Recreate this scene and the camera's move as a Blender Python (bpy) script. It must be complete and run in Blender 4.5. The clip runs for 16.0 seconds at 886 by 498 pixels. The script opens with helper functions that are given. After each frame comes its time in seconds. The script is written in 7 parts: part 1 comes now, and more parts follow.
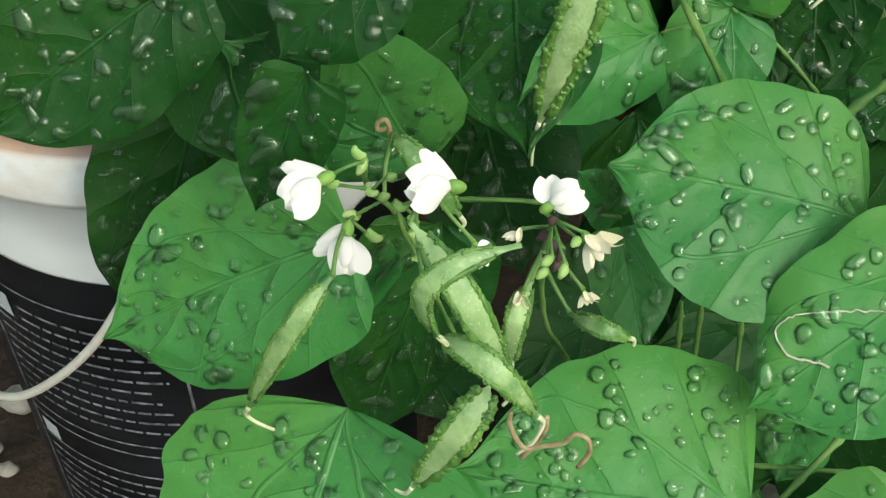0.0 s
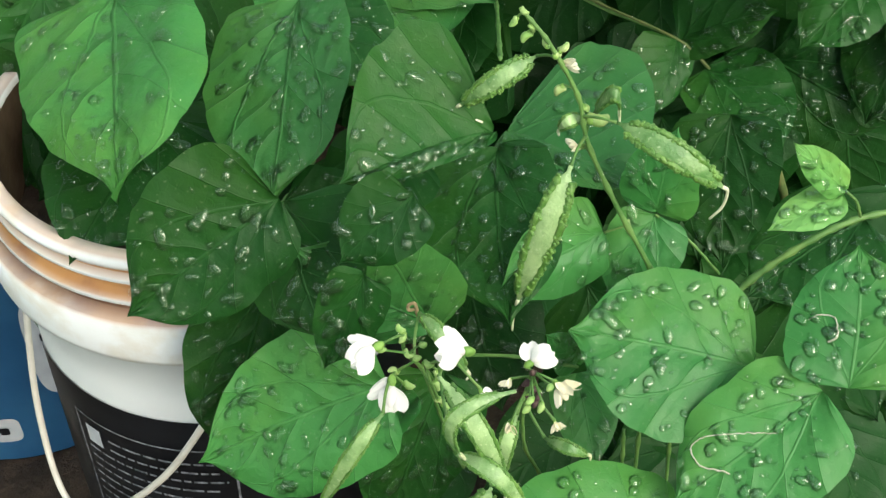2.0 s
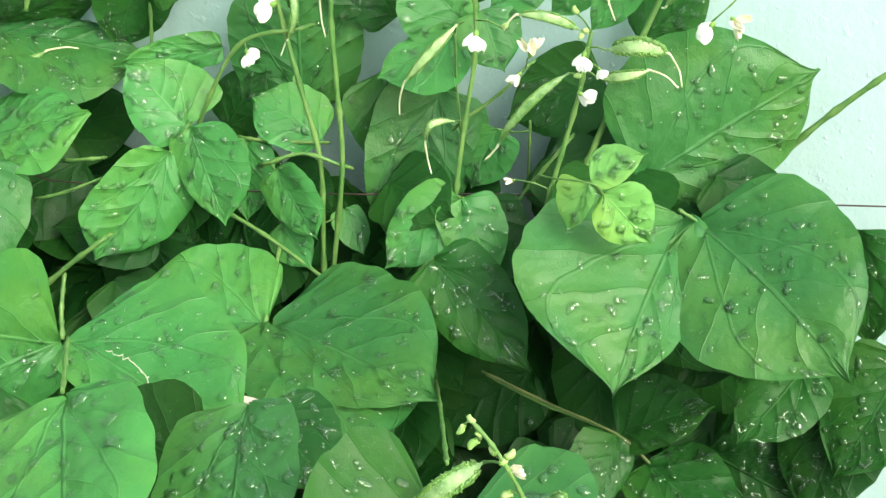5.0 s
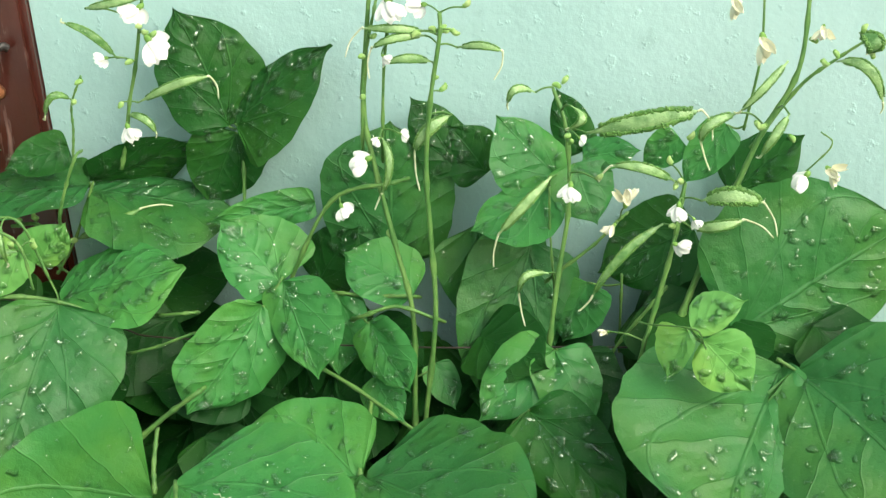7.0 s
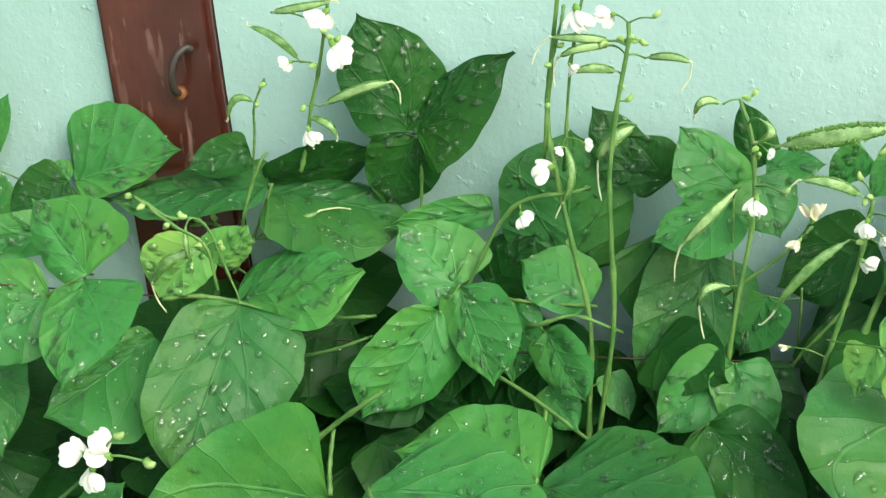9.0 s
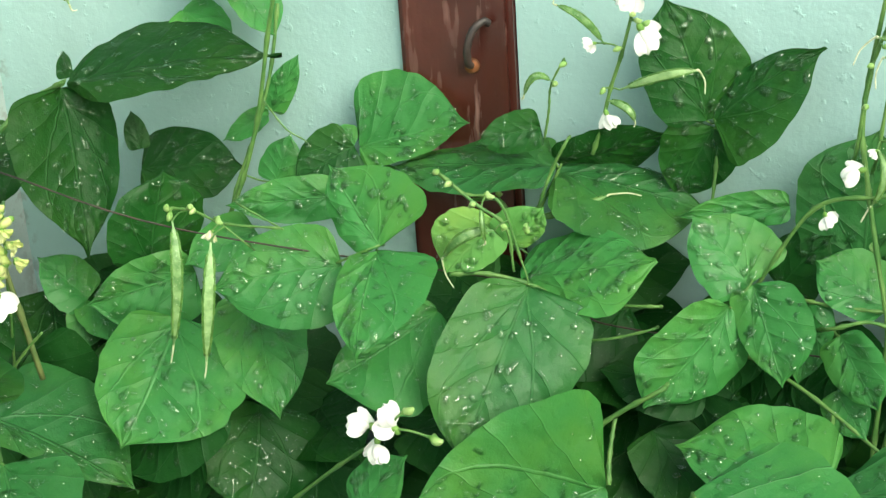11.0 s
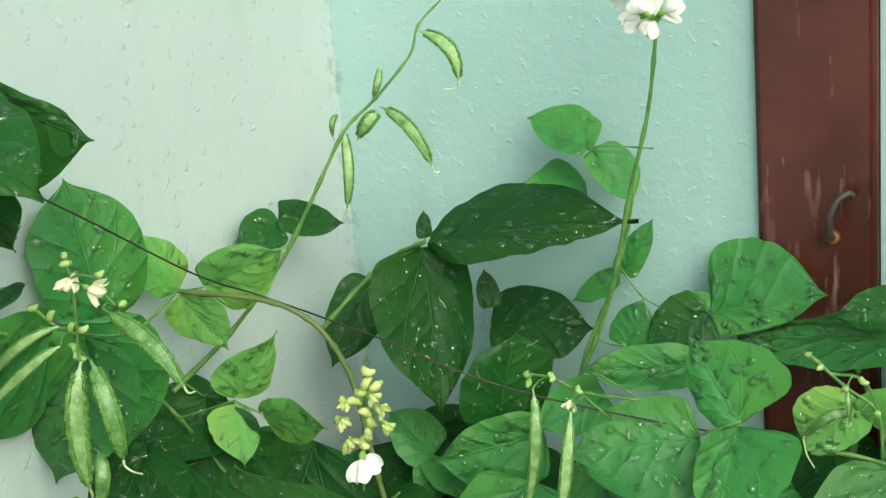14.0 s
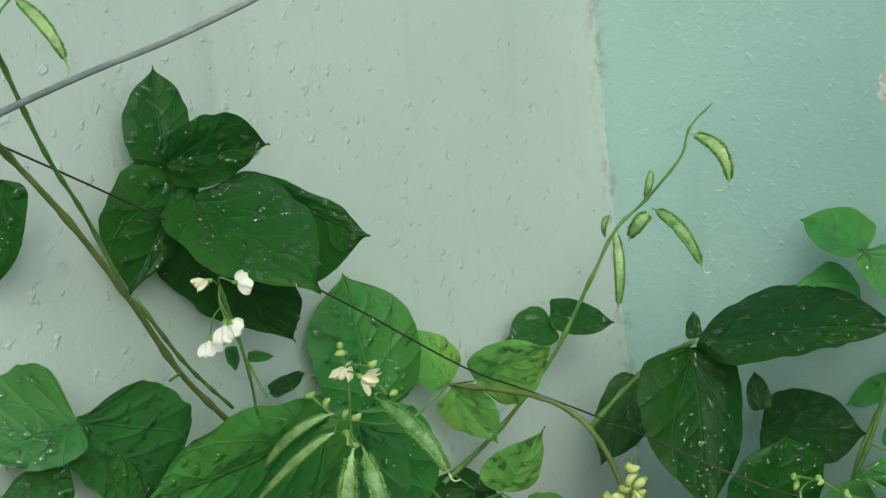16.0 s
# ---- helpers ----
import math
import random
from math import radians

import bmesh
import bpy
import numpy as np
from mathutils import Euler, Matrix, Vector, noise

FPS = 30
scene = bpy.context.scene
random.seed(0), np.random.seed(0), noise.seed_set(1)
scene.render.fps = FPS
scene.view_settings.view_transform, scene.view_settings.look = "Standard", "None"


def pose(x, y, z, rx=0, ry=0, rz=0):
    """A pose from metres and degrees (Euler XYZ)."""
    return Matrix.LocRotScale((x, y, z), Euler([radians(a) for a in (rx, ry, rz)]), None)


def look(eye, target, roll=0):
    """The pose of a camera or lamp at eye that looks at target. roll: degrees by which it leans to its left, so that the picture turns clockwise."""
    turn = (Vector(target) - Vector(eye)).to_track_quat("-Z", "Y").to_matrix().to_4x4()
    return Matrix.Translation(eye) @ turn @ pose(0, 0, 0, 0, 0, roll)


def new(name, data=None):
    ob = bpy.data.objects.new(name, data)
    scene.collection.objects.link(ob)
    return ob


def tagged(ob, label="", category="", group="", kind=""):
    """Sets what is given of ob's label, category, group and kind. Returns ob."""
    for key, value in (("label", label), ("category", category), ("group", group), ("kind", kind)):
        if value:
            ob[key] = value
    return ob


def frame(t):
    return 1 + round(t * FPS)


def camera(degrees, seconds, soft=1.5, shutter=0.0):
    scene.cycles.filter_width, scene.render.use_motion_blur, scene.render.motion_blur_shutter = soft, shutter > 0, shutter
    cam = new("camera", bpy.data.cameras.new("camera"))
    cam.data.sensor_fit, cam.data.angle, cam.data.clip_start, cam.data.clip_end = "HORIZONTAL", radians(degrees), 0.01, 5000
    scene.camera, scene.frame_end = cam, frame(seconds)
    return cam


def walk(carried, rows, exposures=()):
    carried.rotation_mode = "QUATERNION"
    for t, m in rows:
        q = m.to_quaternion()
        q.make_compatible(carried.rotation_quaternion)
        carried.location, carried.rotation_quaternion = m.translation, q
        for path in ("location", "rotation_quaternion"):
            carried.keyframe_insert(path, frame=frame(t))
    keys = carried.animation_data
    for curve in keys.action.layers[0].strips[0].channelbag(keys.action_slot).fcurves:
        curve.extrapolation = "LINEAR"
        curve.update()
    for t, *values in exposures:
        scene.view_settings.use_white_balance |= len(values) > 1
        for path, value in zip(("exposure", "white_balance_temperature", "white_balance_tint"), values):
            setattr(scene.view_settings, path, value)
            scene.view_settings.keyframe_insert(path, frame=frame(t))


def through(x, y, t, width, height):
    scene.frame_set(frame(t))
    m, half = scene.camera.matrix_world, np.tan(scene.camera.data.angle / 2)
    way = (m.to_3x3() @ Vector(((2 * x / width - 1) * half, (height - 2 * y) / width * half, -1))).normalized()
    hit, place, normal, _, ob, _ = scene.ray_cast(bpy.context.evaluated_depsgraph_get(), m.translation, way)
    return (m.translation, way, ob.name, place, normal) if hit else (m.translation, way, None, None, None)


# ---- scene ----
import collections

SKY_STRENGTH = 0.20
EXPOSURES = [(0.0, -0.02, 6200, 3), (2.5, 0.36, 6250, 5), (3.5, 0.67, 6300, 5), (4.5, 0.94, 6350, 4), (7.0, 0.36, 6300, -1), (10.3, 0.36, 6250, -4), (12.0, 0.28, 6200, -6), (13.5, 0.20, 6150, -6), (14.5, -0.31, 6100, -5), (16.0, -0.62, 6080, -6)]
PATH = [
    (0, (0.042, 0.186, 0.815), (-0.425, 1.522, -0.599), -8.97),
    (0.5, (0.084, 0.141, 0.873), (-0.425, 1.456, -0.545), -10.64),
    (1, (0.031, 0.085, 0.947), (-0.334, 1.449, -0.469), -6.05),
    (1.5, (0.064, 0.022, 1.006), (-0.339, 1.429, -0.357), -7.17),
    (2, (0.068, 0.016, 0.998), (-0.346, 1.473, -0.309), -7.38),
    (2.5, (0.069, 0.025, 1.008), (-0.338, 1.518, -0.259), -7.05),
    (3, (0.067, 0.026, 1.014), (-0.338, 1.559, -0.205), -6.85),
    (3.5, (0.066, 0.023, 1.015), (-0.322, 1.606, -0.144), -6.24),
    (4, (0.065, 0.019, 1.014), (-0.320, 1.654, -0.072), -5.69),
    (4.5, (0.068, 0.015, 1.018), (-0.301, 1.692, -0.008), -5.51),
    (4.7, (0.067, 0.014, 1.020), (-0.290, 1.710, 0.021), -5.27),
    (6.8, (0.026, -0.009, 0.993), (-0.353, 1.804, 0.240), -5.64),
    (7, (0.021, -0.010, 0.993), (-0.378, 1.801, 0.244), -5.77),
    (7.5, (0.019, -0.010, 0.999), (-0.437, 1.789, 0.253), -6.25),
    (8, (0.004, -0.014, 0.996), (-0.474, 1.788, 0.273), -6.22),
    (8.2, (-0.004, -0.016, 0.991), (-0.496, 1.781, 0.264), -6.25),
    (10.3, (-0.094, -0.018, 1.044), (-0.694, 1.737, 0.295), -4.47),
    (10.5, (-0.110, -0.022, 1.037), (-0.733, 1.728, 0.296), -4.18),
    (11, (-0.158, -0.028, 1.041), (-0.844, 1.679, 0.257), -4.00),
    (11.5, (-0.193, -0.032, 1.050), (-0.932, 1.642, 0.243), -3.73),
    (12, (-0.215, -0.034, 1.056), (-0.980, 1.627, 0.246), -3.54),
    (12.5, (-0.237, -0.037, 1.067), (-1.070, 1.590, 0.254), -4.18),
    (13, (-0.240, -0.034, 1.082), (-1.134, 1.565, 0.279), -4.72),
    (13.5, (-0.252, -0.042, 1.099), (-1.194, 1.556, 0.350), -5.18),
    (14, (-0.241, -0.044, 1.099), (-1.210, 1.581, 0.451), -5.14),
    (14.5, (-0.235, -0.045, 1.099), (-1.282, 1.557, 0.517), -5.82),
    (15, (-0.230, -0.048, 1.098), (-1.350, 1.510, 0.534), -6.26),
    (15.5, (-0.215, -0.056, 1.096), (-1.425, 1.450, 0.578), -6.50),
    (16, (-0.209, -0.060, 1.096), (-1.466, 1.415, 0.604), -6.98),
]
cam = camera(29.0, 16.0, soft=1.35)
walk(cam, [(t, look(eye, target, roll)) for t, eye, target, roll in PATH], exposures=EXPOSURES)

# world and sun: bright overcast sky, open yard behind the camera
world = bpy.data.worlds.new("overcast_sky")
scene.world = world
world.use_nodes = True
wn = world.node_tree
sky = wn.nodes.new("ShaderNodeTexSky")
sky.sky_type = 'NISHITA'
sky.sun_disc = False
sky.sun_elevation, sky.sun_rotation = radians(39), radians(128)
sky.air_density, sky.dust_density = 1.0, 6.0
wn.nodes["Background"].inputs["Strength"].default_value = SKY_STRENGTH
wn.links.new(sky.outputs["Color"], wn.nodes["Background"].inputs["Color"])
sun_data = bpy.data.lights.new("sun", 'SUN')
sun_data.energy, sun_data.angle, sun_data.color = 1.0, radians(40), (1.0, 0.97, 0.92)
sun = new("sun", sun_data)
sun.matrix_world = look((2.6, -1.3, 3.3), (-0.3, 1.0, 0.4))


# ---------------------------------------------------------------- materials
def nodes_of(name):
    m = bpy.data.materials.new(name)
    m.use_nodes = True
    nt = m.node_tree
    return m, nt, nt.nodes["Principled BSDF"]


def node(nt, kind, **values):
    n = nt.nodes.new(kind)
    for key, value in values.items():
        n.inputs[key].default_value = value
    return n


def calc(nt, op, a, b=None, c=None):
    n = nt.nodes.new("ShaderNodeMath")
    n.operation = op
    for i, v in enumerate((a, b, c)):
        if v is None:
            continue
        if isinstance(v, (int, float)):
            n.inputs[i].default_value = v
        else:
            nt.links.new(v, n.inputs[i])
    return n.outputs[0]


def blend(nt, fac, a, b):
    n = nt.nodes.new("ShaderNodeMix")
    n.data_type = 'RGBA'
    for socket, v in ((n.inputs[0], fac), (n.inputs[6], a), (n.inputs[7], b)):
        if isinstance(v, (int, float)):
            socket.default_value = v
        elif isinstance(v, tuple):
            socket.default_value = (*v, 1)
        else:
            nt.links.new(v, socket)
    return n.outputs[2]


def ramp(nt, value, lo, hi):
    n = nt.nodes.new("ShaderNodeMapRange")
    n.interpolation_type = 'SMOOTHSTEP'
    nt.links.new(value, n.inputs[0])
    n.inputs[1].default_value, n.inputs[2].default_value = lo, hi
    return n.outputs[0]


def noisy(nt, scale, detail=4.0, where="Object", rough=0.55):
    tc = nt.nodes.new("ShaderNodeTexCoord")
    n = node(nt, "ShaderNodeTexNoise", Scale=scale, Detail=detail, Roughness=rough)
    nt.links.new(tc.outputs[where], n.inputs["Vector"])
    return n.outputs["Fac"]


def bump(nt, height, strength, distance, bsdf, normal=None):
    n = node(nt, "ShaderNodeBump", Strength=strength, Distance=distance)
    nt.links.new(height, n.inputs["Height"])
    if normal is not None:
        nt.links.new(normal, n.inputs["Normal"])
    nt.links.new(n.outputs[0], bsdf.inputs["Normal"])
    return n.outputs[0]


def leaf_material(name, dark, light, vein, rough, spec, through=0.22):
    m, nt, bsdf = nodes_of(name)
    uv = nt.nodes.new("ShaderNodeUVMap")
    sep = nt.nodes.new("ShaderNodeSeparateXYZ")
    nt.links.new(uv.outputs[0], sep.inputs[0])
    across = calc(nt, 'ABSOLUTE', calc(nt, 'MULTIPLY_ADD', sep.outputs[0], 2.0, -1.0))
    along = sep.outputs[1]
    warp = noisy(nt, 16.0, 2.0)
    bend = calc(nt, 'MULTIPLY_ADD', across, -0.40, calc(nt, 'MULTIPLY_ADD', warp, 0.10, along))
    bend = calc(nt, 'MULTIPLY_ADD', calc(nt, 'MULTIPLY', across, across), 0.10, bend)
    side = calc(nt, 'ABSOLUTE', calc(nt, 'SUBTRACT', calc(nt, 'FRACT', calc(nt, 'MULTIPLY', bend, 5.0)), 0.5))
    side_vein = calc(nt, 'SUBTRACT', 1.0, ramp(nt, side, 0.0, 0.030))
    middle = calc(nt, 'SUBTRACT', 1.0, ramp(nt, across, 0.008, 0.03))
    # the two strong veins that leave the base at a slant
    slant = calc(nt, 'ABSOLUTE', calc(nt, 'SUBTRACT', along, calc(nt, 'MULTIPLY', across, 0.95)))
    basal = calc(nt, 'SUBTRACT', 1.0, ramp(nt, slant, 0.006, 0.022))
    veins = calc(nt, 'MAXIMUM', calc(nt, 'MAXIMUM', middle, calc(nt, 'MULTIPLY', side_vein, 0.45)), calc(nt, 'MULTIPLY', basal, 0.6))
    fine = nt.nodes.new("ShaderNodeTexVoronoi")
    fine.feature = 'DISTANCE_TO_EDGE'
    fine.inputs["Scale"].default_value = 230.0
    nt.links.new(nt.nodes.new("ShaderNodeTexCoord").outputs["Object"], fine.inputs["Vector"])
    net = calc(nt, 'SUBTRACT', 1.0, ramp(nt, fine.outputs["Distance"], 0.0, 0.16))
    patch = noisy(nt, 30.0, 5.0)
    speck = noisy(nt, 420.0, 2.0)
    info = nt.nodes.new("ShaderNodeObjectInfo")
    mix = calc(nt, 'MULTIPLY_ADD', info.outputs["Random"], 0.6, calc(nt, 'MULTIPLY_ADD', patch, 0.9, -0.3))
    col = blend(nt, mix, dark, light)
    warm = calc(nt, 'MULTIPLY', ramp(nt, noisy(nt, 11.0, 5.0), 0.42, 0.72), 0.50)
    col = blend(nt, warm, col, tuple(v * k for v, k in zip(light, (1.7, 1.08, 0.55))))
    col = blend(nt, calc(nt, 'MULTIPLY', net, 0.03), col, vein)
    col = blend(nt, calc(nt, 'MULTIPLY', veins, 0.20), col, vein)
    pale = calc(nt, 'MULTIPLY', ramp(nt, speck, 0.66, 0.74), 0.12)
    col = blend(nt, pale, col, (0.42, 0.48, 0.30))
    nt.links.new(col, bsdf.inputs["Base Color"])
    bsdf.inputs["Specular IOR Level"].default_value = spec
    nt.links.new(calc(nt, 'MULTIPLY_ADD', patch, 0.40, rough - 0.20), bsdf.inputs["Roughness"])
    height = calc(nt, 'ADD', calc(nt, 'MULTIPLY', veins, -0.75), calc(nt, 'MULTIPLY', net, -0.04))
    height = calc(nt, 'ADD', height, calc(nt, 'MULTIPLY', ramp(nt, side, -0.03, 0.24), 0.65))
    height = calc(nt, 'MULTIPLY_ADD', noisy(nt, 120.0, 3.0, rough=0.5), 0.55, height)
    # the blade swells between its smallest veins
    swell = nt.nodes.new("ShaderNodeTexVoronoi")
    swell.feature = 'SMOOTH_F1'
    swell.inputs["Scale"].default_value = 115.0
    nt.links.new(nt.nodes.new("ShaderNodeTexCoord").outputs["Object"], swell.inputs["Vector"])
    height = calc(nt, 'MULTIPLY_ADD', swell.outputs["Distance"], -0.55, height)
    size = nt.nodes.new("ShaderNodeAttribute")
    size.attribute_type, size.attribute_name = 'OBJECT', "blade_length"
    height = calc(nt, 'MULTIPLY', height, calc(nt, 'MINIMUM', calc(nt, 'POWER', calc(nt, 'MULTIPLY', size.outputs["Fac"], 7.0), 1.6), 1.0))
    normal = bump(nt, height, 0.55, 0.0030, bsdf)
    thin = node(nt, "ShaderNodeBsdfTranslucent")
    nt.links.new(blend(nt, 0.30, col, (0.22, 0.5, 0.10)), thin.inputs["Color"])
    nt.links.new(normal, thin.inputs["Normal"])
    both = nt.nodes.new("ShaderNodeMixShader")
    both.inputs[0].default_value = through
    nt.links.new(bsdf.outputs[0], both.inputs[1])
    nt.links.new(thin.outputs[0], both.inputs[2])
    nt.links.new(both.outputs[0], nt.nodes["Material Output"].inputs["Surface"])
    return m


def simple(name, a, b, scale, rough, spec=0.4, bump_scale=0.0, bump_strength=0.3, bump_distance=0.001, metal=0.0, thin=0.0):
    m, nt, bsdf = nodes_of(name)
    f = noisy(nt, scale)
    col = blend(nt, ramp(nt, f, 0.3, 0.7), a, b)
    nt.links.new(col, bsdf.inputs["Base Color"])
    bsdf.inputs["Roughness"].default_value = rough
    bsdf.inputs["Metallic"].default_value = metal
    bsdf.inputs["Specular IOR Level"].default_value = spec
    if bump_scale:
        bump(nt, noisy(nt, bump_scale, 6.0), bump_strength, bump_distance, bsdf)
    if thin:
        t = nt.nodes.new("ShaderNodeBsdfTranslucent")
        nt.links.new(col, t.inputs["Color"])
        both = nt.nodes.new("ShaderNodeMixShader")
        both.inputs[0].default_value = thin
        nt.links.new(bsdf.outputs[0], both.inputs[1])
        nt.links.new(t.outputs[0], both.inputs[2])
        nt.links.new(both.outputs[0], nt.nodes["Material Output"].inputs["Surface"])
    return m


def plaster(name, a, b, stain, relief=0.32):
    m, nt, bsdf = nodes_of(name)
    tc = nt.nodes.new("ShaderNodeTexCoord")
    big = noisy(nt, 2.3, 4.0)
    mp = nt.nodes.new("ShaderNodeMapping")
    mp.inputs["Scale"].default_value = (26.0, 26.0, 2.2)
    nt.links.new(tc.outputs["Object"], mp.inputs[0])
    st = node(nt, "ShaderNodeTexNoise", Scale=1.0, Detail=5.0)
    nt.links.new(mp.outputs[0], st.inputs["Vector"])
    col = blend(nt, ramp(nt, big, 0.3, 0.7), a, b)
    col = blend(nt, calc(nt, 'MULTIPLY', ramp(nt, st.outputs["Fac"], 0.52, 0.8), 0.35), col, stain)
    spots = noisy(nt, 24.0, 6.0)
    col = blend(nt, calc(nt, 'MULTIPLY', ramp(nt, spots, 0.66, 0.8), 0.5), col, stain)
    # rusty specks run down the inner corner
    sep = nt.nodes.new("ShaderNodeSeparateXYZ")
    nt.links.new(tc.outputs["Object"], sep.inputs[0])
    near = calc(nt, 'SUBTRACT', 1.0, ramp(nt, calc(nt, 'ADD', sep.outputs[0], 1.212), 0.002, 0.016))
    back = ramp(nt, sep.outputs[1], 1.375, 1.398)
    speck = ramp(nt, noisy(nt, 60.0, 5.0), 0.50, 0.62)
    col = blend(nt, calc(nt, 'MULTIPLY', calc(nt, 'MULTIPLY', calc(nt, 'MULTIPLY', near, back), speck), 0.35), col, (0.20, 0.15, 0.12))
    nt.links.new(col, bsdf.inputs["Base Color"])
    bsdf.inputs["Roughness"].default_value = 0.62
    bsdf.inputs["Specular IOR Level"].default_value = 0.3
    grain = noisy(nt, 170.0, 5.0)
    lumps = noisy(nt, 34.0, 5.0)
    chips = ramp(nt, noisy(nt, 75.0, 3.0), 0.60, 0.72)
    h = calc(nt, 'ADD', calc(nt, 'MULTIPLY', lumps, 1.0), calc(nt, 'MULTIPLY', grain, 0.35))
    h = calc(nt, 'ADD', h, calc(nt, 'MULTIPLY', chips, 0.45))
    bump(nt, h, relief, 0.005, bsdf)
    return m


# darkest green, with the shade of inner and lower leaves put into it
SHADED_OLD = leaf_material("shaded_old_leaf", (0.006, 0.038, 0.006), (0.013, 0.072, 0.011), (0.036, 0.13, 0.030), 0.50, 0.18, 0.12)
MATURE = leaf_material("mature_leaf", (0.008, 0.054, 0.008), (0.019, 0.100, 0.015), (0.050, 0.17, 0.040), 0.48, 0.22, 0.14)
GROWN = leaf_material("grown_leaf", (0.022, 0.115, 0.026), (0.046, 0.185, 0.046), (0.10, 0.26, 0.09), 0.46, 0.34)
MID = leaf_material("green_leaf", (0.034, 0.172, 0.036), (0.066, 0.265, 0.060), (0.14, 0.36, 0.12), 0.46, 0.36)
YOUNG = leaf_material("young_leaf", (0.135, 0.375, 0.080), (0.21, 0.47, 0.13), (0.28, 0.52, 0.20), 0.48, 0.25, 0.29)
STEM = simple("green_stem", (0.07, 0.18, 0.04), (0.15, 0.28, 0.07), 60.0, 0.5, 0.4, 300.0, 0.4, 0.0006, thin=0.1)
OLD_STEM = simple("brown_green_stem", (0.085, 0.14, 0.04), (0.15, 0.18, 0.06), 70.0, 0.55, 0.35, 300.0, 0.5, 0.0006)


def pod_skin():
    """Pale, mottled pod skin; some pods are greener than others."""
    m, nt, bsdf = nodes_of("pod_skin")
    info = nt.nodes.new("ShaderNodeObjectInfo")
    f = calc(nt, 'MULTIPLY_ADD', info.outputs["Random"], 0.75, calc(nt, 'MULTIPLY_ADD', ramp(nt, noisy(nt, 95.0, 5.0), 0.3, 0.7), 0.65, -0.22))
    col = blend(nt, f, (0.075, 0.19, 0.045), (0.33, 0.49, 0.21))
    spots = ramp(nt, noisy(nt, 480.0, 2.0), 0.62, 0.70)
    col = blend(nt, calc(nt, 'MULTIPLY', spots, 0.35), col, (0.52, 0.62, 0.40))
    nt.links.new(col, bsdf.inputs["Base Color"])
    bsdf.inputs["Roughness"].default_value = 0.38
    bump(nt, noisy(nt, 420.0, 5.0), 0.6, 0.0010, bsdf)
    return m


POD = pod_skin()
POD_RIM = simple("pod_suture", (0.05, 0.15, 0.02), (0.13, 0.26, 0.05), 160.0, 0.42, 0.5, 600.0, 0.6, 0.0008)
DRY = simple("dry_tip", (0.44, 0.50, 0.26), (0.70, 0.72, 0.52), 90.0, 0.6, 0.3)
PETAL = simple("white_petal", (0.86, 0.86, 0.82), (0.92, 0.92, 0.88), 60.0, 0.5, 0.3, thin=0.3)
FADED = simple("faded_petal", (0.80, 0.76, 0.54), (0.88, 0.86, 0.70), 90.0, 0.55, 0.3, thin=0.25)
LIME = simple("lime_petal", (0.52, 0.60, 0.20), (0.74, 0.76, 0.40), 90.0, 0.55, 0.3, thin=0.2)
BUD = simple("flower_bud", (0.22, 0.42, 0.10), (0.46, 0.60, 0.24), 90.0, 0.5, 0.3, thin=0.15)
PALE_BUD = simple("cream_bud", (0.42, 0.54, 0.13), (0.66, 0.70, 0.30), 90.0, 0.5, 0.3, thin=0.15)
CALYX = simple("calyx", (0.13, 0.28, 0.05), (0.24, 0.42, 0.09), 90.0, 0.5, 0.35, thin=0.1)
WITHERED = simple("withered_petal", (0.05, 0.03, 0.035), (0.10, 0.07, 0.06), 120.0, 0.7, 0.2)
WITHERED_STEM = simple("dry_stem", (0.20, 0.16, 0.08), (0.40, 0.34, 0.20), 120.0, 0.7, 0.2)
MINE = simple("leaf_miner_trail", (0.40, 0.42, 0.30), (0.62, 0.62, 0.52), 200.0, 0.6, 0.2)
TEAL_WALL = plaster("teal_plaster", (0.365, 0.550, 0.535), (0.425, 0.605, 0.59), (0.28, 0.42, 0.40))
GREY_WALL = plaster("grey_white_plaster", (0.444, 0.535, 0.520), (0.501, 0.584, 0.569), (0.34, 0.41, 0.385), 0.5)


def post_paint():
    """Maroon gloss paint with rain runs; pale streaks hold wear and painted-in wet glints."""
    m, nt, bsdf = nodes_of("maroon_gloss_paint")
    tc = nt.nodes.new("ShaderNodeTexCoord")
    mp = nt.nodes.new("ShaderNodeMapping")
    mp.inputs["Scale"].default_value = (70.0, 70.0, 9.0)
    nt.links.new(tc.outputs["Object"], mp.inputs[0])
    runs = node(nt, "ShaderNodeTexNoise", Scale=1.0, Detail=5.0)
    nt.links.new(mp.outputs[0], runs.inputs["Vector"])
    col = blend(nt, ramp(nt, noisy(nt, 10.0), 0.3, 0.7), (0.055, 0.014, 0.010), (0.095, 0.026, 0.018))
    wear_glint = calc(nt, 'MULTIPLY', ramp(nt, runs.outputs["Fac"], 0.56, 0.70), ramp(nt, noisy(nt, 13.0, 3.0), 0.42, 0.62))
    col = blend(nt, calc(nt, 'MULTIPLY', wear_glint, 0.8), col, (0.34, 0.20, 0.17))
    nt.links.new(col, bsdf.inputs["Base Color"])
    nt.links.new(calc(nt, 'MULTIPLY_ADD', wear_glint, 0.3, 0.25), bsdf.inputs["Roughness"])
    bump(nt, calc(nt, 'ADD', noisy(nt, 45.0), runs.outputs["Fac"]), 0.3, 0.003, bsdf)
    return m


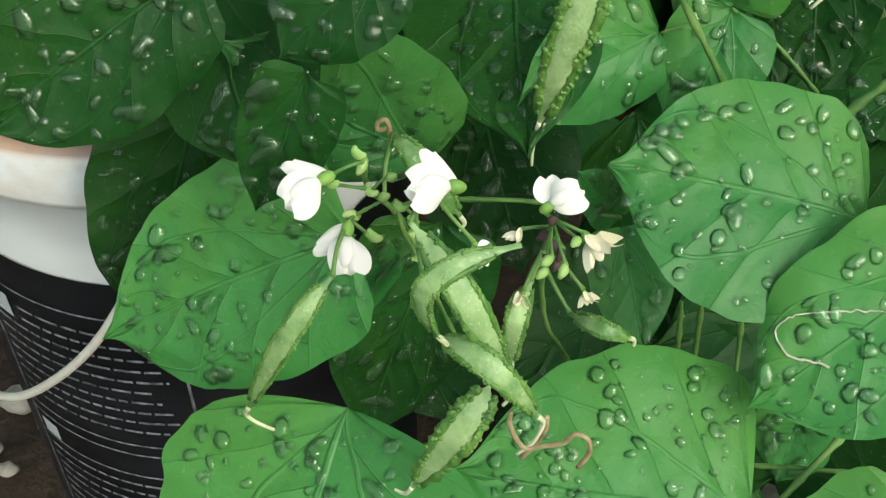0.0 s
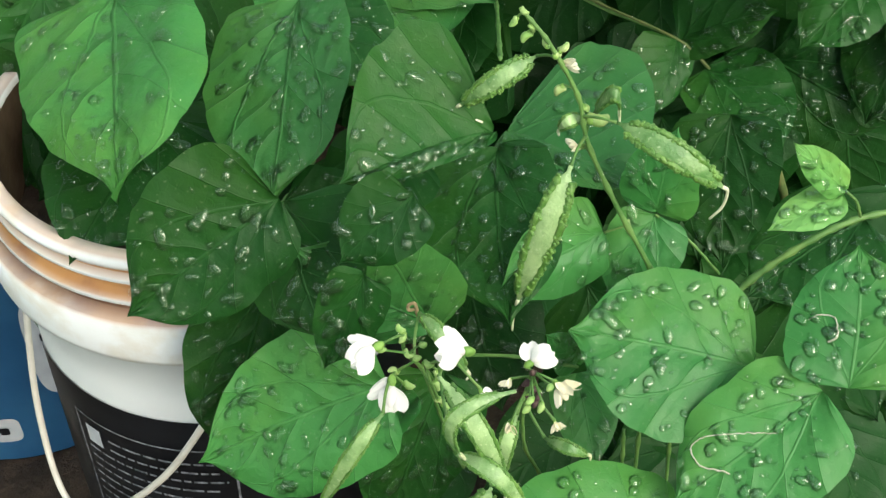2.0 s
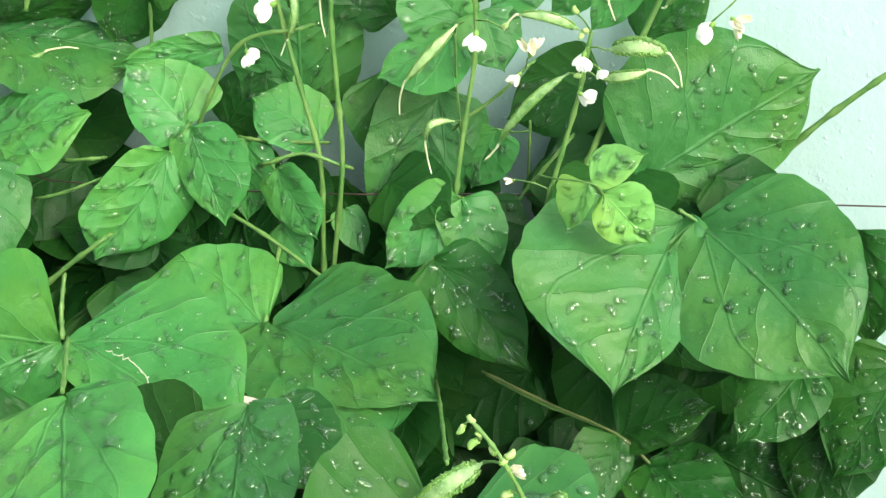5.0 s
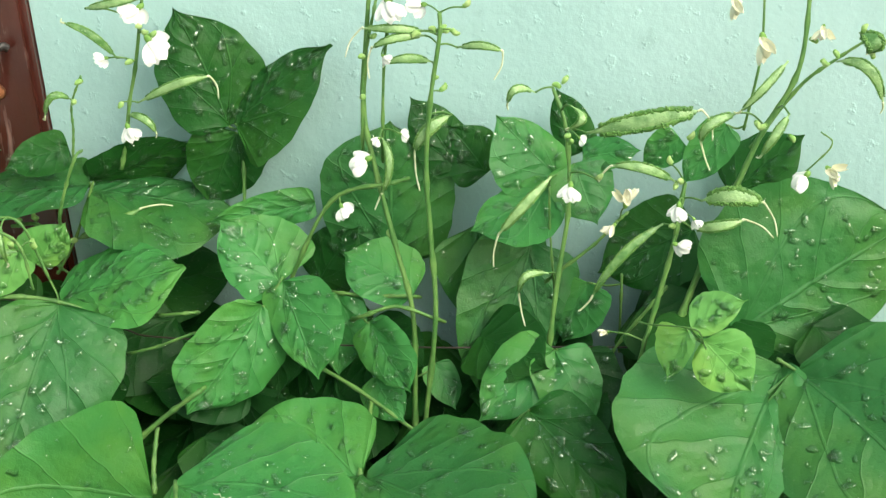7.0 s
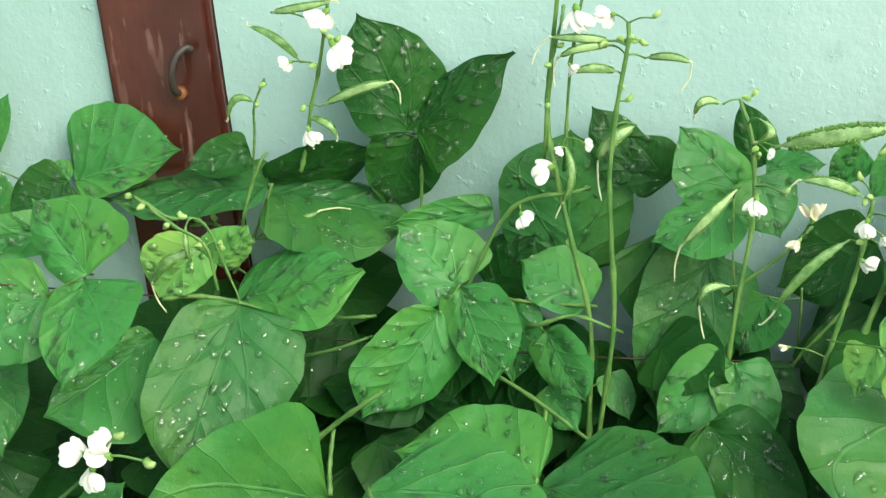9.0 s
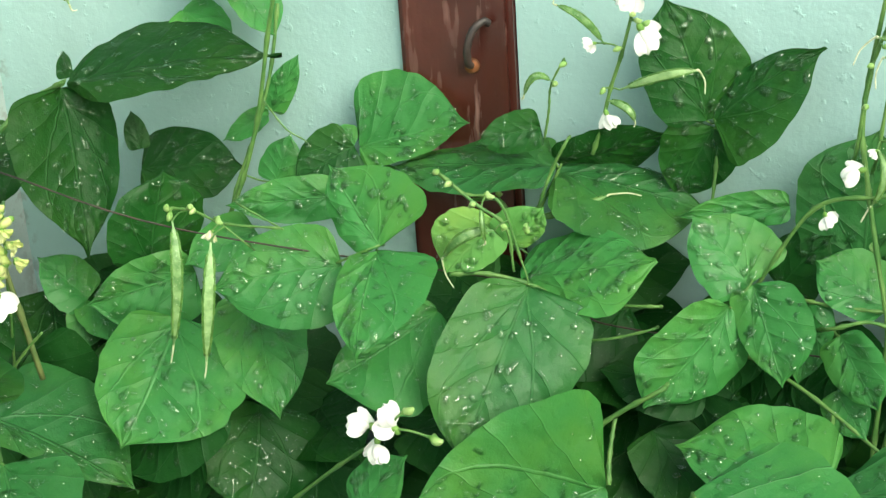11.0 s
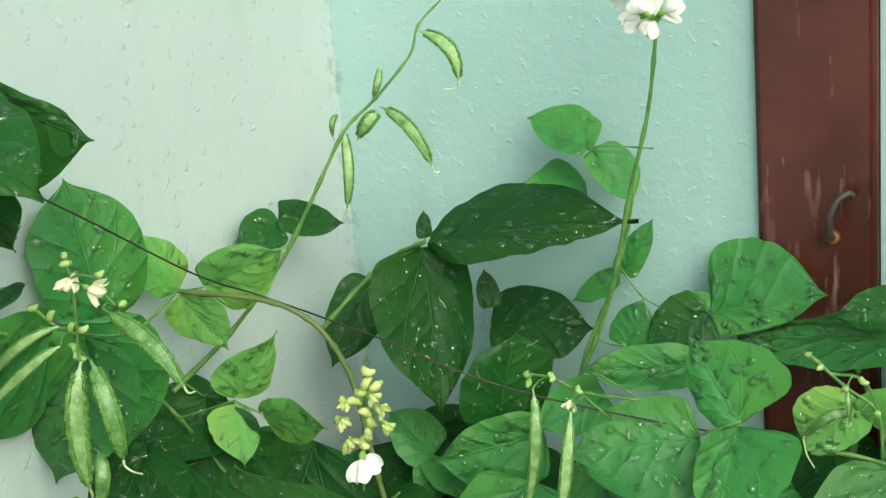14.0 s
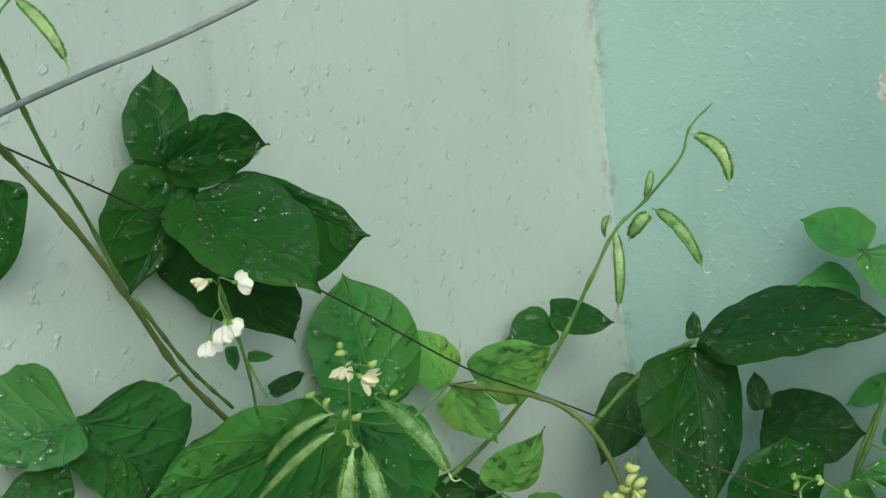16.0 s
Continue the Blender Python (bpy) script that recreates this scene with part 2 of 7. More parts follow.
MAROON = post_paint()
RUST = simple("rusty_iron", (0.05, 0.025, 0.018), (0.24, 0.09, 0.03), 60.0, 0.7, 0.3, 200.0, 0.5, 0.001)
IRON = simple("dark_iron", (0.02, 0.018, 0.018), (0.05, 0.035, 0.03), 60.0, 0.5, 0.5, 200.0, 0.4, 0.001)
WIRE = simple("dark_wire", (0.018, 0.014, 0.012), (0.045, 0.028, 0.02), 60.0, 0.5, 0.4)
GREY_WIRE = simple("grey_cord", (0.17, 0.20, 0.20), (0.25, 0.28, 0.28), 60.0, 0.5, 0.4)


def drop_material():
    """Clear drops: seen through, faintly tinted for gathered brightness, with a gloss that grows towards the rim."""
    m, nt, bsdf = nodes_of("rain_water")
    nt.nodes.remove(bsdf)
    clear = node(nt, "ShaderNodeBsdfTransparent")
    # a little green colour stands in for light focused inside the drop
    gathered_light = node(nt, "ShaderNodeBsdfDiffuse")
    gathered_light.inputs["Color"].default_value = (0.20, 0.45, 0.18, 1)
    body = node(nt, "ShaderNodeMixShader", Fac=0.05)
    nt.links.new(clear.outputs[0], body.inputs[1])
    nt.links.new(gathered_light.outputs[0], body.inputs[2])
    gloss = node(nt, "ShaderNodeBsdfGlossy", Roughness=0.04)
    gloss.inputs["Color"].default_value = (0.95, 1.0, 0.95, 1)
    edge = node(nt, "ShaderNodeFresnel", IOR=1.46)
    both = nt.nodes.new("ShaderNodeMixShader")
    nt.links.new(edge.outputs[0], both.inputs[0])
    nt.links.new(body.outputs[0], both.inputs[1])
    nt.links.new(gloss.outputs[0], both.inputs[2])
    nt.links.new(both.outputs[0], nt.nodes["Material Output"].inputs["Surface"])
    return m


WATER = drop_material()


def pail_plastic():
    """White plastic, with rust-coloured grime in bands round the ribs of the collar."""
    m, nt, bsdf = nodes_of("white_pail_plastic")
    tc = nt.nodes.new("ShaderNodeTexCoord")
    sep = nt.nodes.new("ShaderNodeSeparateXYZ")
    nt.links.new(tc.outputs["Object"], sep.inputs[0])
    ring = calc(nt, 'ABSOLUTE', calc(nt, 'SUBTRACT', calc(nt, 'FRACT', calc(nt, 'MULTIPLY', sep.outputs[2], 70.0)), 0.5))
    zone = ramp(nt, sep.outputs[2], 0.372, 0.380)
    g = calc(nt, 'MULTIPLY', calc(nt, 'MULTIPLY', ramp(nt, ring, 0.40, 0.10), zone), ramp(nt, noisy(nt, 14.0, 5.0), 0.24, 0.46))
    col = blend(nt, ramp(nt, noisy(nt, 8.0), 0.3, 0.7), (0.84, 0.90, 0.90), (0.91, 0.94, 0.94))
    col = blend(nt, calc(nt, 'MULTIPLY', calc(nt, 'MULTIPLY', ramp(nt, noisy(nt, 24.0, 6.0), 0.46, 0.66), ramp(nt, sep.outputs[2], 0.340, 0.348)), 0.35), col, (0.56, 0.45, 0.24))
    col = blend(nt, calc(nt, 'MULTIPLY', g, 0.95), col, blend(nt, ramp(nt, noisy(nt, 26.0, 4.0), 0.4, 0.65), (0.50, 0.22, 0.04), (0.26, 0.085, 0.015)))
    seam = calc(nt, 'SUBTRACT', 1.0, ramp(nt, calc(nt, 'ABSOLUTE', calc(nt, 'SUBTRACT', sep.outputs[2], 0.3795)), 0.0008, 0.0030))
    col = blend(nt, calc(nt, 'MULTIPLY', seam, 0.85), col, (0.09, 0.035, 0.02))
    nt.links.new(col, bsdf.inputs["Base Color"])
    bsdf.inputs["Roughness"].default_value = 0.42
    bump(nt, noisy(nt, 120.0), 0.15, 0.001, bsdf)
    return m


PAIL = pail_plastic()
LABEL_BLACK = simple("black_label", (0.006, 0.007, 0.009), (0.014, 0.016, 0.020), 22.0, 0.42, 0.25, 200.0, 0.15, 0.0005)
PRINT = simple("grey_print", (0.06, 0.07, 0.08), (0.30, 0.32, 0.36), 200.0, 0.5)
BLUE = simple("blue_pail_plastic", (0.035, 0.15, 0.36), (0.06, 0.22, 0.46), 14.0, 0.4, 0.45, 100.0, 0.15, 0.001)
HANDLE = simple("pale_coated_wire", (0.62, 0.60, 0.52), (0.74, 0.72, 0.64), 40.0, 0.45)
GREY_LABEL = simple("grey_label", (0.45, 0.48, 0.52), (0.55, 0.58, 0.60), 40.0, 0.5)
MUD = simple("wet_soil", (0.022, 0.015, 0.010), (0.055, 0.037, 0.024), 35.0, 0.7, 0.3, 120.0, 0.8, 0.006)
STAINED = simple("stained_plastic", (0.05, 0.03, 0.018), (0.13, 0.085, 0.05), 30.0, 0.6, 0.3, 120.0, 0.4, 0.002)
STONE = simple("pale_stone", (0.24, 0.22, 0.18), (0.42, 0.40, 0.34), 40.0, 0.75, 0.2, 200.0, 0.5, 0.002)


# ---------------------------------------------------------------- builders
def mesh_of(name, bm, material, smooth=True):
    me = bpy.data.meshes.new(name)
    bm.to_mesh(me)
    bm.free()
    if smooth:
        for p in me.polygons:
            p.use_smooth = True
    for mt in (material if isinstance(material, (list, tuple)) else (material,)):
        me.materials.append(mt)
    return me


def part(name, bm, material, parent, label="", smooth=True, m=None):
    ob = new(name, mesh_of(name, bm, material, smooth))
    if m is not None:
        ob.matrix_basis = m
    ob.parent = parent
    if label:
        tagged(ob, label)
    return ob


def thing(name, label, category, at=(0, 0, 0), group="", kind=""):
    ob = new(name)
    ob.location = at
    return tagged(ob, label, category, group, kind)


def curve_points(points, n):
    """A smooth line through the points."""
    pts = [Vector(p) for p in points]
    if len(pts) == 2:
        return [pts[0].lerp(pts[1], i / n) for i in range(n + 1)]
    ext = [2 * pts[0] - pts[1], *pts, 2 * pts[-1] - pts[-2]]
    out = []
    per = max(2, n // (len(pts) - 1))
    for i in range(1, len(ext) - 2):
        a, b, c, d = ext[i - 1:i + 3]
        for j in range(per):
            t = j / per
            out.append(0.5 * (2 * b + (c - a) * t + (2 * a - 5 * b + 4 * c - d) * t * t + (3 * b - a - 3 * c + d) * t ** 3))
    out.append(pts[-1])
    return out


def tube(bm, points, radii, sides=8, flat=1.0, wide=None, caps=True):
    """A tube along points; flat squeezes it across the direction wide."""
    n = len(points)
    rings = []
    up = Vector((0.13, 0.21, 0.97)) if wide is None else Vector(wide)
    for i, p in enumerate(points):
        d = (points[min(i + 1, n - 1)] - points[max(i - 1, 0)])
        d = d.normalized() if d.length > 1e-9 else Vector((0, 0, 1))
        side = d.cross(up)
        side = side.normalized() if side.length > 1e-6 else d.orthogonal().normalized()
        top = side.cross(d)
        r = radii[i] if isinstance(radii, (list, tuple)) else radii
        rings.append([bm.verts.new(p + r * (math.cos(a) * top + flat * math.sin(a) * side))
                      for a in (2 * math.pi * k / sides for k in range(sides))])
    for a, b in zip(rings, rings[1:]):
        for k in range(sides):
            bm.faces.new((a[k], a[(k + 1) % sides], b[(k + 1) % sides], b[k]))
    if caps:
        bm.faces.new(rings[0][::-1])
        bm.faces.new(rings[-1])
    return rings


OUTLINE = ((0, .10), (.015, .34), (.05, .62), (.10, .82), (.17, .94), (.26, .995), (.34, 1.0), (.44, .97), (.54, .915), (.64, .81),
           (.74, .645), (.81, .48), (.86, .33), (.90, .20), (.93, .11), (.96, .052), (1, .0))


def half_width(s):
    for (a, va), (b, vb) in zip(OUTLINE, OUTLINE[1:]):
        if s <= b:
            return va + (vb - va) * (s - a) / (b - a)
    return 0.0


def leaf_point(s, u, length, width, seed, curl, fold, back=0.16, slim=1.0, skew=0.0, broad=0.34, broad_b=0.34):
    """A point of a leaf blade: s along it, u from edge to edge; each side is broadest at its own place."""
    at = broad if u > 0 else broad_b
    h = half_width(0.34 * s / at if s < at else 0.34 + 0.66 * (s - at) / (1 - at)) ** slim
    w = h * width / 2 * (1 + 0.05 * noise.noise((s * 9 + seed * 5, 3.0 if u > 0 else 8.0, seed)))
    lean = 0.06 * math.sin(seed * 3.7) * width
    x = s * length - back * length * (u * h) ** 2 * (1 - s) ** 4
    y = u * w * (1 + skew * (1 if u > 0 else -1)) + lean * math.sin(math.pi * s) * 0.5
    au = abs(u)
    cell = (s - 0.40 * au + 0.1 * u * u + 0.05) * 5.0
    pillow = min(1.0, 1.6 * math.sin(math.pi * (cell % 1)))
    z = curl * length * 1.2 * s * (1 - s) + fold * au * w * (1 - 0.5 * au) - 0.6 * fold * u * u * w
    z += 0.005 * length * (pillow - 0.5) * min(1.0, au * 3.5) * (1 - 0.6 * au ** 3) * (1 - s ** 3)
    # the slanting veins from the base lie in shallow troughs
    trough = math.exp(-((s - 0.95 * au * h) / 0.07) ** 2) + 0.8 * math.exp(-(au / 0.10) ** 2)
    z -= 0.022 * length * trough * (1 - s)
    z += 0.055 * length * noise.noise((s * 2.2 + seed * 7.3, u * 1.3 + seed * 3.1, seed)) * (0.15 + au)
    z += 0.010 * length * noise.noise((s * 13 + seed, u * 8, seed * 2))
    z += 0.022 * length * max(0.0, au - 0.6) * math.sin(s * 17 + seed * 3 + u * 2)
    return Vector((x, y, z))


DROP_RNG = random.Random(5)
LEAF_SHAPE, LAST_LEAF, LEAF_BASES = {}, [], []


def leaf(plant, base, tip, width, normal, tone, drops=1.0, back=0.16, slim=1.0, skew=0.0, broad=0.34, broad_b=0.34):
    base, tip, normal = Vector(base), Vector(tip), Vector(normal)
    axis = tip - base
    length = axis.length
    ax = axis.normalized()
    side = normal.cross(ax).normalized()
    up = ax.cross(side)
    seed = (base.x * 13.7 + base.y * 7.9 + base.z * 17.3 + tip.x * 5.1) % 10
    curl = 0.03 + 0.08 * abs(math.sin(seed * 2.3))
    fold = 0.03 + 0.15 * abs(math.sin(seed * 4.1))
    rows, cols = (46, 20) if drops > 0.5 else (22, 10)
    bm = bmesh.new()
    uv = bm.loops.layers.uv.new("UVMap")
    grid, tex = [], {}
    for i in range(rows + 1):
        s = i / rows
        s = s * s * (3 - 2 * s) * 0.5 + s * 0.5
        line = []
        for j in range(cols + 1):
            u = -1 + 2 * j / cols
            v = bm.verts.new(leaf_point(s, u, length, width, seed, curl, fold, back, slim, skew, broad, broad_b))
            tex[v] = (u * 0.5 + 0.5, s)
            line.append(v)
        grid.append(line)
    for a, b in zip(grid, grid[1:]):
        for j in range(cols):
            f = bm.faces.new((a[j], a[j + 1], b[j + 1], b[j]))
            for lp in f.loops:
                lp[uv].uv = tex[lp.vert]
    m = Matrix((ax, side, up)).transposed().to_4x4()
    m.translation = base - plant.location
    # tones below 1.5 take the green that has shade mixed in
    mat = SHADED_OLD if tone < 1.5 else MATURE if tone < 2.5 else GROWN if tone < 3.5 else MID if tone < 5.5 else YOUNG
    ob = part("leaf", bm, mat, plant, m=m)
    ob["blade_length"] = length
    # rain drops that sit on the blade
    count = int(drops * (10 + 135 * min(1.0, width * length / 0.014)))
    dm = bmesh.new()
    for _ in range(count):
        s, u = DROP_RNG.uniform(0.05, 0.9), DROP_RNG.uniform(-0.88, 0.88)
        r = 0.0010 + 0.0028 * DROP_RNG.random() ** 2.0
        p = leaf_point(s, u, length, width, seed, curl, fold, back, slim, skew, broad, broad_b)
        du = leaf_point(s, u + 0.02, length, width, seed, curl, fold, back, slim, skew, broad, broad_b) - p
        ds = leaf_point(s + 0.02, u, length, width, seed, curl, fold, back, slim, skew, broad, broad_b) - p
        n = ds.cross(du)
        n = n.normalized() if n.length > 1e-12 else Vector((0, 0, 1))
        n = n if n.z > 0 else -n
        turn = DROP_RNG.uniform(0, math.pi)
        e1 = n.orthogonal().normalized()
        e1 = (Matrix.Rotation(turn, 3, n) @ e1)
        e2 = n.cross(e1)
        long = 1 + 1.1 * DROP_RNG.random() ** 3
        ph, amp = DROP_RNG.uniform(0, 6.28), DROP_RNG.uniform(0.0, 0.22)
        rings = []
        for h, q in ((0.0, 1.0), (0.22, 0.94), (0.41, 0.73), (0.52, 0.41)):
            rings.append([dm.verts.new(p + n * (h * r) + q * r * (1 + amp * math.sin(2 * a + ph) + 0.5 * amp * math.sin(3 * a - ph)) * (math.cos(a) * long * e1 + math.sin(a) * e2))
                          for a in (2 * math.pi * k / 12 for k in range(12))])
        top = dm.verts.new(p + n * r * 0.57)
        for a, b in zip(rings, rings[1:]):
            for k in range(12):
                dm.faces.new((a[k], a[(k + 1) % 12], b[(k + 1) % 12], b[k]))
        for k in range(12):
            dm.faces.new((rings[-1][k], rings[-1][(k + 1) % 12], top))
    LAST_LEAF[:] = [ob]
    LEAF_BASES.append((plant, base - plant.location))
    LEAF_SHAPE[ob.name] = (length, width, seed, curl, fold, back, slim, skew, broad, broad_b)
    if count:
        d = part("rain_water", dm, WATER, ob)
        d["kind"] = "stuff"
    else:
        dm.free()
    return ob


def miner_trail(ob, way):
    """The pale winding line that a leaf miner leaves under the skin of a leaf."""
    shape = LEAF_SHAPE[ob.name]
    flat = curve_points([(s, u, 0) for s, u in way], 10 * len(way))
    bm = bmesh.new()
    pts = [leaf_point(q.x + 0.004 * noise.noise((k * 0.9, 0, 1)), q.y + 0.03 * noise.noise((k * 0.5, 5, 1)), *shape) + Vector((0, 0, 0.0004)) for k, q in enumerate(flat)]
    tube(bm, pts, [0.0005 + 0.0006 * k / len(pts) for k in range(len(pts))], 6, 0.4)
    part("miner_trail", bm, MINE, ob, "pale winding leaf miner trail")
    return ob


def stem(plant, points, r0, r1, old=False, name="stem"):
    pts = [p - plant.location for p in curve_points(points, max(8, 6 * len(points)))]
    n = len(pts)
    rng = random.Random(int(abs(points[0][0]) * 1e4) + n)
    bm = bmesh.new()
    knot = rng.randrange(3, 8)
    tube(bm, pts, [(r0 + (r1 - r0) * i / (n - 1)) * (1 + 0.16 * rng.random() + (0.45 if i % knot == 2 else 0)) for i in range(n)], 8)
    STEM_POINTS[plant.name].extend(pts)
    return part(name, bm, OLD_STEM if old else STEM, plant)


STEM_POINTS = collections.defaultdict(list)


def nearest_stem(plant, p, most):
    """The nearest point of the plant's stems, if it is closer than most."""
    best = min(STEM_POINTS[plant.name], key=lambda q: (q - p).length_squared, default=None)
    return best if best is not None and (best - p).length < most else None


def pedicel(plant, p, owner, r, most=0.05):
    """The short stalk from a bud, flower or pod to its stem."""
    q = nearest_stem(plant, p, most)
    if q is None or (q - p).length < 0.002:
        return
    bm = bmesh.new()
    sag = Vector((0, -0.1, 0.12)) * (q - p).length
    tube(bm, curve_points([q, q.lerp(p, 0.5) + sag, p], 8), [r * 1.4 if k in (0, 8) else r for k in range(9)], 6)
    part("pedicel", bm, STEM, owner)


def tendril(plant, points, r):
    bm = bmesh.new()
    tube(bm, [p - plant.location for p in curve_points(points, 60)], r, 6)
    return part("dry_tendril", bm, WITHERED_STEM, plant, "dry brown curled tendril")


def pod(plant, a, mid, b, width, facing, flat=0.34, beak=None):
    """A flat, warty bean pod from its stalk a over mid to its beak b."""
    pa, pm, pb = (Vector(p) - plant.location for p in (a, mid, b))
    rng = random.Random(int((pa.x + 3) * 9973 + (pb.z + 3) * 7919))
    ctrl = 2 * pm - 0.5 * (pa + pb)
    n = 40
    pts = [(1 - t) ** 2 * pa + 2 * t * (1 - t) * ctrl + t * t * pb for t in (i / n for i in range(n + 1))]
    length = sum((q - p).length for p, q in zip(pts, pts[1:]))
    wide = (pb - pa).cross(Vector(facing)).normalized()
    radii = []
    for i in range(n + 1):
        t = i / n
        q = min(1.0, max(0.0, (t - 0.05) / 0.90))
        body = max(0.16 if t < 0.5 else 0.0, math.sin(math.pi * q ** 0.9) ** 0.55 * (1 - 0.12 * q))
        radii.append(max(0.0009, width / 2 * body * 0.84))
    bm = bmesh.new()
    rings = tube(bm, pts, radii, 16, flat, wide)
    for i, ring in enumerate(rings):
        t = i / n
        swell = 0.5 + 0.5 * math.sin(t * 2 * math.pi * 4.6 - 1.2)
        for vtx in ring:
            out = vtx.co - pts[i]
            k = 0.92 + 0.09 * swell + 0.07 * noise.noise(vtx.co * 420)
            vtx.co = pts[i] + out * (k if 0.12 < t < 0.92 else 1.0)
    body = part("pod", bm, POD, plant)
    rim = bmesh.new()
    for sgn in (1, -1):
        edge = []
        for i in range(4, n - 3):
            d = (pts[i + 1] - pts[i - 1]).normalized()
            side = d.cross(wide).normalized()
            edge.append(pts[i] + sgn * side.cross(d) * radii[i] * 0.96)
        size = max(0.0006, width * (0.075 if width < 0.012 else 0.092))
        tube(rim, edge, [size * (0.8 + 0.9 * rng.random()) for _ in edge], 6)
        for p, q in zip(edge, edge[1:]):
            for _ in range(4):
                c = p.lerp(q, rng.random()) + Vector((rng.uniform(-1, 1), rng.uniform(-1, 1), rng.uniform(-1, 1))) * size * 1.1
                blob(rim, c, (rng.uniform(-1, 1), rng.uniform(-1, 1), 0.4), size * 1.6, size * 1.4)
    part("suture", rim, POD_RIM, body)
    tip = bmesh.new()
    d = (pts[-1] - pts[-5]).normalized()
    if beak is None:
        turn = wide * length * 0.05 * rng.choice((-1, 1))
        way = [pts[-3], pts[-1], pts[-1] + d * length * 0.03 + turn * 0.3, pts[-1] + d * length * 0.05 + turn * 1.1]
    else:
        end = Vector(beak) - plant.location
        way = [pts[-3], pts[-1], pts[-1].lerp(end, 0.45) + d * (end - pts[-1]).length * 0.14, end]
    line = curve_points(way, 15)
    tube(tip, line, [0.0010 - 0.00045 * k / len(line) for k in range(len(line))], 6)
    part("beak", tip, DRY, body)
    pedicel(plant, pa, body, max(0.0008, width * 0.05))
    return body


def petal_grid(bm, origin, out, side, length, width, cup, notch=0.0, rows=8, cols=8):
    """A rounded petal from its claw at origin."""
    out, side = Vector(out).normalized(), Vector(side).normalized()
    nrm = out.cross(side)
    grid = []
    for i in range(rows + 1):
        s = i / rows
        s = 0.5 - 0.5 * math.cos(math.pi * s)
        w = width / 2 * math.sqrt(max(0.002, 1 - ((s - 0.52) / 0.52) ** 2))
        line = []
        for j in range(cols + 1):
            u = -1 + 2 * j / cols
            x = s * length - notch * length * s * max(0.0, 1 - abs(u) * 2.2)
            z = cup * length * (u * u * 0.8 + (s - 0.4) ** 2) + 0.04 * length * math.sin(5 * u + 3 * s)
            line.append(bm.verts.new(Vector(origin) + out * x + side * (u * w) + nrm * z))
        grid.append(line)
    for a, b in zip(grid, grid[1:]):
        for j in range(cols):
            bm.faces.new((a[j], a[j + 1], b[j + 1], b[j]))


def blob(bm, centre, direction, length, width, bend=0.0):
    d = Vector(direction).normalized()
    o = d.orthogonal()
    pts = [Vector(centre) + d * length * (t - 0.5) + o * bend * length * (t - 0.5) ** 2 for t in (i / 7 for i in range(8))]
    tube(bm, pts, [max(0.0003, width / 2 * math.sin(math.pi * (0.07 + 0.86 * i / 7)) ** 0.7) for i in range(8)], 8)


def flower(plant, at, size, face, down, faded=False, lime=False):
    """A pea flower: a standard turned back, two wings closed over the keel, a green calyx and its stalk."""
    p = Vector(at) - plant.location
    rng = random.Random(int((p.x + 4) * 9311 + (p.z + 4) * 5023))
    face, down = Vector(face).normalized(), Vector(down).normalized()
    hold = nearest_stem(plant, p, 0.06)
    if hold is not None and (hold - p).length > 0.003:
        away = (p - hold).normalized()
        away -= face * away.dot(face) * 0.8
        down = (away.normalized() + down * 0.45).normalized()
    side = face.cross(down).normalized()
    down = side.cross(face).normalized()
    mat = LIME if lime else FADED if faded else PETAL
    k = 0.55 if faded else 1.0
    claw = p - down * size * 0.22
    lean = side * rng.choice((-1, 1)) * (0.75 if not faded else 0.4)
    bm = bmesh.new()
    petal_grid(bm, claw, lean + down * 0.35 - face * 0.25, side * 0.3 - down * 0.9, size * 0.62, size * 0.62 * k, 0.22 if not faded else 0.8, 0.06, 10, 10)
    f = part("flower", bm, mat, plant)
    for sg in (1, -1):
        bm = bmesh.new()
        petal_grid(bm, claw + face * 0.06 * size, down - lean * 0.25 + face * (0.35 + 0.1 * sg) + side * sg * (0.10 if not faded else 0.35), side + face * 0.25 * sg, size * 0.70, size * 0.66 * k, -0.30 if not faded else 0.4 * sg, 0.0, 10, 10)
        part("wing_petal", bm, mat, f)
    bm = bmesh.new()
    blob(bm, claw + down * 0.30 * size + face * 0.10 * size, down + face * 0.3, size * 0.58, size * 0.34, 0.3)
    part("keel", bm, mat, f)
    bm = bmesh.new()
    blob(bm, claw - down * 0.08 * size, down, size * 0.34, size * 0.24)
    part("calyx", bm, CALYX, f)
    pedicel(plant, claw - down * 0.2 * size, f, max(0.0007, size * 0.035), 0.06)
    return f


def bud(plant, at, size, direction, mat=None, name="bud"):
    p = Vector(at) - plant.location
    hold = nearest_stem(plant, p, 0.04)
    d = Vector(direction).normalized()
    if hold is not None and (p - hold).length > 0.002:
        d = (d * 0.6 + (p - hold).normalized()).normalized()
    bm = bmesh.new()
    blob(bm, p, d, size * 0.9, size * 0.6, 0.9)
    ob = part(name, bm, mat or BUD, plant)
    bm = bmesh.new()
    blob(bm, p - d * size * 0.34, d, size * 0.42, size * 0.46)
    part("calyx", bm, CALYX, ob)
    pedicel(plant, p - d * size * 0.5, ob, max(0.0006, size * 0.09), 0.04)
    return ob


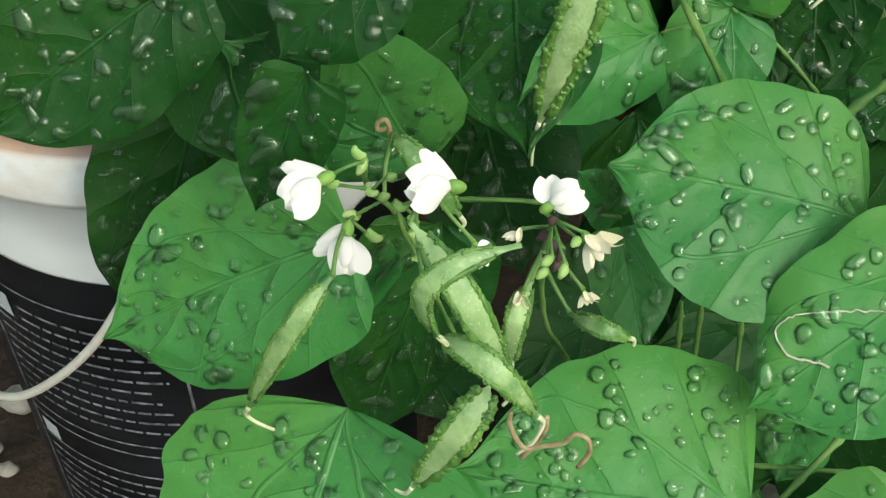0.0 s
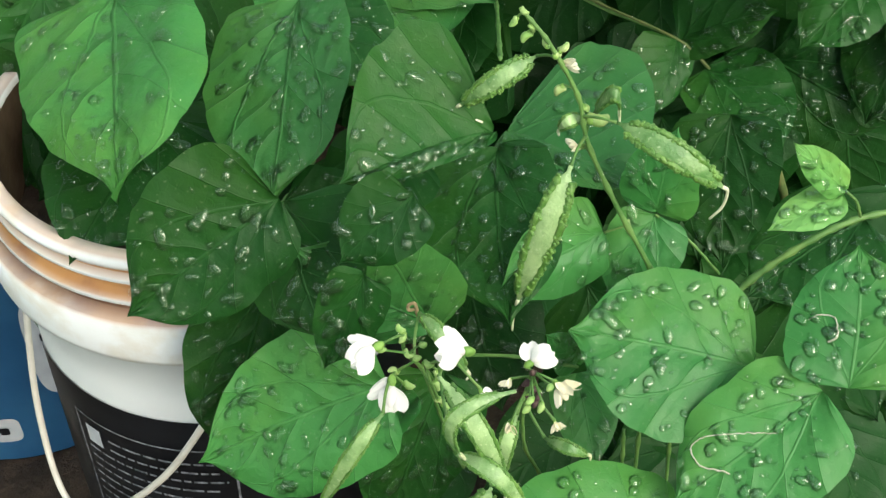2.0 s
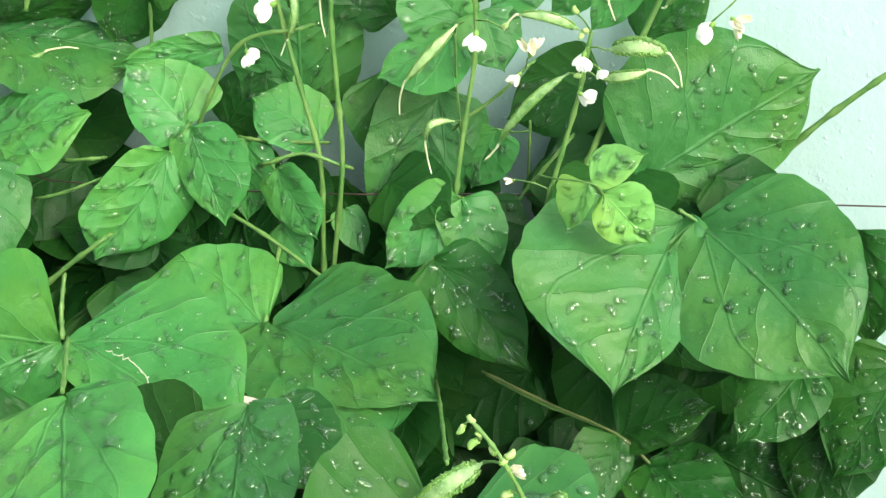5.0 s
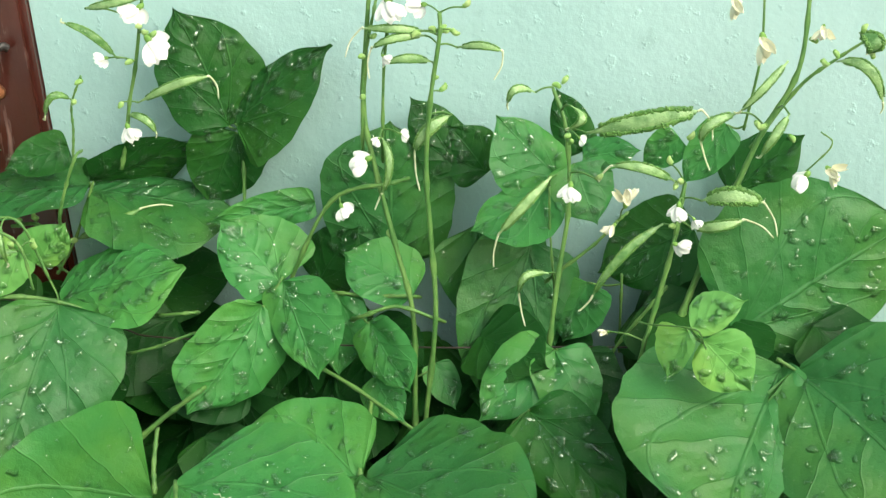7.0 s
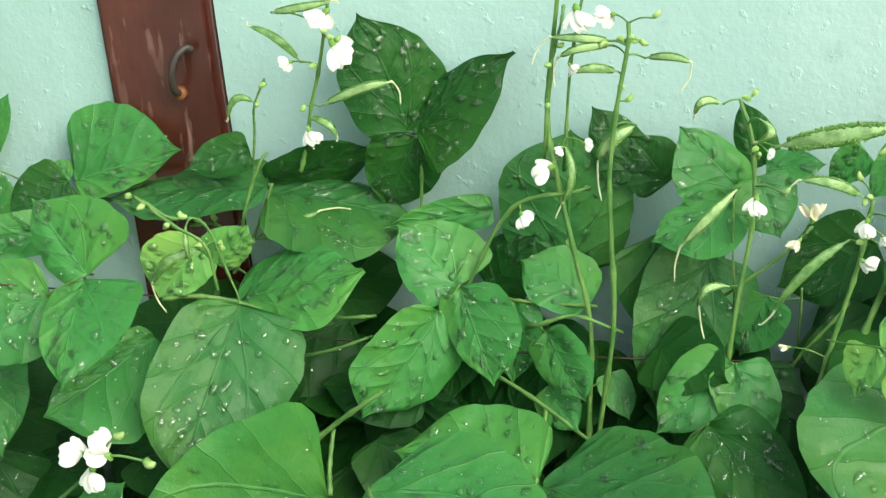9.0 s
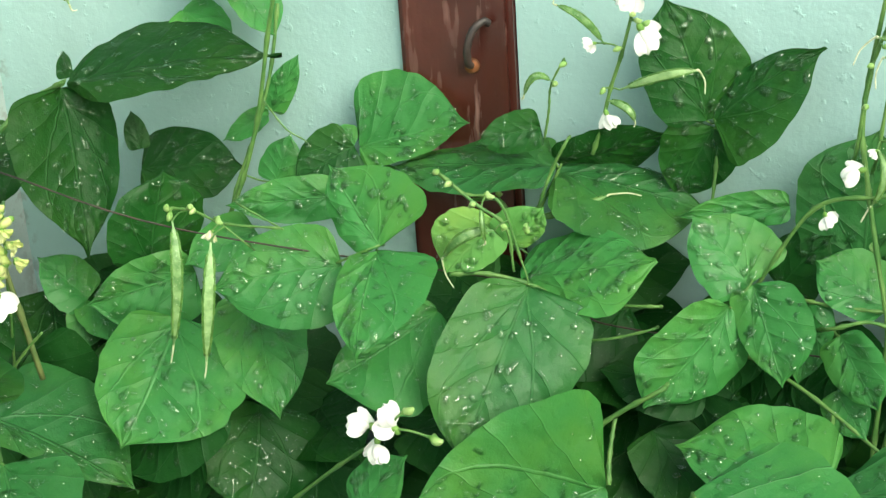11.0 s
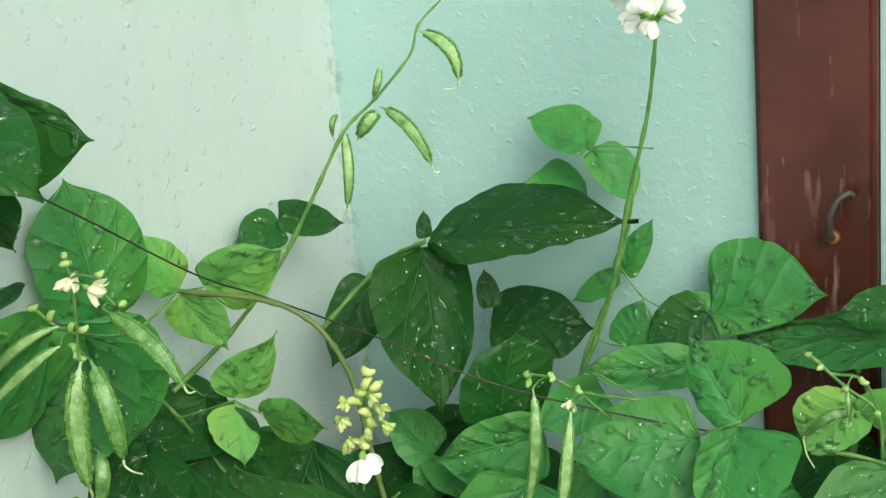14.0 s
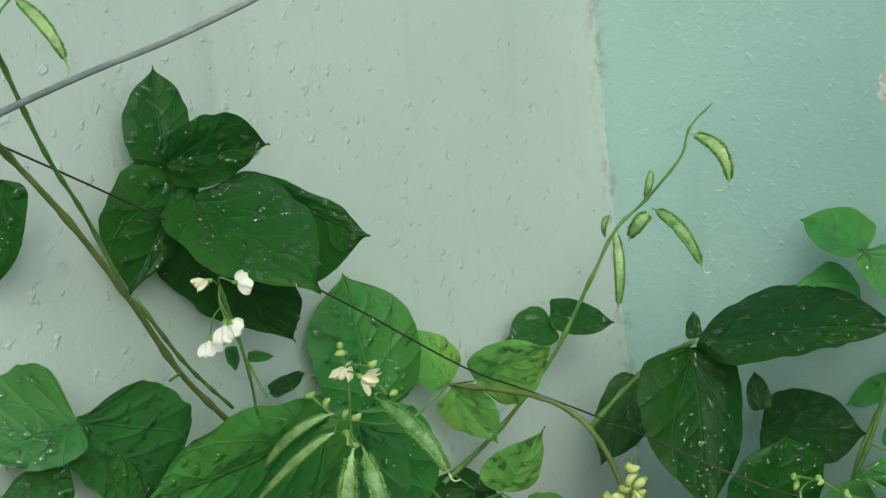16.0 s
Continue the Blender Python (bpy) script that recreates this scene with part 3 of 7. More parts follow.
# ---------------------------------------------------------------- setting
def box(bm, x0, x1, y0, y1, z0, z1):
    v = [bm.verts.new(c) for c in ((x0, y0, z0), (x1, y0, z0), (x1, y1, z0), (x0, y1, z0), (x0, y0, z1), (x1, y0, z1), (x1, y1, z1), (x0, y1, z1))]
    for f in ((0, 3, 2, 1), (4, 5, 6, 7), (0, 1, 5, 4), (1, 2, 6, 5), (2, 3, 7, 6), (3, 0, 4, 7)):
        bm.faces.new([v[i] for i in f])


WALL_Y, CORNER_X = 1.40, -1.212
GROUND_Z = -0.125
POST_X0, POST_X1 = -0.758, -0.645


def ground():
    bm = bmesh.new()
    n = 60
    grid = []
    for i in range(n + 1):
        line = []
        for j in range(n + 1):
            x, y = -1.4 + 3.4 * i / n, -1.2 + 2.62 * j / n
            line.append(bm.verts.new((x, y, GROUND_Z + 0.012 * noise.noise((x * 9, y * 9, 0)) + 0.006 * noise.noise((x * 31, y * 31, 4)))))
        grid.append(line)
    for a, b in zip(grid, grid[1:]):
        for j in range(n):
            bm.faces.new((a[j], b[j], b[j + 1], a[j + 1]))
    for x0, x1, y0, y1 in ((-60, 60, -60, -1.2), (2.0, 60, -1.2, 1.42), (-60, -1.4, -1.2, 60), (-1.4, 60, 1.42, 60)):
        bm.faces.new([bm.verts.new(c) for c in ((x0, y0, GROUND_Z), (x1, y0, GROUND_Z), (x1, y1, GROUND_Z), (x0, y1, GROUND_Z))])
    ob = new("ground", mesh_of("ground", bm, MUD))
    return tagged(ob, "dark wet trodden soil floor beside the wall", "ground", kind="structure")


ground()
wall = bmesh.new()
box(wall, POST_X1, 3.0, WALL_Y, WALL_Y + 0.2, GROUND_Z - 0.02, 2.3)
box(wall, CORNER_X - 0.2, POST_X0, WALL_Y, WALL_Y + 0.2, GROUND_Z - 0.02, 2.3)
box(wall, POST_X0, POST_X1, WALL_Y + 0.05, WALL_Y + 0.2, GROUND_Z - 0.02, 2.3)
tagged(new("wall_north", mesh_of("wall_north", wall, TEAL_WALL, False)), "pale teal painted rough plaster wall", "wall", kind="structure")
wall = bmesh.new()
box(wall, CORNER_X - 0.2, CORNER_X, -2.5, WALL_Y, GROUND_Z - 0.02, 2.3)
tagged(new("wall_west", mesh_of("wall_west", wall, GREY_WALL, False)), "greyish white rough plastered wall meeting the teal wall", "wall", kind="structure")

def post():
    p = thing("door_post", "maroon gloss painted wooden door post set in the teal wall", "post", ((POST_X0 + POST_X1) / 2, WALL_Y, GROUND_Z))
    bm = bmesh.new()
    box(bm, POST_X0 - p.location.x + 0.001, POST_X1 - p.location.x - 0.001, -0.012, 0.048, 0, 2.3)
    bmesh.ops.bevel(bm, geom=bm.edges[:], offset=0.006, segments=2, affect='EDGES')
    part("board", bm, MAROON, p, smooth=False)
    return p


door_post = post()


PAIL_DROP, PAIL_LIFT = -0.083, 0.085


def hook():
    p = thing("door_hook", "dark bent iron hook on a rusty screw plate", "hook", (-0.685, 1.388, 0.578))
    bm = bmesh.new()
    tube(bm, curve_points([(0.0, 0.0, 0.0), (0.001, -0.014, 0.006), (0.003, -0.02, 0.022), (0.008, -0.017, 0.038), (0.016, -0.010, 0.045), (0.020, -0.006, 0.042)], 30), 0.0036, 10)
    part("bar", bm, IRON, p)
    bm = bmesh.new()
    tube(bm, [Vector((0, 0, 0)), Vector((0, -0.006, 0))], [0.0075, 0.006], 14)
    part("plate", bm, RUST, p, "rusty screw plate")
    return p


hook()


def pail_radius(z):
    return 0.105 + 0.011 * z / 0.30


def ring_strip(bm, a0, a1, z0, z1, off, steps=24):
    """A strip on the pail's side between two angles and two heights."""
    low, top = [], []
    for i in range(steps + 1):
        a = radians(a0 + (a1 - a0) * i / steps)
        for z, row in ((z0, low), (z1, top)):
            r = pail_radius(z) + off
            row.append(bm.verts.new((r * math.cos(a), r * math.sin(a), z)))
    for i in range(steps):
        bm.faces.new((low[i], low[i + 1], top[i + 1], top[i]))


def pail():
    p = thing("paint_pail", "white plastic pail with rust-stained collar and black label", "bucket", (-0.334, 0.800, -0.1212))
    p.rotation_euler = (0.0214, 0.0807, 0)
    p.scale = (1.056, 1.056, 1.05)
    bm = bmesh.new()
    prof = [(0.097, PAIL_DROP), (0.1005, PAIL_DROP + 0.004), (0.116, 0.30), (0.118, 0.344), (0.131, 0.346), (0.132, 0.350), (0.133, 0.374), (0.131, 0.377), (0.122, 0.378), (0.122, 0.384),
            (0.127, 0.386), (0.127, 0.390), (0.121, 0.392), (0.121, 0.398), (0.125, 0.400), (0.125, 0.403), (0.121, 0.404), (0.122, 0.409), (0.126, 0.411), (0.127, 0.415),
            (0.124, 0.418), (0.117, 0.418), (0.1165, 0.412)]
    n = 72
    rings = [[bm.verts.new((r * math.cos(2 * math.pi * k / n), r * math.sin(2 * math.pi * k / n), z)) for k in range(n)] for r, z in prof]
    for a, b in zip(rings, rings[1:]):
        for k in range(n):
            bm.faces.new((a[k], a[(k + 1) % n], b[(k + 1) % n], b[k]))
    bm.faces.new(rings[0][::-1])
    part("body", bm, PAIL, p)
    bm = bmesh.new()
    tube(bm, [Vector((0, 0, 0.4125)), Vector((0, 0, 0.38)), Vector((0, 0, 0.34))], [0.1166, 0.116, 0.1145], 72, caps=False)
    part("inner_wall", bm, STAINED, p, "brown-stained inside of the rim")
    bm = bmesh.new()
    bm.faces.new([bm.verts.new((0.1155 * math.cos(2 * math.pi * k / 40), 0.1155 * math.sin(2 * math.pi * k / 40), 0.352 + 0.004 * math.sin(k * 2.3))) for k in range(40)])
    part("soil", bm, MUD, p, "dark damp potting soil")
    bm = bmesh.new()
    ring_strip(bm, -149, 60, PAIL_DROP + 0.012, 0.282, 0.0008, 60)
    label = part("label", bm, LABEL_BLACK, p, "black printed paper label")
    rng = random.Random(11)
    bm = bmesh.new()
    for z in (0.256, 0.154, 0.145, 0.125):
        ring_strip(bm, -126, -73, z, z + 0.0013, 0.0016, 30)
    for a in (-126, -73):
        ring_strip(bm, a, a + 0.7, PAIL_DROP + 0.02, 0.256, 0.0016, 1)
    part("border_line", bm, PRINT, label)
    bm = bmesh.new()
    row = 0.243
    while row > PAIL_DROP + 0.02:
        gap = 0.0085
        if not (0.118 < row < 0.160):
            a = -123.0 if row < 0.230 else -113.0
            end = rng.uniform(-82, -75)
            while a < end:
                step = rng.uniform(2.0, 6.5)
                ring_strip(bm, a, min(a + step, end), row, row + 0.0018, 0.0016, 2)
                a += step + 0.9
        row -= gap
    words = part("print", bm, PRINT, label)
    words["kind"] = "stuff"
    bm = bmesh.new()
    ring_strip(bm, -122, -116, 0.233, 0.249, 0.0018, 5)
    part("emblem", bm, GREY_LABEL, label)
    bm = bmesh.new()
    ring_strip(bm, -123, -117, 0.128, 0.140, 0.0018, 5)
    part("emblem", bm, GREY_LABEL, label)
    # wire handle, hanging down on one side
    loop = []
    for a, z, r in ((-77, 0.294, 0.121), (-90, 0.248, 0.124), (-104, 0.210, 0.126), (-118, 0.180, 0.128), (-131, 0.165, 0.130), (-141, 0.178, 0.130),
                    (-149, 0.220, 0.128), (-155, 0.260, 0.124), (-159, 0.292, 0.120)):
        loop.append((r * math.cos(radians(a)), r * math.sin(radians(a)), z))
    bm = bmesh.new()
    tube(bm, curve_points(loop, 60), 0.0022, 8)
    part("handle", bm, HANDLE, p, "pale plastic-coated wire handle")
    for a in (-77, -159):
        bm = bmesh.new()
        c = Vector((0.117 * math.cos(radians(a)), 0.117 * math.sin(radians(a)), 0.294))
        o = Vector((math.cos(radians(a)), math.sin(radians(a)), 0))
        tube(bm, [c, c + o * 0.007], [0.006, 0.005], 12)
        part("ear", bm, PAIL, p)
    for child in p.children:
        child.location.z = PAIL_LIFT
    return p


paint_pail = pail()


def blue_radius(z):
    return 0.143 + 0.010 * z / 0.27


def blue_pail():
    p = thing("blue_pail", "blue plastic pail with a grey label standing behind the white one", "bucket", (-0.652, 1.087, GROUND_Z))
    bm = bmesh.new()
    prof = [(0.138, 0.0), (0.143, 0.004), (0.153, 0.245), (0.160, 0.247), (0.160, 0.264), (0.156, 0.268), (0.150, 0.268), (0.147, 0.23), (0.135, 0.215)]
    n = 56
    rings = [[bm.verts.new((r * math.cos(2 * math.pi * k / n), r * math.sin(2 * math.pi * k / n), z)) for k in range(n)] for r, z in prof]
    for a, b in zip(rings, rings[1:]):
        for k in range(n):
            bm.faces.new((a[k], a[(k + 1) % n], b[(k + 1) % n], b[k]))
    bm.faces.new(rings[0][::-1])
    bm.faces.new(rings[-1])
    part("body", bm, BLUE, p)

    def patch(name, mat, angle, z, wide, high, off, label=""):
        """A rounded sticker that follows the pail's side."""
        bm = bmesh.new()
        ring = []
        for k in range(32):
            a = 2 * math.pi * k / 32
            c, d = math.cos(a), math.sin(a)
            u = wide / 2 * (abs(c) ** 0.5) * (1 if c > 0 else -1)
            v = z + high / 2 * (abs(d) ** 0.5) * (1 if d > 0 else -1)
            r = blue_radius(v) + off
            w = radians(angle) + u / r
            ring.append(bm.verts.new((r * math.cos(w), r * math.sin(w), v)))
        r = blue_radius(z) + off
        mid = bm.verts.new((r * math.cos(radians(angle)), r * math.sin(radians(angle)), z))
        for k in range(32):
            bm.faces.new((mid, ring[k], ring[(k + 1) % 32]))
        return part(name, bm, mat, p, label)

    patch("label", GREY_LABEL, -48, 0.135, 0.062, 0.120, 0.0012, "pale grey paper label")
    for z in (0.146, 0.101):
        patch("pictogram", LABEL_BLACK, -53.5, z, 0.008, 0.010, 0.0024)
    patch("round_sticker", GREY_LABEL, -77, 0.044, 0.030, 0.030, 0.0012, "round white sticker")
    patch("sticker_mark", LABEL_BLACK, -77, 0.044, 0.009, 0.009, 0.0024)
    return p


blue_pail()


def wire(points, r):
    bm = bmesh.new()
    tube(bm, curve_points(points, 90), r, 6)
    return tagged(new("wire", mesh_of("wire", bm, WIRE)), "thin dark rusty wire strung between the plants", "wire")


def cord(points, r):
    bm = bmesh.new()
    tube(bm, curve_points(points, 60), r, 8)
    return tagged(new("cord", mesh_of("cord", bm, GREY_WIRE)), "grey plastic cord running up along the wall", "cord")


def stone(x, y, z, size, seed):
    bm = bmesh.new()
    bmesh.ops.create_icosphere(bm, subdivisions=3, radius=1)
    for vtx in bm.verts:
        k = 1 + 0.35 * noise.noise(vtx.co * 1.4 + Vector((seed, 0, 0)))
        vtx.co = Vector((vtx.co.x * size * k, vtx.co.y * size * 0.8 * k, vtx.co.z * size * 0.55 * k))
    ob = new("stone", mesh_of("stone", bm, STONE))
    ob.location = (x, y, z)
    return tagged(ob, "small pale stone lying on the wet soil", "stone", "stones on the soil")


for i, (sx, sy, ss) in enumerate(((-0.545, 0.88, 0.014), (-0.573, 0.846, 0.012), (-0.551, 0.836, 0.010), (-0.516, 0.865, 0.009), (-0.53, 0.82, 0.008), (-0.12, 0.90, 0.03), (-0.59, 0.80, 0.013), (0.02, 0.86, 0.028), (0.06, 0.90, 0.022))):
    stone(sx, sy, GROUND_Z + ss * 0.4, ss, i * 3.1)
plant_a = thing("bean_plant", "wet bean plant with white flowers and warty pods", "plant", (0.0, 0.72, GROUND_Z), "bean plants along the wall")
plant_b = thing("bean_plant", "broad-leaved wet bean plant growing out of a pail", "plant", (-0.25, 0.95, GROUND_Z), "bean plants along the wall")
plant_c = thing("bean_plant", "bean plant with large wet leaves against the teal wall", "plant", (0.05, 1.2, GROUND_Z), "bean plants along the wall")
plant_d = thing("bean_plant", "tall flowering bean plant with upright pod-bearing stems", "plant", (-0.3, 1.22, GROUND_Z), "bean plants along the wall")
plant_e = thing("bean_plant", "leafy bean plant trailing on a wire before the door post", "plant", (-0.75, 1.2, GROUND_Z), "bean plants along the wall")
plant_f = thing("bean_plant", "bean plant climbing a wire in the wall corner", "plant", (-1.05, 1.0, GROUND_Z), "bean plants along the wall")
leaf(plant_a, (-0.137, 0.600, 0.379), (-0.241, 0.580, 0.330), 0.086, (-0.11, -0.82, 0.56), 4, 1, 0.16, 1, -0.01, 0.46, 0.32)
leaf(plant_a, (-0.133, 0.550, 0.342), (-0.150, 0.470, 0.268), 0.126, (-0.15, -0.65, 0.74), 4, 1.0, 0.0)
leaf(plant_a, (-0.129, 0.680, 0.307), (-0.170, 0.640, 0.200), 0.067, (0.26, -0.93, 0.25), 2)
leaf(plant_a, (-0.128, 0.620, 0.352), (-0.152, 0.600, 0.337), 0.033, (-0.43, -0.16, 0.89), 5, 1, 0.16, 1, -0.06, 0.62, 0.36)
leaf(plant_a, (-0.121, 0.650, 0.373), (-0.180, 0.620, 0.452), 0.074, (0.29, -0.95, -0.14), 2.6, 1, 0.16, 1.2, -0.23, 0.42, 0.59)
# leaves tucked under others: tone 1 has their shade in its colour
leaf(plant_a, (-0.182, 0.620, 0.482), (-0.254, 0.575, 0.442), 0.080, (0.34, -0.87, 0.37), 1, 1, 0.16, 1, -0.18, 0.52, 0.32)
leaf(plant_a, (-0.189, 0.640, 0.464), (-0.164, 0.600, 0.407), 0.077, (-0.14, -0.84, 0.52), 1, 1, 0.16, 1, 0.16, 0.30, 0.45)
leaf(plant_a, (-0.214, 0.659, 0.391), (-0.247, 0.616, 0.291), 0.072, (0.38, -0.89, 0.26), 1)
leaf(plant_a, (0.045, 0.660, 0.350), (-0.050, 0.650, 0.378), 0.093, (0.30, -0.47, 0.83), 4, 1, 0.16, 1, 0.05, 0.46, 0.47)
miner_trail(leaf(plant_a, (0.080, 0.640, 0.356), (0.008, 0.590, 0.316), 0.076, (-0.02, -0.61, 0.79), 4, 1, 0.16, 1, 0.09, 0.46, 0.45), [(0.332, 0.052), (0.446, -0.191), (0.573, -0.431), (0.669, -0.62), (0.735, -0.69), (0.753, -0.51), (0.745, -0.253), (0.657, 0.105)])
miner_trail(leaf(plant_a, (0.093, 0.640, 0.359), (0.095, 0.700, 0.403), 0.075, (-0.06, -0.59, 0.80), 4, 1, 0.16, 1, -0.04, 0.39, 0.41), [(0.453, 0.707), (0.489, 0.54), (0.466, 0.331), (0.352, 0.26), (0.303, 0.372)])
leaf(plant_a, (0.012, 0.570, 0.282), (-0.099, 0.560, 0.299), 0.114, (0.17, -0.48, 0.86), 4, 1, 0.16, 1, -0.05, 0.42, 0.39)
leaf(plant_a, (0.071, 0.570, 0.292), (0.017, 0.550, 0.248), 0.054, (-0.17, -0.80, 0.58), 4)
leaf(plant_a, (0.026, 0.680, 0.209), (0.016, 0.660, 0.179), 0.039, (-0.32, -0.74, 0.59), 4)
leaf(plant_a, (-0.052, 0.680, 0.321), (-0.064, 0.660, 0.363), 0.024, (0.74, -0.67, -0.11), 4)
leaf(plant_a, (-0.060, 0.720, 0.274), (-0.045, 0.680, 0.237), 0.040, (0.35, -0.56, 0.75), 4)
leaf(plant_a, (-0.040, 0.720, 0.385), (-0.094, 0.680, 0.373), 0.050, (0.49, -0.78, 0.38), 4, 1, 0.16, 1, -0.05, 0.42, 0.29)
leaf(plant_a, (-0.013, 0.730, 0.391), (-0.033, 0.700, 0.345), 0.044, (0.12, -0.86, 0.50), 4)
leaf(plant_a, (-0.014, 0.740, 0.384), (-0.002, 0.750, 0.436), 0.044, (-0.18, -0.96, 0.22), 4)
leaf(plant_a, (-0.107, 0.770, 0.403), (-0.083, 0.660, 0.367), 0.087, (-0.13, -0.33, 0.93), 2, 1, 0.16, 1, -0.14, 0.50, 0.24)
leaf(plant_a, (-0.093, 0.710, 0.460), (-0.163, 0.650, 0.467), 0.076, (0.50, -0.49, 0.71), 2.4, 1, 0.16, 1.1, -0.76, 0.46, 0.29)
leaf(plant_a, (-0.105, 0.790, 0.400), (-0.022, 0.750, 0.393), 0.103, (-0.06, -0.27, 0.96), 3.2, 1.0, .16, 1, .6)
leaf(plant_a, (-0.218, 0.791, 0.487), (-0.208, 0.673, 0.435), 0.095, (-0.31, -0.41, 0.86), 3.2, 1, 0.16, 1, -0.11, 0.54, 0.37)
leaf(plant_b, (-0.332, 0.800, 0.484), (-0.278, 0.640, 0.456), 0.123, (-0.28, -0.26, 0.93), 4, 1, 0.16, 1.1, -0.09, 0.56, 0.17)
miner_trail(leaf(plant_b, (-0.373, 0.906, 0.455), (-0.245, 0.841, 0.411), 0.108, (0.14, -0.35, 0.93), 4, 1, 0.16, 1, 0.47, 0.31, 0.51), [(0.192, 0.066), (0.296, 0.093), (0.402, 0.077), (0.452, 0.032), (0.49, -0.082)])
leaf(plant_b, (-0.502, 1.157, 0.290), (-0.654, 1.050, 0.287), 0.144, (0.57, -0.81, 0.14), 4, 1, 0.16, 1, -0.37, 0.41, 0.25)
leaf(plant_b, (-0.325, 1.165, 0.308), (-0.455, 1.198, 0.317), 0.097, (-0.07, -0.51, 0.86), 4, 1, 0.16, 1, -0.33, 0.44, 0.39)
leaf(plant_b, (-0.321, 1.165, 0.312), (-0.166, 1.067, 0.304), 0.132, (-0.11, -0.24, 0.96), 3.2, 1, 0.16, 1, 0.29, 0.37, 0.58)
leaf(plant_b, (-0.324, 1.165, 0.307), (-0.210, 1.001, 0.288), 0.145, (0.17, 0.00, 0.99), 3.2, 1, 0.16, 1, 0.25, 0.37, 0.50)
leaf(plant_a, (-0.303, 0.760, 0.425), (-0.326, 0.655, 0.398), 0.095, (0.24, -0.29, 0.93), 1)
leaf(plant_c, (0.022, 1.220, 0.376), (0.137, 1.100, 0.306), 0.163, (-0.13, -0.60, 0.79), 3, 1, 0.16, 1.05, 0.01, 0.39, 0.43)
leaf(plant_c, (0.013, 1.230, 0.376), (-0.037, 1.080, 0.299), 0.149, (0.31, -0.51, 0.80), 3, 1, 0.16, 1.1, -0.46, 0.40, 0.56)
leaf(plant_c, (-0.026, 1.280, 0.378), (0.120, 1.340, 0.453), 0.154, (0.33, -0.94, 0.12), 3, 1, 0.16, 1, 0.27, 0.40, 0.52)
leaf(plant_c, (-0.042, 1.180, 0.196), (0.037, 1.160, 0.241), 0.067, (-0.50, -0.58, 0.64), 2, 1, 0.16, 1, 0.30, 0.24, 0.45)
leaf(plant_c, (-0.019, 1.170, 0.177), (0.047, 1.100, 0.146), 0.083, (0.07, -0.35, 0.93), 2, 1, 0.16, 1, 0.12, 0.39, 0.33)
leaf(plant_c, (-0.042, 1.170, 0.203), (-0.059, 1.120, 0.162), 0.055, (0.46, -0.65, 0.61), 2, 1, 0.16, 1, -0.33, 0.30, 0.44)
leaf(plant_c, (0.029, 1.230, 0.146), (0.135, 1.200, 0.103), 0.100, (-0.05, -0.88, 0.48), 1)
leaf(plant_c, (0.109, 1.200, 0.257), (0.054, 1.150, 0.211), 0.070, (0.01, -0.68, 0.73), 2)
leaf(plant_c, (0.187, 1.220, 0.254), (0.131, 1.180, 0.157), 0.091, (-0.02, -0.92, 0.39), 2)
leaf(plant_c, (0.152, 1.300, 0.325), (0.165, 1.280, 0.221), 0.066, (-0.31, -0.94, 0.14), 2)
leaf(plant_c, (-0.189, 1.200, 0.351), (-0.108, 1.150, 0.277), 0.073, (0.11, -0.76, 0.64), 2)
# dim back leaves, darkened by tone 1 in place of shade
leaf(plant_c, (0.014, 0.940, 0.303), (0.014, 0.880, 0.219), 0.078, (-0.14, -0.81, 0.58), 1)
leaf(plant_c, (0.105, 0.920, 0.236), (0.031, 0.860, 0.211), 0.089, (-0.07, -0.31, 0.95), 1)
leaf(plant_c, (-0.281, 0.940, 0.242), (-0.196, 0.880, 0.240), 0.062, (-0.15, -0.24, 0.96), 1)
leaf(plant_a, (0.088, 0.770, 0.381), (0.059, 0.750, 0.429), 0.021, (0.69, -0.71, 0.12), 6, 1.0, 0.03)
leaf(plant_a, (0.086, 0.770, 0.379), (0.047, 0.740, 0.375), 0.027, (0.08, -0.25, 0.97), 6, 1.0, 0.03)
leaf(plant_d, (-0.423, 1.270, 0.414), (-0.487, 1.220, 0.336), 0.082, (0.52, -0.85, 0.11), 4, 1, 0.16, 1, 0.02, 0.39, 0.64)
leaf(plant_d, (-0.407, 1.280, 0.432), (-0.373, 1.240, 0.359), 0.066, (-0.13, -0.89, 0.43), 5, 1, 0.16, 1.15, 0.25, 0.54, 0.32)
leaf(plant_d, (-0.411, 1.290, 0.426), (-0.465, 1.310, 0.479), 0.079, (0.29, -0.76, 0.58), 4, 1, 0.16, 1, -0.15, 0.36, 0.24)
leaf(plant_d, (-0.363, 1.300, 0.412), (-0.367, 1.280, 0.341), 0.048, (0.06, -0.96, 0.27), 5)
leaf(plant_d, (-0.332, 1.270, 0.397), (-0.294, 1.240, 0.346), 0.053, (-0.37, -0.89, 0.25), 4, 1, 0.16, 1, 0.05, 0.52, 0.33)
leaf(plant_d, (-0.333, 1.270, 0.346), (-0.303, 1.240, 0.318), 0.040, (-0.19, -0.77, 0.61), 4)
leaf(plant_d, (-0.298, 1.310, 0.408), (-0.360, 1.320, 0.441), 0.065, (0.30, -0.58, 0.76), 4, 1, 0.16, 1, -0.08, 0.54, 0.49)
leaf(plant_d, (-0.325, 1.353, 0.415), (-0.316, 1.362, 0.546), 0.118, (0.17, -0.98, 0.06), 3.2, 1, 0.16, 1, 0.04, 0.64, 0.60)
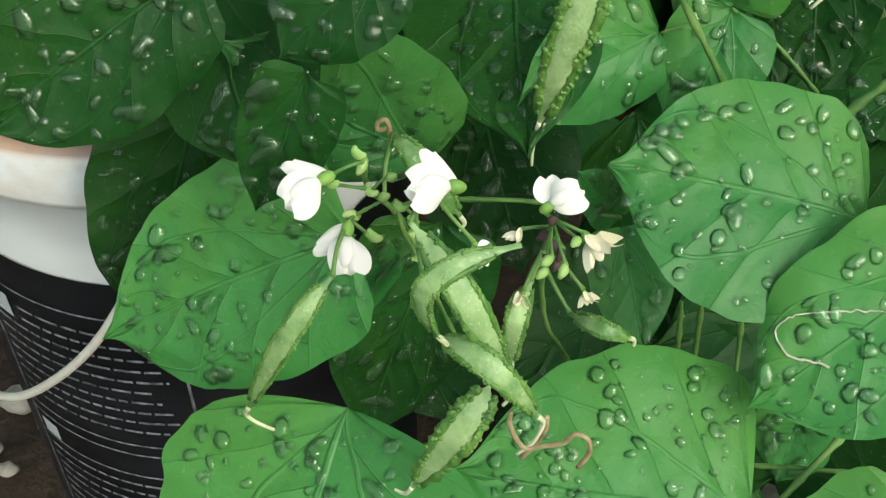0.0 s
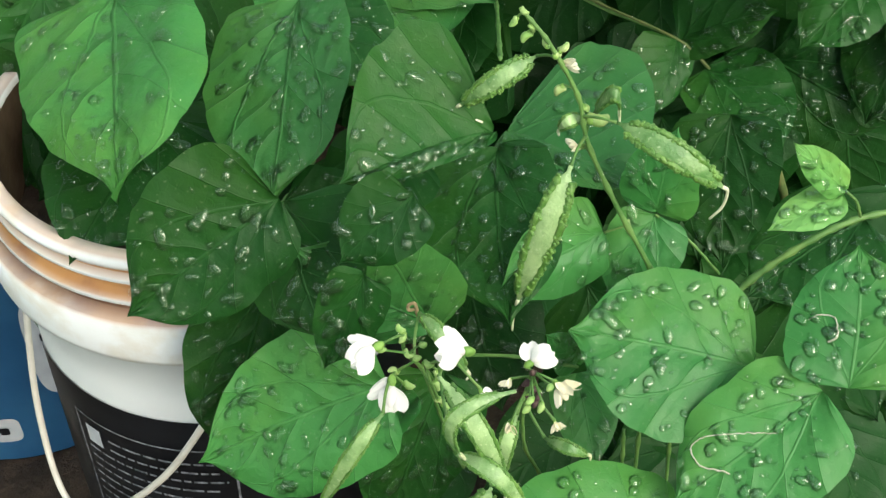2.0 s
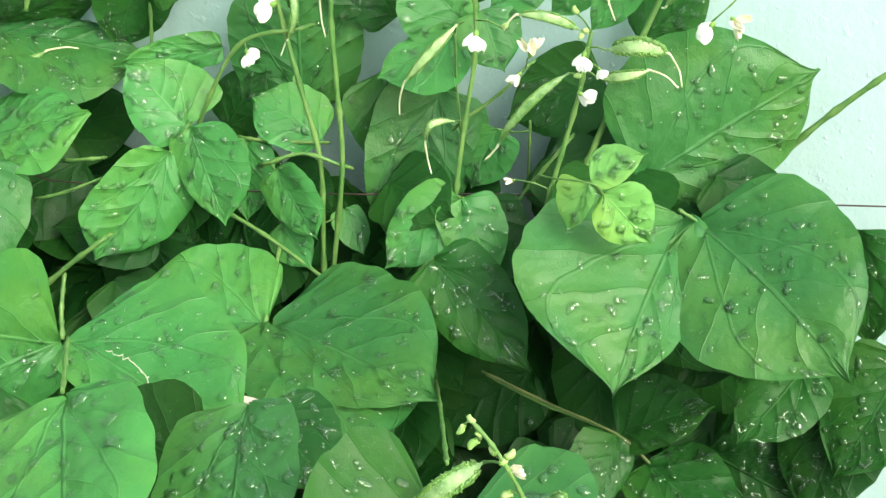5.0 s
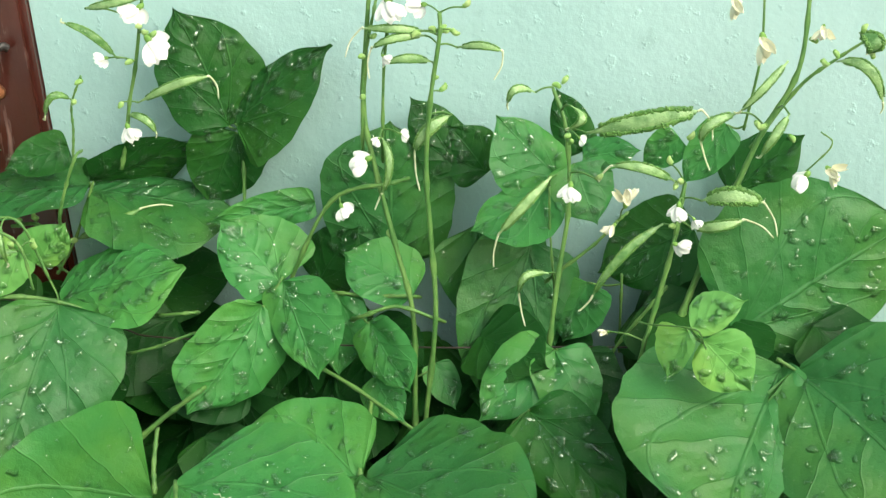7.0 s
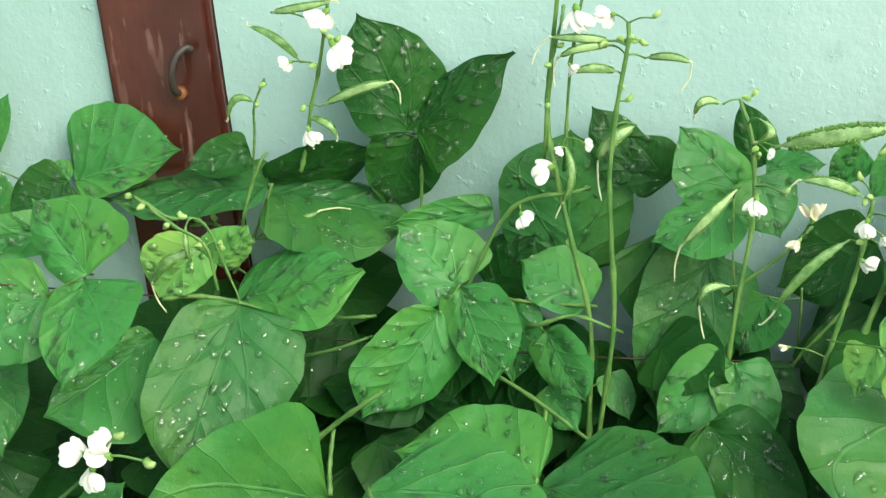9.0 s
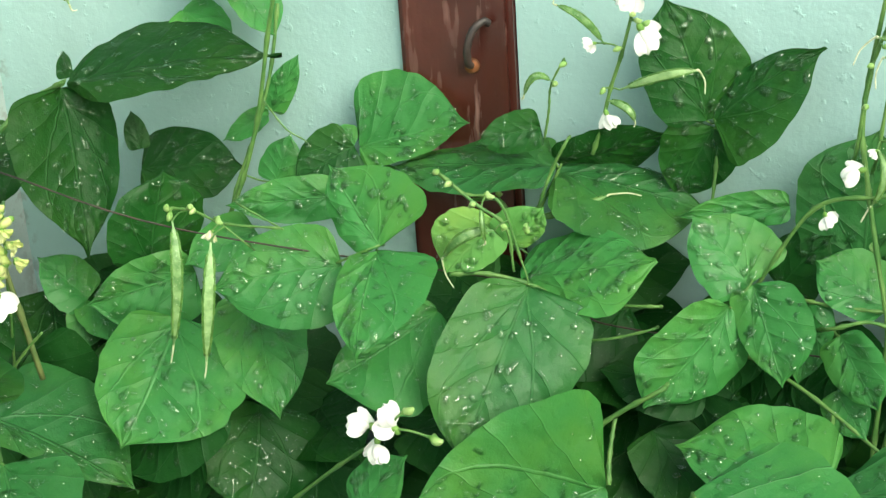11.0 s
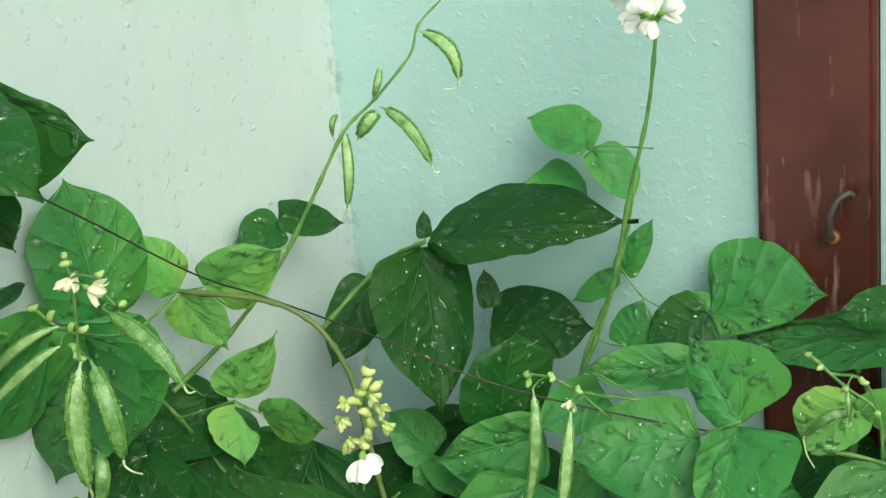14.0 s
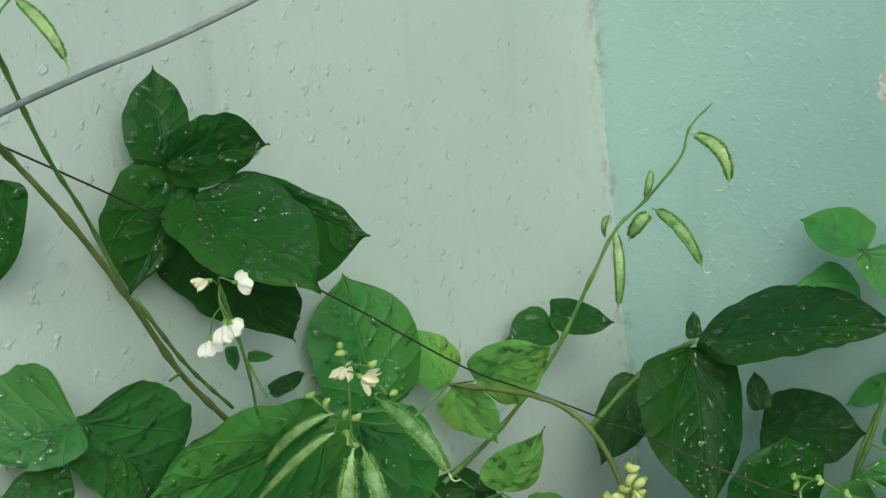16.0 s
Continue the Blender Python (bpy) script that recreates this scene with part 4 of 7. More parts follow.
leaf(plant_d, (-0.394, 1.340, 0.403), (-0.350, 1.344, 0.455), 0.064, (-0.35, -0.86, 0.37), 2)
leaf(plant_d, (-0.199, 1.347, 0.437), (-0.244, 1.290, 0.306), 0.102, (0.30, -0.91, 0.29), 3.2)
leaf(plant_d, (-0.249, 1.355, 0.450), (-0.212, 1.349, 0.336), 0.100, (0.32, -0.93, 0.16), 3.2)
leaf(plant_d, (-0.174, 1.260, 0.376), (-0.235, 1.220, 0.329), 0.062, (0.05, -0.79, 0.61), 4)
leaf(plant_d, (-0.171, 1.260, 0.376), (-0.147, 1.230, 0.311), 0.060, (0.48, -0.72, 0.51), 4)
leaf(plant_d, (-0.152, 1.340, 0.401), (-0.175, 1.320, 0.353), 0.061, (-0.31, -0.82, 0.49), 4)
leaf(plant_d, (-0.169, 1.340, 0.497), (-0.220, 1.340, 0.555), 0.066, (0.48, -0.78, 0.41), 4, 1, 0.16, 1, 0.28, 0.46, 0.40)
leaf(plant_d, (-0.176, 1.320, 0.499), (-0.241, 1.290, 0.471), 0.060, (-0.04, -0.63, 0.77), 4, 1, 0.16, 1, 0.36, 0.41, 0.51)
leaf(plant_d, (-0.155, 1.330, 0.514), (-0.137, 1.310, 0.466), 0.057, (0.37, -0.80, 0.47), 4)
leaf(plant_d, (-0.150, 1.344, 0.514), (-0.101, 1.344, 0.519), 0.035, (-0.07, -0.68, 0.73), 4)
leaf(plant_d, (-0.068, 1.340, 0.530), (-0.100, 1.340, 0.506), 0.032, (-0.07, -0.99, 0.09), 5)
leaf(plant_d, (-0.029, 1.340, 0.540), (-0.067, 1.330, 0.493), 0.037, (-0.09, -0.96, 0.28), 4)
leaf(plant_d, (-0.029, 1.362, 0.471), (0.034, 1.369, 0.519), 0.063, (-0.34, -0.77, 0.54), 2)
leaf(plant_d, (-0.061, 1.358, 0.442), (-0.145, 1.353, 0.404), 0.080, (-0.17, -0.86, 0.48), 2)
leaf(plant_d, (-0.054, 1.160, 0.442), (-0.011, 1.160, 0.464), 0.035, (-0.34, -0.68, 0.65), 6, 1, 0.03, 1.4, 0.23, 0.35, 0.37)
leaf(plant_d, (-0.057, 1.160, 0.440), (-0.075, 1.160, 0.395), 0.035, (-0.50, -0.84, 0.21), 6, 1, 0.03, 1.4, -0.38, 0.22, 0.26)
leaf(plant_d, (-0.045, 1.160, 0.431), (-0.010, 1.160, 0.387), 0.050, (0.20, -0.97, 0.16), 6, 1, 0.03, 1.4, 0.07, 0.37, 0.45)
leaf(plant_d, (-0.285, 1.300, 0.344), (-0.266, 1.280, 0.309), 0.032, (0.43, -0.67, 0.61), 4)
leaf(plant_d, (-0.584, 1.220, 0.441), (-0.613, 1.110, 0.324), 0.122, (0.40, -0.72, 0.57), 3.2, 1, 0.16, 1, 0.14, 0.35, 0.56)
leaf(plant_d, (-0.613, 1.280, 0.420), (-0.483, 1.260, 0.456), 0.099, (-0.30, -0.44, 0.85), 4, 1, 0.16, 1, -0.10, 0.38, 0.70)
leaf(plant_d, (-0.616, 1.240, 0.487), (-0.658, 1.220, 0.446), 0.061, (0.31, -0.94, 0.14), 6, 1, 0.03, 1, -0.24, 0.39, 0.58)
leaf(plant_d, (-0.607, 1.240, 0.469), (-0.574, 1.240, 0.506), 0.042, (0.18, -0.97, -0.16), 6, 1, 0.03, 1, 0.24, 0.25, 0.47)
leaf(plant_d, (-0.598, 1.355, 0.494), (-0.461, 1.355, 0.462), 0.102, (0.21, -0.35, 0.91), 3.2, 1, 0.16, 1, -0.42, 0.48, 0.64)
leaf(plant_d, (-0.598, 1.355, 0.500), (-0.764, 1.347, 0.487), 0.087, (-0.06, -0.30, 0.95), 3.2, 1, 0.16, 1, 0.13, 0.27, 0.46)
leaf(plant_d, (-0.601, 1.364, 0.496), (-0.497, 1.364, 0.534), 0.074, (0.22, -0.76, -0.61), 2, 1, 0.16, 1, -0.09, 0.64, 0.47)
leaf(plant_d, (-0.386, 1.340, 0.481), (-0.480, 1.320, 0.472), 0.032, (0.18, -0.95, 0.25), 4)
leaf(plant_d, (-0.463, 1.365, 0.545), (-0.502, 1.375, 0.652), 0.093, (0.34, -0.92, 0.21), 2, 1, 0.16, 1.1, -0.05, 0.46, 0.37)
leaf(plant_d, (-0.457, 1.365, 0.547), (-0.363, 1.375, 0.612), 0.086, (-0.35, -0.71, 0.61), 2, 1, 0.16, 1.35, -0.45, 0.42, 0.24)
leaf(plant_d, (-0.457, 1.365, 0.539), (-0.490, 1.362, 0.471), 0.071, (0.21, -0.97, -0.06), 2)
leaf(plant_d, (-0.260, 1.362, 0.501), (-0.298, 1.366, 0.566), 0.049, (0.32, -0.91, 0.25), 2)
leaf(plant_d, (-0.237, 1.365, 0.494), (-0.268, 1.369, 0.538), 0.054, (0.19, -0.96, 0.22), 2)
leaf(plant_d, (-0.153, 1.362, 0.512), (-0.171, 1.366, 0.569), 0.036, (0.19, -0.97, 0.13), 2)
leaf(plant_e, (-0.789, 1.350, 0.506), (-0.684, 1.370, 0.528), 0.090, (0.06, -0.86, 0.50), 4, 1, 0.16, 1, 0.46, 0.34, 0.30)
leaf(plant_e, (-0.785, 1.330, 0.514), (-0.836, 1.300, 0.484), 0.061, (0.21, -0.85, 0.48), 2)
leaf(plant_e, (-0.793, 1.350, 0.508), (-0.821, 1.350, 0.517), 0.033, (0.22, -0.70, 0.68), 4)
leaf(plant_e, (-0.610, 1.350, 0.536), (-0.665, 1.330, 0.523), 0.039, (0.21, -0.87, 0.44), 2)
leaf(plant_e, (-1.017, 1.230, 0.598), (-0.849, 1.330, 0.598), 0.128, (0.13, -0.21, 0.97), 0, 1, 0, 1.9, 0.26, 0.54, 0.37)
leaf(plant_e, (-1.021, 1.230, 0.591), (-0.988, 1.180, 0.446), 0.112, (0.85, -0.41, 0.33), 1, 1, 0.08, 1.25, -0.15, 0.34, 0.34)
leaf(plant_e, (-1.031, 1.250, 0.592), (-1.042, 1.270, 0.612), 0.016, (0.08, -0.70, 0.71), 1)
leaf(plant_e, (-1.125, 1.300, 0.522), (-1.139, 1.230, 0.455), 0.059, (0.43, -0.67, 0.61), 1)
leaf(plant_e, (-1.003, 1.310, 0.484), (-0.901, 1.330, 0.485), 0.076, (0.13, -0.72, 0.68), 1, 1, 0.16, 1, 0.06, 0.36, 0.56)
leaf(plant_e, (-0.958, 1.230, 0.416), (-0.942, 1.250, 0.509), 0.099, (0.83, -0.56, -0.01), 2, 1, 0.16, 1, -0.05, 0.48, 0.59)
leaf(plant_e, (-0.994, 1.300, 0.508), (-1.005, 1.310, 0.543), 0.023, (0.48, -0.79, 0.38), 2)
leaf(plant_e, (-0.882, 1.360, 0.532), (-0.854, 1.375, 0.586), 0.028, (0.28, -0.95, 0.12), 4)
leaf(plant_e, (-0.885, 1.360, 0.530), (-0.932, 1.350, 0.502), 0.030, (-0.23, -0.73, 0.65), 4)
leaf(plant_e, (-0.860, 1.310, 0.480), (-0.848, 1.330, 0.522), 0.044, (-0.06, -0.90, 0.44), 4)
leaf(plant_e, (-0.778, 1.270, 0.488), (-0.871, 1.230, 0.487), 0.043, (0.38, -0.88, 0.29), 4)
leaf(plant_e, (-0.701, 1.180, 0.483), (-0.755, 1.210, 0.542), 0.084, (-0.06, -0.91, 0.41), 5, 1, 0.16, 1.2, -0.41, 0.49, 0.24)
leaf(plant_e, (-0.737, 1.180, 0.464), (-0.840, 1.130, 0.452), 0.093, (0.31, -0.77, 0.56), 5, 1, 0.16, 1.15, 0.14, 0.34, 0.39)
leaf(plant_e, (-0.704, 1.180, 0.481), (-0.686, 1.080, 0.426), 0.084, (0.04, -0.48, 0.88), 5, 1, 0.16, 1.3, 0.37, 0.32, 0.41)
leaf(plant_e, (-0.669, 1.220, 0.410), (-0.743, 1.140, 0.369), 0.092, (0.24, -0.61, 0.76), 4, 1, 0.16, 1, 0.47, 0.58, 0.55)
leaf(plant_e, (-0.847, 1.220, 0.407), (-0.791, 1.140, 0.328), 0.083, (0.35, -0.52, 0.78), 4)
leaf(plant_e, (-0.905, 1.180, 0.397), (-0.918, 1.080, 0.314), 0.137, (0.23, -0.64, 0.74), 5, 1, 0.16, 1, 0.22, 0.52, 0.44)
leaf(plant_e, (-0.910, 1.230, 0.418), (-0.998, 1.180, 0.399), 0.074, (0.46, -0.87, 0.17), 4, 1, 0.16, 1, 0.22, 0.44, 0.39)
leaf(plant_e, (-0.859, 1.260, 0.452), (-0.908, 1.210, 0.434), 0.059, (0.24, -0.52, 0.82), 4)
leaf(plant_e, (-1.028, 1.230, 0.377), (-1.028, 1.200, 0.337), 0.042, (0.60, -0.64, 0.49), 4)
leaf(plant_e, (-1.030, 1.230, 0.380), (-1.073, 1.220, 0.423), 0.056, (0.69, -0.39, 0.60), 4)
leaf(plant_e, (-1.029, 1.230, 0.375), (-0.986, 1.200, 0.349), 0.043, (0.37, -0.23, 0.90), 4)
leaf(plant_f, (-1.170, 1.053, 0.596), (-1.188, 1.021, 0.662), 0.055, (0.97, -0.13, 0.19), 6, 1, 0.03, 1.4, -0.04, 0.58, 0.20)
leaf(plant_f, (-1.168, 1.089, 0.587), (-1.079, 1.100, 0.631), 0.067, (0.29, -0.88, -0.37), 6, 1, 0.03, 1.4, -0.14, 0.37, 0.27)
leaf(plant_f, (-1.166, 1.052, 0.594), (-1.143, 1.080, 0.533), 0.052, (0.43, -0.87, -0.24), 6, 1, 0.03, 1.4, -0.07, 0.44, 0.30)
leaf(plant_f, (-1.142, 1.080, 0.486), (-1.095, 1.090, 0.554), 0.060, (0.73, -0.54, -0.42), 6, 1, 0.03, 1.4, 0.17, 0.33, 0.23)
leaf(plant_f, (-1.142, 1.080, 0.481), (-1.119, 1.050, 0.434), 0.047, (0.69, -0.41, 0.60), 6, 1, 0.03, 1.4, -0.33, 0.50, 0.34)
leaf(plant_f, (-1.116, 1.080, 0.475), (-1.037, 1.070, 0.477), 0.056, (-0.11, -0.93, -0.35), 6, 1, 0.03, 1.4, 0.01, 0.59, 0.29)
leaf(plant_f, (-1.171, 0.958, 0.603), (-1.188, 0.954, 0.729), 0.102, (0.91, -0.39, 0.11), 4, 1, 0.16, 1.1, -0.04, 0.59, 0.49)
leaf(plant_f, (-1.165, 0.886, 0.617), (-1.175, 0.692, 0.626), 0.136, (0.93, -0.06, -0.37), 4, 1, 0.16, 1, 0.24, 0.21, 0.56)
leaf(plant_f, (-1.167, 0.923, 0.616), (-1.182, 0.966, 0.479), 0.108, (0.80, -0.54, -0.26), 4, 1, 0.16, 1, 0.12, 0.50, 0.25)
leaf(plant_f, (-1.172, 0.650, 0.708), (-1.199, 0.736, 0.606), 0.094, (0.95, -0.08, -0.32), 3.2, 1, 0.16, 1, 0.31, 0.57, 0.47)
leaf(plant_f, (-1.170, 0.646, 0.709), (-1.190, 0.576, 0.706), 0.081, (0.77, -0.24, 0.60), 3.2, 1.0, .16, 1, -.35)
leaf(plant_f, (-1.170, 0.633, 0.668), (-1.190, 0.585, 0.671), 0.031, (0.87, -0.33, 0.37), 2)
leaf(plant_f, (-1.178, 0.786, 0.858), (-1.188, 0.726, 0.777), 0.073, (0.97, -0.23, 0.05), 2, 1, 0.16, 1.15, -0.44, 0.25, 0.53)
leaf(plant_f, (-1.173, 0.768, 0.868), (-1.135, 0.840, 0.868), 0.059, (0.85, -0.44, -0.29), 2, 1, 0.16, 1.25, 0.15, 0.54, 0.38)
leaf(plant_f, (-1.174, 0.769, 0.867), (-1.188, 0.783, 0.939), 0.054, (0.92, -0.30, 0.24), 2, 1, 0.16, 1.2, 0.11, 0.38, 0.53)
leaf(plant_f, (-1.174, 0.792, 0.839), (-1.043, 0.780, 0.776), 0.108, (0.41, -0.16, 0.90), 2, 1, 0.2, 1.15, 0.03, 0.31, 0.50)
leaf(plant_f, (-1.168, 0.846, 0.839), (-1.072, 0.870, 0.791), 0.080, (0.23, -0.97, -0.04), 2, 1, 0.16, 1.3, -0.60, 0.59, 0.57)
leaf(plant_f, (-1.170, 0.775, 0.819), (-1.148, 0.850, 0.706), 0.082, (0.56, -0.74, -0.38), 2, 1, 0.16, 1.25, -0.11, 0.61, 0.33)
leaf(plant_f, (-1.170, 0.621, 0.891), (-1.190, 0.614, 0.815), 0.037, (0.54, -0.84, -0.07), 2)
leaf(plant_f, (-1.170, 1.217, 0.604), (-1.190, 1.169, 0.600), 0.043, (0.70, -0.34, 0.63), 2)
leaf(plant_f, (-1.170, 1.216, 0.614), (-1.141, 1.280, 0.587), 0.037, (0.85, -0.17, 0.50), 2)
leaf(plant_e, (-0.901, 1.350, 0.660), (-0.972, 1.360, 0.681), 0.054, (0.17, -0.53, 0.83), 4, 1, 0.16, 1.2, -0.19, 0.44, 0.48)
leaf(plant_e, (-0.901, 1.350, 0.659), (-0.858, 1.340, 0.611), 0.047, (0.54, -0.57, 0.61), 4, 1, 0.16, 1.2, 0.20, 0.48, 0.44)
leaf(plant_e, (-0.964, 1.360, 0.629), (-0.911, 1.350, 0.594), 0.052, (0.37, -0.56, 0.74), 4)
leaf(plant_f, (-1.037, 1.060, 0.345), (-0.906, 1.080, 0.273), 0.110, (0.50, -0.24, 0.84), 3.2, 1, 0.16, 1, 0.48, 0.26, 0.27)
leaf(plant_f, (-1.054, 1.070, 0.337), (-1.207, 0.980, 0.184), 0.172, (0.54, -0.84, -0.05), 2.6, 1, 0.16, 1, -0.36, 0.17, 0.24)
leaf(plant_f, (-1.046, 1.060, 0.348), (-1.065, 0.970, 0.485), 0.131, (0.16, -0.84, -0.53), 3.2, 1, 0.16, 1, -0.11, 0.58, 0.58)
leaf(plant_f, (-1.106, 1.140, 0.422), (-1.129, 1.080, 0.321), 0.125, (0.24, -0.86, 0.45), 2)
leaf(plant_f, (-0.982, 1.000, 0.337), (-0.923, 0.920, 0.283), 0.120, (0.18, -0.46, 0.87), 3.2)
leaf(plant_e, (-0.843, 1.200, 0.305), (-0.833, 1.130, 0.225), 0.124, (0.63, -0.55, 0.56), 2)
leaf(plant_e, (-1.011, 1.180, 0.244), (-0.933, 1.140, 0.230), 0.063, (-0.03, -0.37, 0.93), 2)
leaf(plant_e, (-0.942, 1.200, 0.233), (-0.919, 1.160, 0.191), 0.051, (0.36, -0.56, 0.74), 2)
leaf(plant_e, (-0.695, 1.080, 0.285), (-0.656, 1.100, 0.334), 0.056, (-0.29, -0.78, 0.55), 4)
leaf(plant_f, (-1.170, 0.957, 0.422), (-1.190, 0.972, 0.324), 0.051, (0.26, -0.95, -0.19), 4)
leaf(plant_f, (-1.170, 1.032, 0.436), (-1.190, 0.998, 0.393), 0.075, (0.22, -0.81, 0.54), 2)
# inner and low filler leaves; tone 1 carries shade in its green
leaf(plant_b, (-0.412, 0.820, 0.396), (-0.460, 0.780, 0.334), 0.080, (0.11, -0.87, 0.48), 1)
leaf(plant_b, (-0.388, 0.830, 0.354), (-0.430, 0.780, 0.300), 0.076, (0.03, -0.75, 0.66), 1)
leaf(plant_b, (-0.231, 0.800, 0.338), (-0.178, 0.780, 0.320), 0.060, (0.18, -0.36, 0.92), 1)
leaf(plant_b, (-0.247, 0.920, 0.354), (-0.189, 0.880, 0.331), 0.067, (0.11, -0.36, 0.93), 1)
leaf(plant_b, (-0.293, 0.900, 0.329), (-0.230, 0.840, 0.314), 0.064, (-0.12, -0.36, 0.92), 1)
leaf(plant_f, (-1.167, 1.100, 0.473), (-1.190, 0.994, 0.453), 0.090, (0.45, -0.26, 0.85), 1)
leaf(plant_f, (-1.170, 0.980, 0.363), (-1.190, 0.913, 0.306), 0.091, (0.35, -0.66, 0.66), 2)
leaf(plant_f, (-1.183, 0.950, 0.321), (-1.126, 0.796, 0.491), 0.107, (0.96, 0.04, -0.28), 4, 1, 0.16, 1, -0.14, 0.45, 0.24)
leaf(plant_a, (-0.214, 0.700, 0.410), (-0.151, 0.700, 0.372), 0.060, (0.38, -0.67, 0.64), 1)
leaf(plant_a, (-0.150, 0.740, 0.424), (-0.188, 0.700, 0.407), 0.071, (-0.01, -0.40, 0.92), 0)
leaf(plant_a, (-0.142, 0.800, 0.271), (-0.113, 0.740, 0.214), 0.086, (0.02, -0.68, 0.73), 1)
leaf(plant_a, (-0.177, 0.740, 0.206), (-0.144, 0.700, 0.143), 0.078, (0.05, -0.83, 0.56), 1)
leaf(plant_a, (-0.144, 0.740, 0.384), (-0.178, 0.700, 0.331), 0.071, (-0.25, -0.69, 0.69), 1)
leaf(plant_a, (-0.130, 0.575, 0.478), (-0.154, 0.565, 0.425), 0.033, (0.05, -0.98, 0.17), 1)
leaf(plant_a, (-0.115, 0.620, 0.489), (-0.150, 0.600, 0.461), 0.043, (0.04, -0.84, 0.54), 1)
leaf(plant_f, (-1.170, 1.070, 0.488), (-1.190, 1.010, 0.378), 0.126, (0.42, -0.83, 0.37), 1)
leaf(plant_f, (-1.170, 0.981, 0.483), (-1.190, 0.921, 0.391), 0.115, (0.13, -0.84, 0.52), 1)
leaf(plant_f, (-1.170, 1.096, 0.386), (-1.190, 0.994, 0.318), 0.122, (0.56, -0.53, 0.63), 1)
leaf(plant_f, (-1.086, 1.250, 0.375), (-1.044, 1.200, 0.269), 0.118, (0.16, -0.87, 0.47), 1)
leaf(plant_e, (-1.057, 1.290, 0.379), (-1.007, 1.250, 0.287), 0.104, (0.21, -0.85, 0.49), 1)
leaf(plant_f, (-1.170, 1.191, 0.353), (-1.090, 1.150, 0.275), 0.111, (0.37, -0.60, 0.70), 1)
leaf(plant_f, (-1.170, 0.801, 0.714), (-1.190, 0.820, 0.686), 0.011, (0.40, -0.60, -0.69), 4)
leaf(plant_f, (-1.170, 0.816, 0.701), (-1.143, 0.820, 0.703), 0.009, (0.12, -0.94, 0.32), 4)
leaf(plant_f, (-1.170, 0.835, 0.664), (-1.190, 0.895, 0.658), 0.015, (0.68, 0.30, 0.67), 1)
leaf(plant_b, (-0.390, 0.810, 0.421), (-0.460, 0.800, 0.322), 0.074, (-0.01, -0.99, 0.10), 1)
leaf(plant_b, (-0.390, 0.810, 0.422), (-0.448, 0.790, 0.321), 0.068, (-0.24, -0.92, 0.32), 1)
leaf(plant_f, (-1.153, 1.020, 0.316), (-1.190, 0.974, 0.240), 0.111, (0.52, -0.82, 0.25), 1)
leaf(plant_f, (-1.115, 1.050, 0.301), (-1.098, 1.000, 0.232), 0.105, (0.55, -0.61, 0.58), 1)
leaf(plant_f, (-1.170, 0.927, 0.603), (-1.190, 0.891, 0.483), 0.117, (0.19, -0.95, 0.25), 3.2)
leaf(plant_b, (-0.236, 0.880, 0.425), (-0.190, 0.830, 0.392), 0.067, (0.27, -0.51, 0.82), 2)
leaf(plant_b, (-0.401, 0.850, 0.453), (-0.445, 0.810, 0.389), 0.077, (0.29, -0.89, 0.36), 2)
leaf(plant_c, (0.141, 1.230, 0.202), (0.110, 1.180, 0.117), 0.093, (-0.26, -0.79, 0.56), 1)
stem(plant_a, [(-0.111, 0.560, 0.456), (-0.115, 0.572, 0.432), (-0.112, 0.584, 0.410), (-0.112, 0.596, 0.380), (-0.112, 0.608, 0.345), (-0.108, 0.620, 0.297)], 0.0010, 0.0008)
stem(plant_a, [(-0.123, 0.560, 0.445), (-0.109, 0.560, 0.444)], 0.0006, 0.0005)
stem(plant_a, [(-0.119, 0.560, 0.430), (-0.107, 0.560, 0.439)], 0.0006, 0.0005)
stem(plant_a, [(-0.089, 0.560, 0.444), (-0.102, 0.560, 0.437)], 0.0006, 0.0005)
stem(plant_a, [(-0.120, 0.670, 0.333), (-0.085, 0.670, 0.335), (-0.050, 0.670, 0.330)], 0.0009, 0.0007)
stem(plant_a, [(-0.056, 0.580, 0.417), (-0.068, 0.605, 0.366), (-0.075, 0.630, 0.306), (-0.073, 0.655, 0.252), (-0.072, 0.680, 0.161)], 0.0010, 0.0008)
stem(plant_a, [(-0.031, 0.700, 0.250), (-0.034, 0.700, 0.198)], 0.0011, 0.0009)
stem(plant_a, [(-0.023, 0.710, 0.240), (-0.029, 0.710, 0.178)], 0.0013, 0.0010)
stem(plant_a, [(-0.004, 0.700, 0.245), (-0.008, 0.700, 0.184)], 0.0011, 0.0009)
stem(plant_a, [(0.046, 0.620, 0.274), (0.027, 0.590, 0.273), (0.012, 0.560, 0.278)], 0.0014, 0.0011)
stem(plant_a, [(0.009, 0.600, 0.269), (0.033, 0.600, 0.271), (0.072, 0.600, 0.272)], 0.0009, 0.0007)
stem(plant_a, [(-0.073, 0.710, 0.534), (-0.061, 0.708, 0.517), (-0.048, 0.707, 0.486), (-0.044, 0.705, 0.458), (-0.030, 0.703, 0.418), (-0.010, 0.702, 0.367), (0.004, 0.700, 0.311)], 0.0010, 0.0013)
stem(plant_a, [(-0.013, 0.730, 0.391), (0.004, 0.730, 0.375), (0.022, 0.730, 0.350)], 0.0008, 0.0006)
stem(plant_a, [(-0.040, 0.720, 0.385), (-0.027, 0.720, 0.391)], 0.0006, 0.0005)
